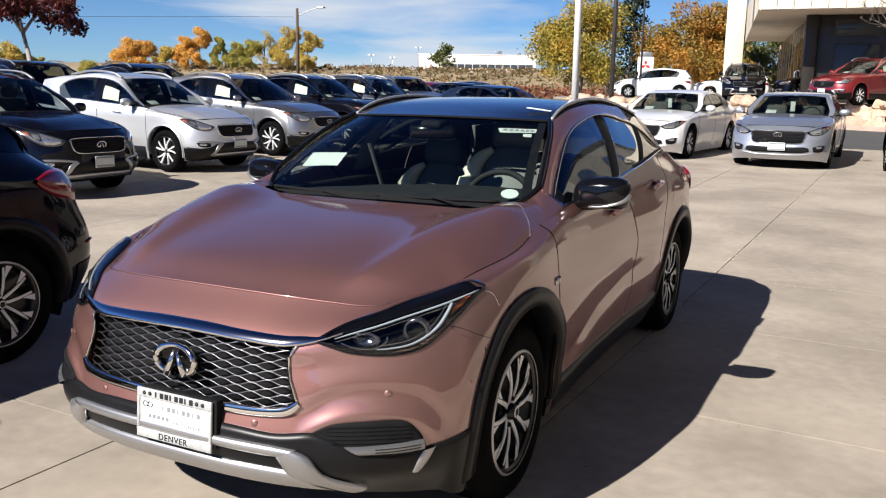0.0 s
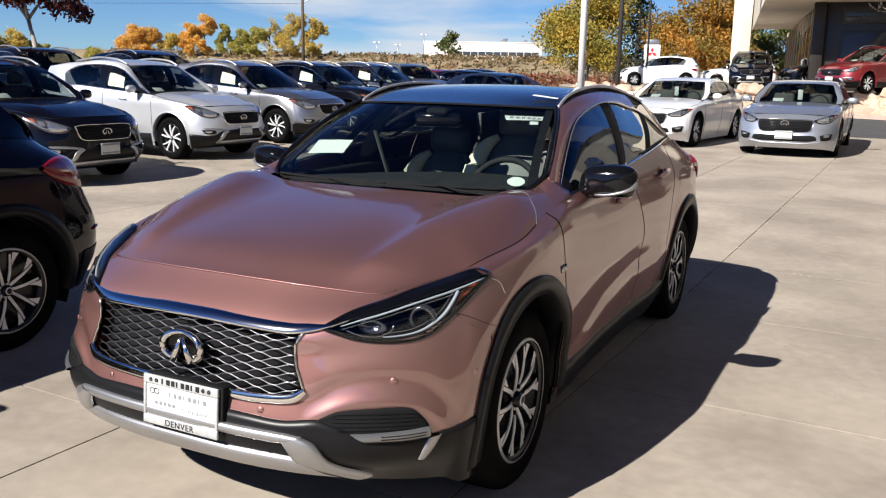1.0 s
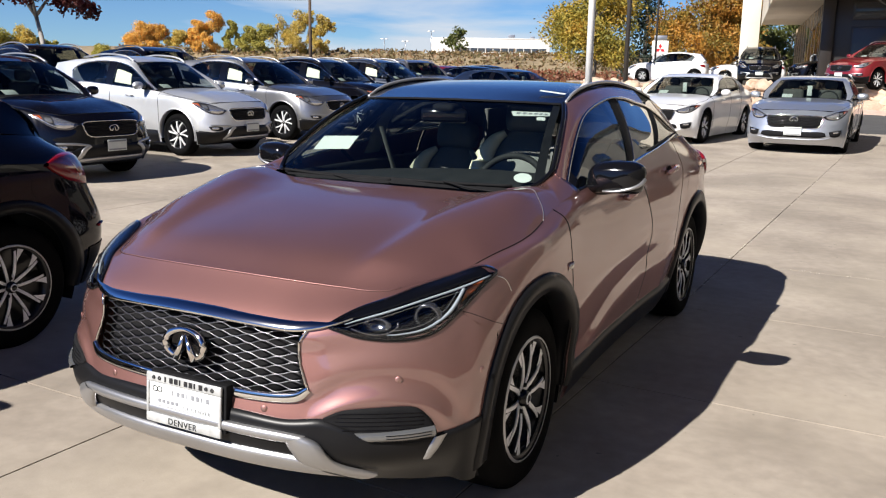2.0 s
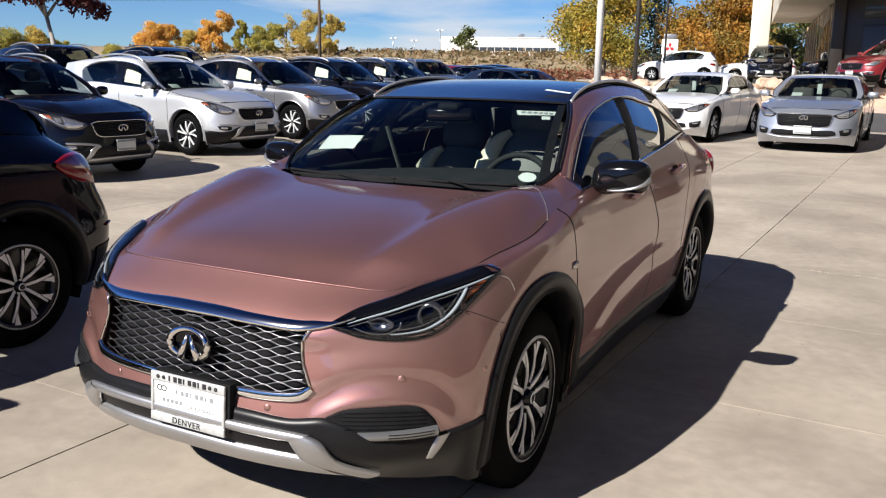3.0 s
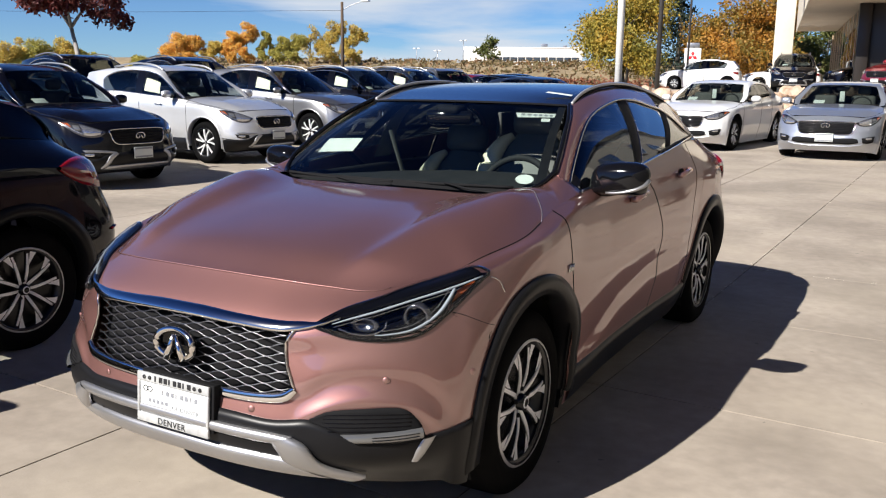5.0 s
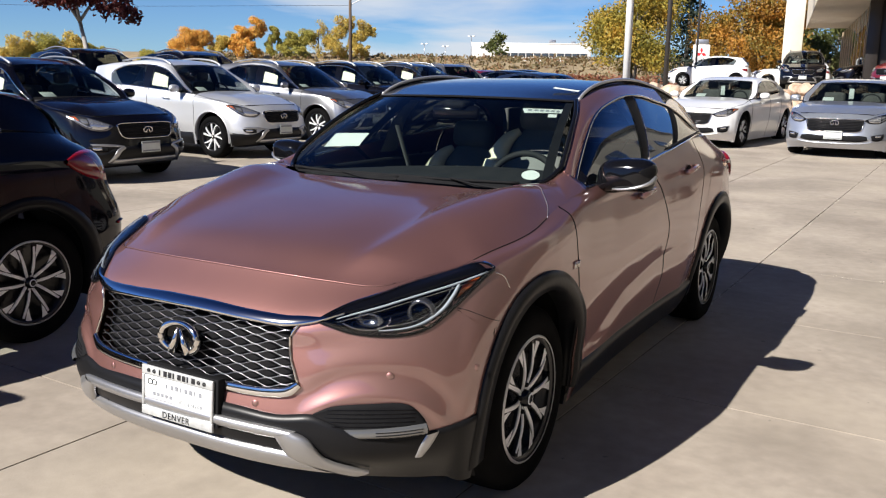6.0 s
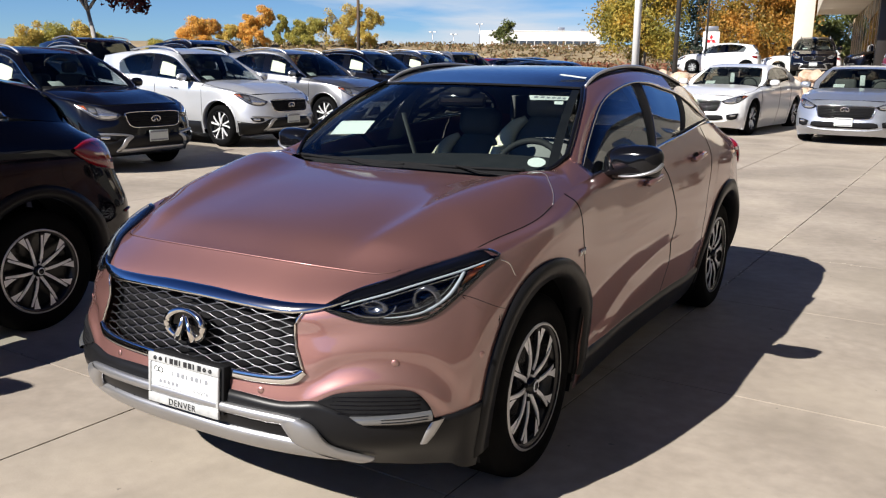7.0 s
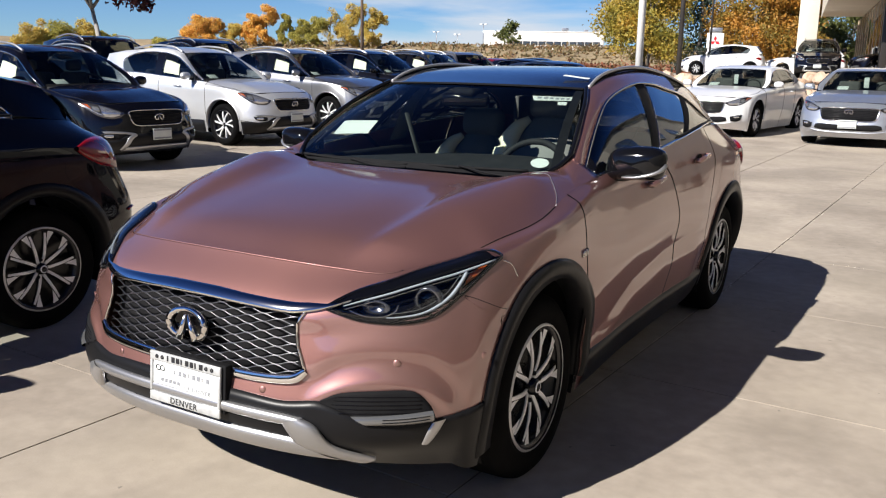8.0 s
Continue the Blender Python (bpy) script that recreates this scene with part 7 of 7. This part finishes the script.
# glazed flank with brown slats
u3 = (cd - cc) / np.linalg.norm(cd - cc)
L3 = np.linalg.norm(cd - cc)
m3 = Matrix.Translation((cc[0], cc[1], UPPER)) @ pose(0, 0, 0, 0, 0, math.degrees(math.atan2(u3[1], u3[0])))
hgt = Z0 - UPPER
part("flank_wall", moved(block(0, L3, -.3, 0, 0, hgt, .01), m3), FRAME_DARK, SHOW)
MIRROR_PANE = mat("reflective_glazing", (0.03, 0.034, 0.036), 0.05, 0.0, color2=(0.05, 0.054, 0.056), scale=.4, spec=.35)
part("flank_pane", moved(block(.3, L3 - .1, .004, .02, .05, hgt - .05, .004), m3), MIRROR_PANE, SHOW)
sm = mesh_of("slat", *block(-.16, .16, .020, .032, 0, hgt, .004), WOOD_SLAT, False)
for i in range(11):
    same_part("slat", sm, SHOW, m3 @ Matrix.Translation((1.2 + i * L3 / 11, 0.0, 0)))
part("corner_post", moved(block(-.25, .25, -.25, .2, 0, hgt, .02), m3), FRAME_DARK, SHOW)
# entrance front
u4 = np.array((.998, .065))
m4 = Matrix.Translation((cc[0], cc[1], UPPER)) @ pose(0, 0, 0, 0, 0, 3.7)
part("entrance_wall", moved(block(.25, 15, .02, .4, 0, hgt, .01), m4), FRAME_DARK, SHOW)
for i in range(7):
    for z0, z1 in ((.10, 2.35), (2.62, 3.32)):
        w = part("window", moved(block(.9 + i * 1.9, 2.65 + i * 1.9, -.03, .03, z0, z1, .01), m4), FRAME_DARK, SHOW)
        part("pane", moved(block(.98 + i * 1.9, 2.57 + i * 1.9, -.045, -.025, z0 + .06, z1 - .06, .004), m4), MIRROR_PANE, w)
colm = thing("column", "tall cream rendered column beside the canopy", "column", at=pose(-4.28, 38.7, UPPER, 0, 0, 8))
part("shaft", block(-.40, .40, -.40, .40, 0, 9.0, .02), CREAM_WALL, colm)
part("base", block(-.46, .46, -.46, .46, 0, .25, .02), CREAM_WALL, colm)
# dealer sign: three red lozenges on white
sg = thing("dealer_sign", "white sign board with three red lozenges", "sign", at=pose(-10.55, 47.9, UPPER, 0, 0, 14))
part("board", block(-.46, .46, -.12, .12, 1.45, 2.3, .03), WHITE_METAL, sg)
part("cap", block(-.36, .36, -.10, .10, 2.3, 2.6, .03), SATIN, sg)
part("post", block(-.4, .4, -.08, .08, 0, 1.45, .02), SATIN, sg)
RED_SIGN = mat("red_sign_paint", (0.6, 0.02, 0.03), 0.4)
for a in (90, 210, 330):
    lz = [(0, -.125, 0), (.10, -.125, .16), (0, -.125, .32), (-.10, -.125, .16)]
    lz2 = [(x, y + .004, z) for x, y, z in lz]
    part("lozenge", moved((lz + lz2, [(0, 1, 2, 3), (7, 6, 5, 4)] + [(i, (i + 1) % 4, (i + 1) % 4 + 4, i + 4) for i in range(4)]), Matrix.Translation((0, -.012, 1.84)) @ Matrix.Rotation(radians(a - 90), 4, "Y") @ Matrix.Scale(.95, 4)), RED_SIGN, sg, smooth=False)

# beige building at the right, mirrored in the windows; unseen plain walls added beside and behind
ANNEX = thing("annex_building", "plain beige building with a low gable roof", "building")
part("wall", block(6.6, 22, 11.5, 52, 0, 10.2, .05), mat("beige_stucco", (0.20, 0.188, 0.16), 0.9, color2=(0.235, 0.22, 0.185), scale=.6, fine=.05), ANNEX)
part("roof", ([(6.2, 11.1, 10.2), (22.4, 11.1, 10.2), (22.4, 52.4, 10.2), (6.2, 52.4, 10.2), (14.3, 11.1, 12.4), (14.3, 52.4, 12.4)], [(0, 4, 5, 3), (1, 2, 5, 4), (0, 1, 4), (2, 3, 5), (0, 3, 2, 1)]), SATIN, ANNEX, smooth=False)
for i in range(5):
    y0 = 14 + i * 7.4
    w = part("window", block(6.52, 6.62, y0, y0 + 3.0, 5.6, 7.4, .02), FRAME_DARK, ANNEX)
    for k in range(2):
        part("pane", block(6.49, 6.53, y0 + .1 + k * 1.45, y0 + 1.4 + k * 1.45, 5.7, 7.3, .01), PANE_DARK, w)
# unseen block, added to hold sky light off the car's +x side
part("side_wing", block(8.2, 22, -36, 11.5, 0, 7.6, .05), bpy.data.materials["beige_stucco"], ANNEX)
# unseen wall, added so the nose and chrome have something to mirror
WALLB = thing("rear_building", "unseen plain beige wall added behind the lot for reflections", "building")
part("wall", block(-40, 30, -38, -36, 0, 5.5, .05), bpy.data.materials["beige_stucco"], WALLB)

# ---- vehicles further back ----
big = generic_car("suv_car", "large black off-road wagon with roof rails", "car", W=1.0, fo=.95, wb=3.07, ro=1.2, belt=1.26, hood=1.18, roof=1.92, glass_y=(.62, 3.05), tail=(3.95, 1.32), R=.40, body=BLACK_PAINT, group="second row of wagons")
def big_at(ob, x, y, h):
    ob.matrix_basis = parked(ob, x, y, h)
big_at(big, -14.6, 7.2, 78)
big_at(copy_thing(big, pose(0, 0, 0)), -14.6, 11.1, 78)
big_at(copy_thing(big, pose(0, 0, 0)), -14.8, 14.8, 78)
hatch = generic_car("hatchback_car", "white hatchback on the neighbouring lot", "car", W=.88, fo=.84, wb=2.6, ro=.72, belt=1.02, hood=.92, roof=1.55, glass_y=(.30, 2.55), tail=(3.15, 1.1), R=.325, suv=False, body=WHITE_PAINT, rails=False, chrome_grille=False, group="cars of the neighbouring lot")
hatch.matrix_basis = parked(hatch, -10.1, 43.0, -82, UPPER)
h2 = copy_thing(hatch, parked(hatch, -7.0, 48.5, -75, UPPER))
tagged(h2, "small white hatchback parked behind")


def spare(src, old, fresh, label, x, y, heading, z=None):
    c = copy_thing(src, parked(src, x, y, heading, z))
    if fresh != old:
        repaint(c, old, fresh)
    return tagged(c, label)


spare(wagon, BLACK_PAINT, BLACK_PAINT, "black crossover on the neighbouring lot", -3.45, 36.6, 8, UPPER)
spare(wagon, BLACK_PAINT, BLACK_PAINT, "black crossover parked before the showroom", -1.6, 38.5, -70, UPPER)
spare(wagon, BLACK_PAINT, RED_PAINT, "red crossover on the raised lot above boulders", *put_front(.05, 29.9, -36, .90), -36, UPPER - .02)
spare(wagon, BLACK_PAINT, NAVY_PAINT, "dark blue crossover in the middle of the lot", -14.6, 22.0, 80)
spare(wagon, BLACK_PAINT, GREY_PAINT, "graphite crossover in the middle of the lot", -13.2, 25.6, 60)
spare(sedan, WHITE_PAINT, RED_PAINT, "red sedan in the middle of the lot", -14.0, 30.4, 70)
spare(sedan, WHITE_PAINT, BLACK_PAINT, "black sedan in the middle of the lot", -12.2, 29.4, 70)
spare(sedan, WHITE_PAINT, NAVY_PAINT, "dark blue sedan beside the white light pole", -6.6, 20.0, 70)
spare(sedan, WHITE_PAINT, BLACK_PAINT, "black sedan at the end of the row", 3.2, 12.3, 4)
spare(sedan, WHITE_PAINT, BLACK_PAINT, "black sedan below the locust tree", -15.6, 38.5, 80)
spare(sedan, WHITE_PAINT, SILVER_PAINT, "silver sedan below the locust tree", -17.8, 42.0, 80)
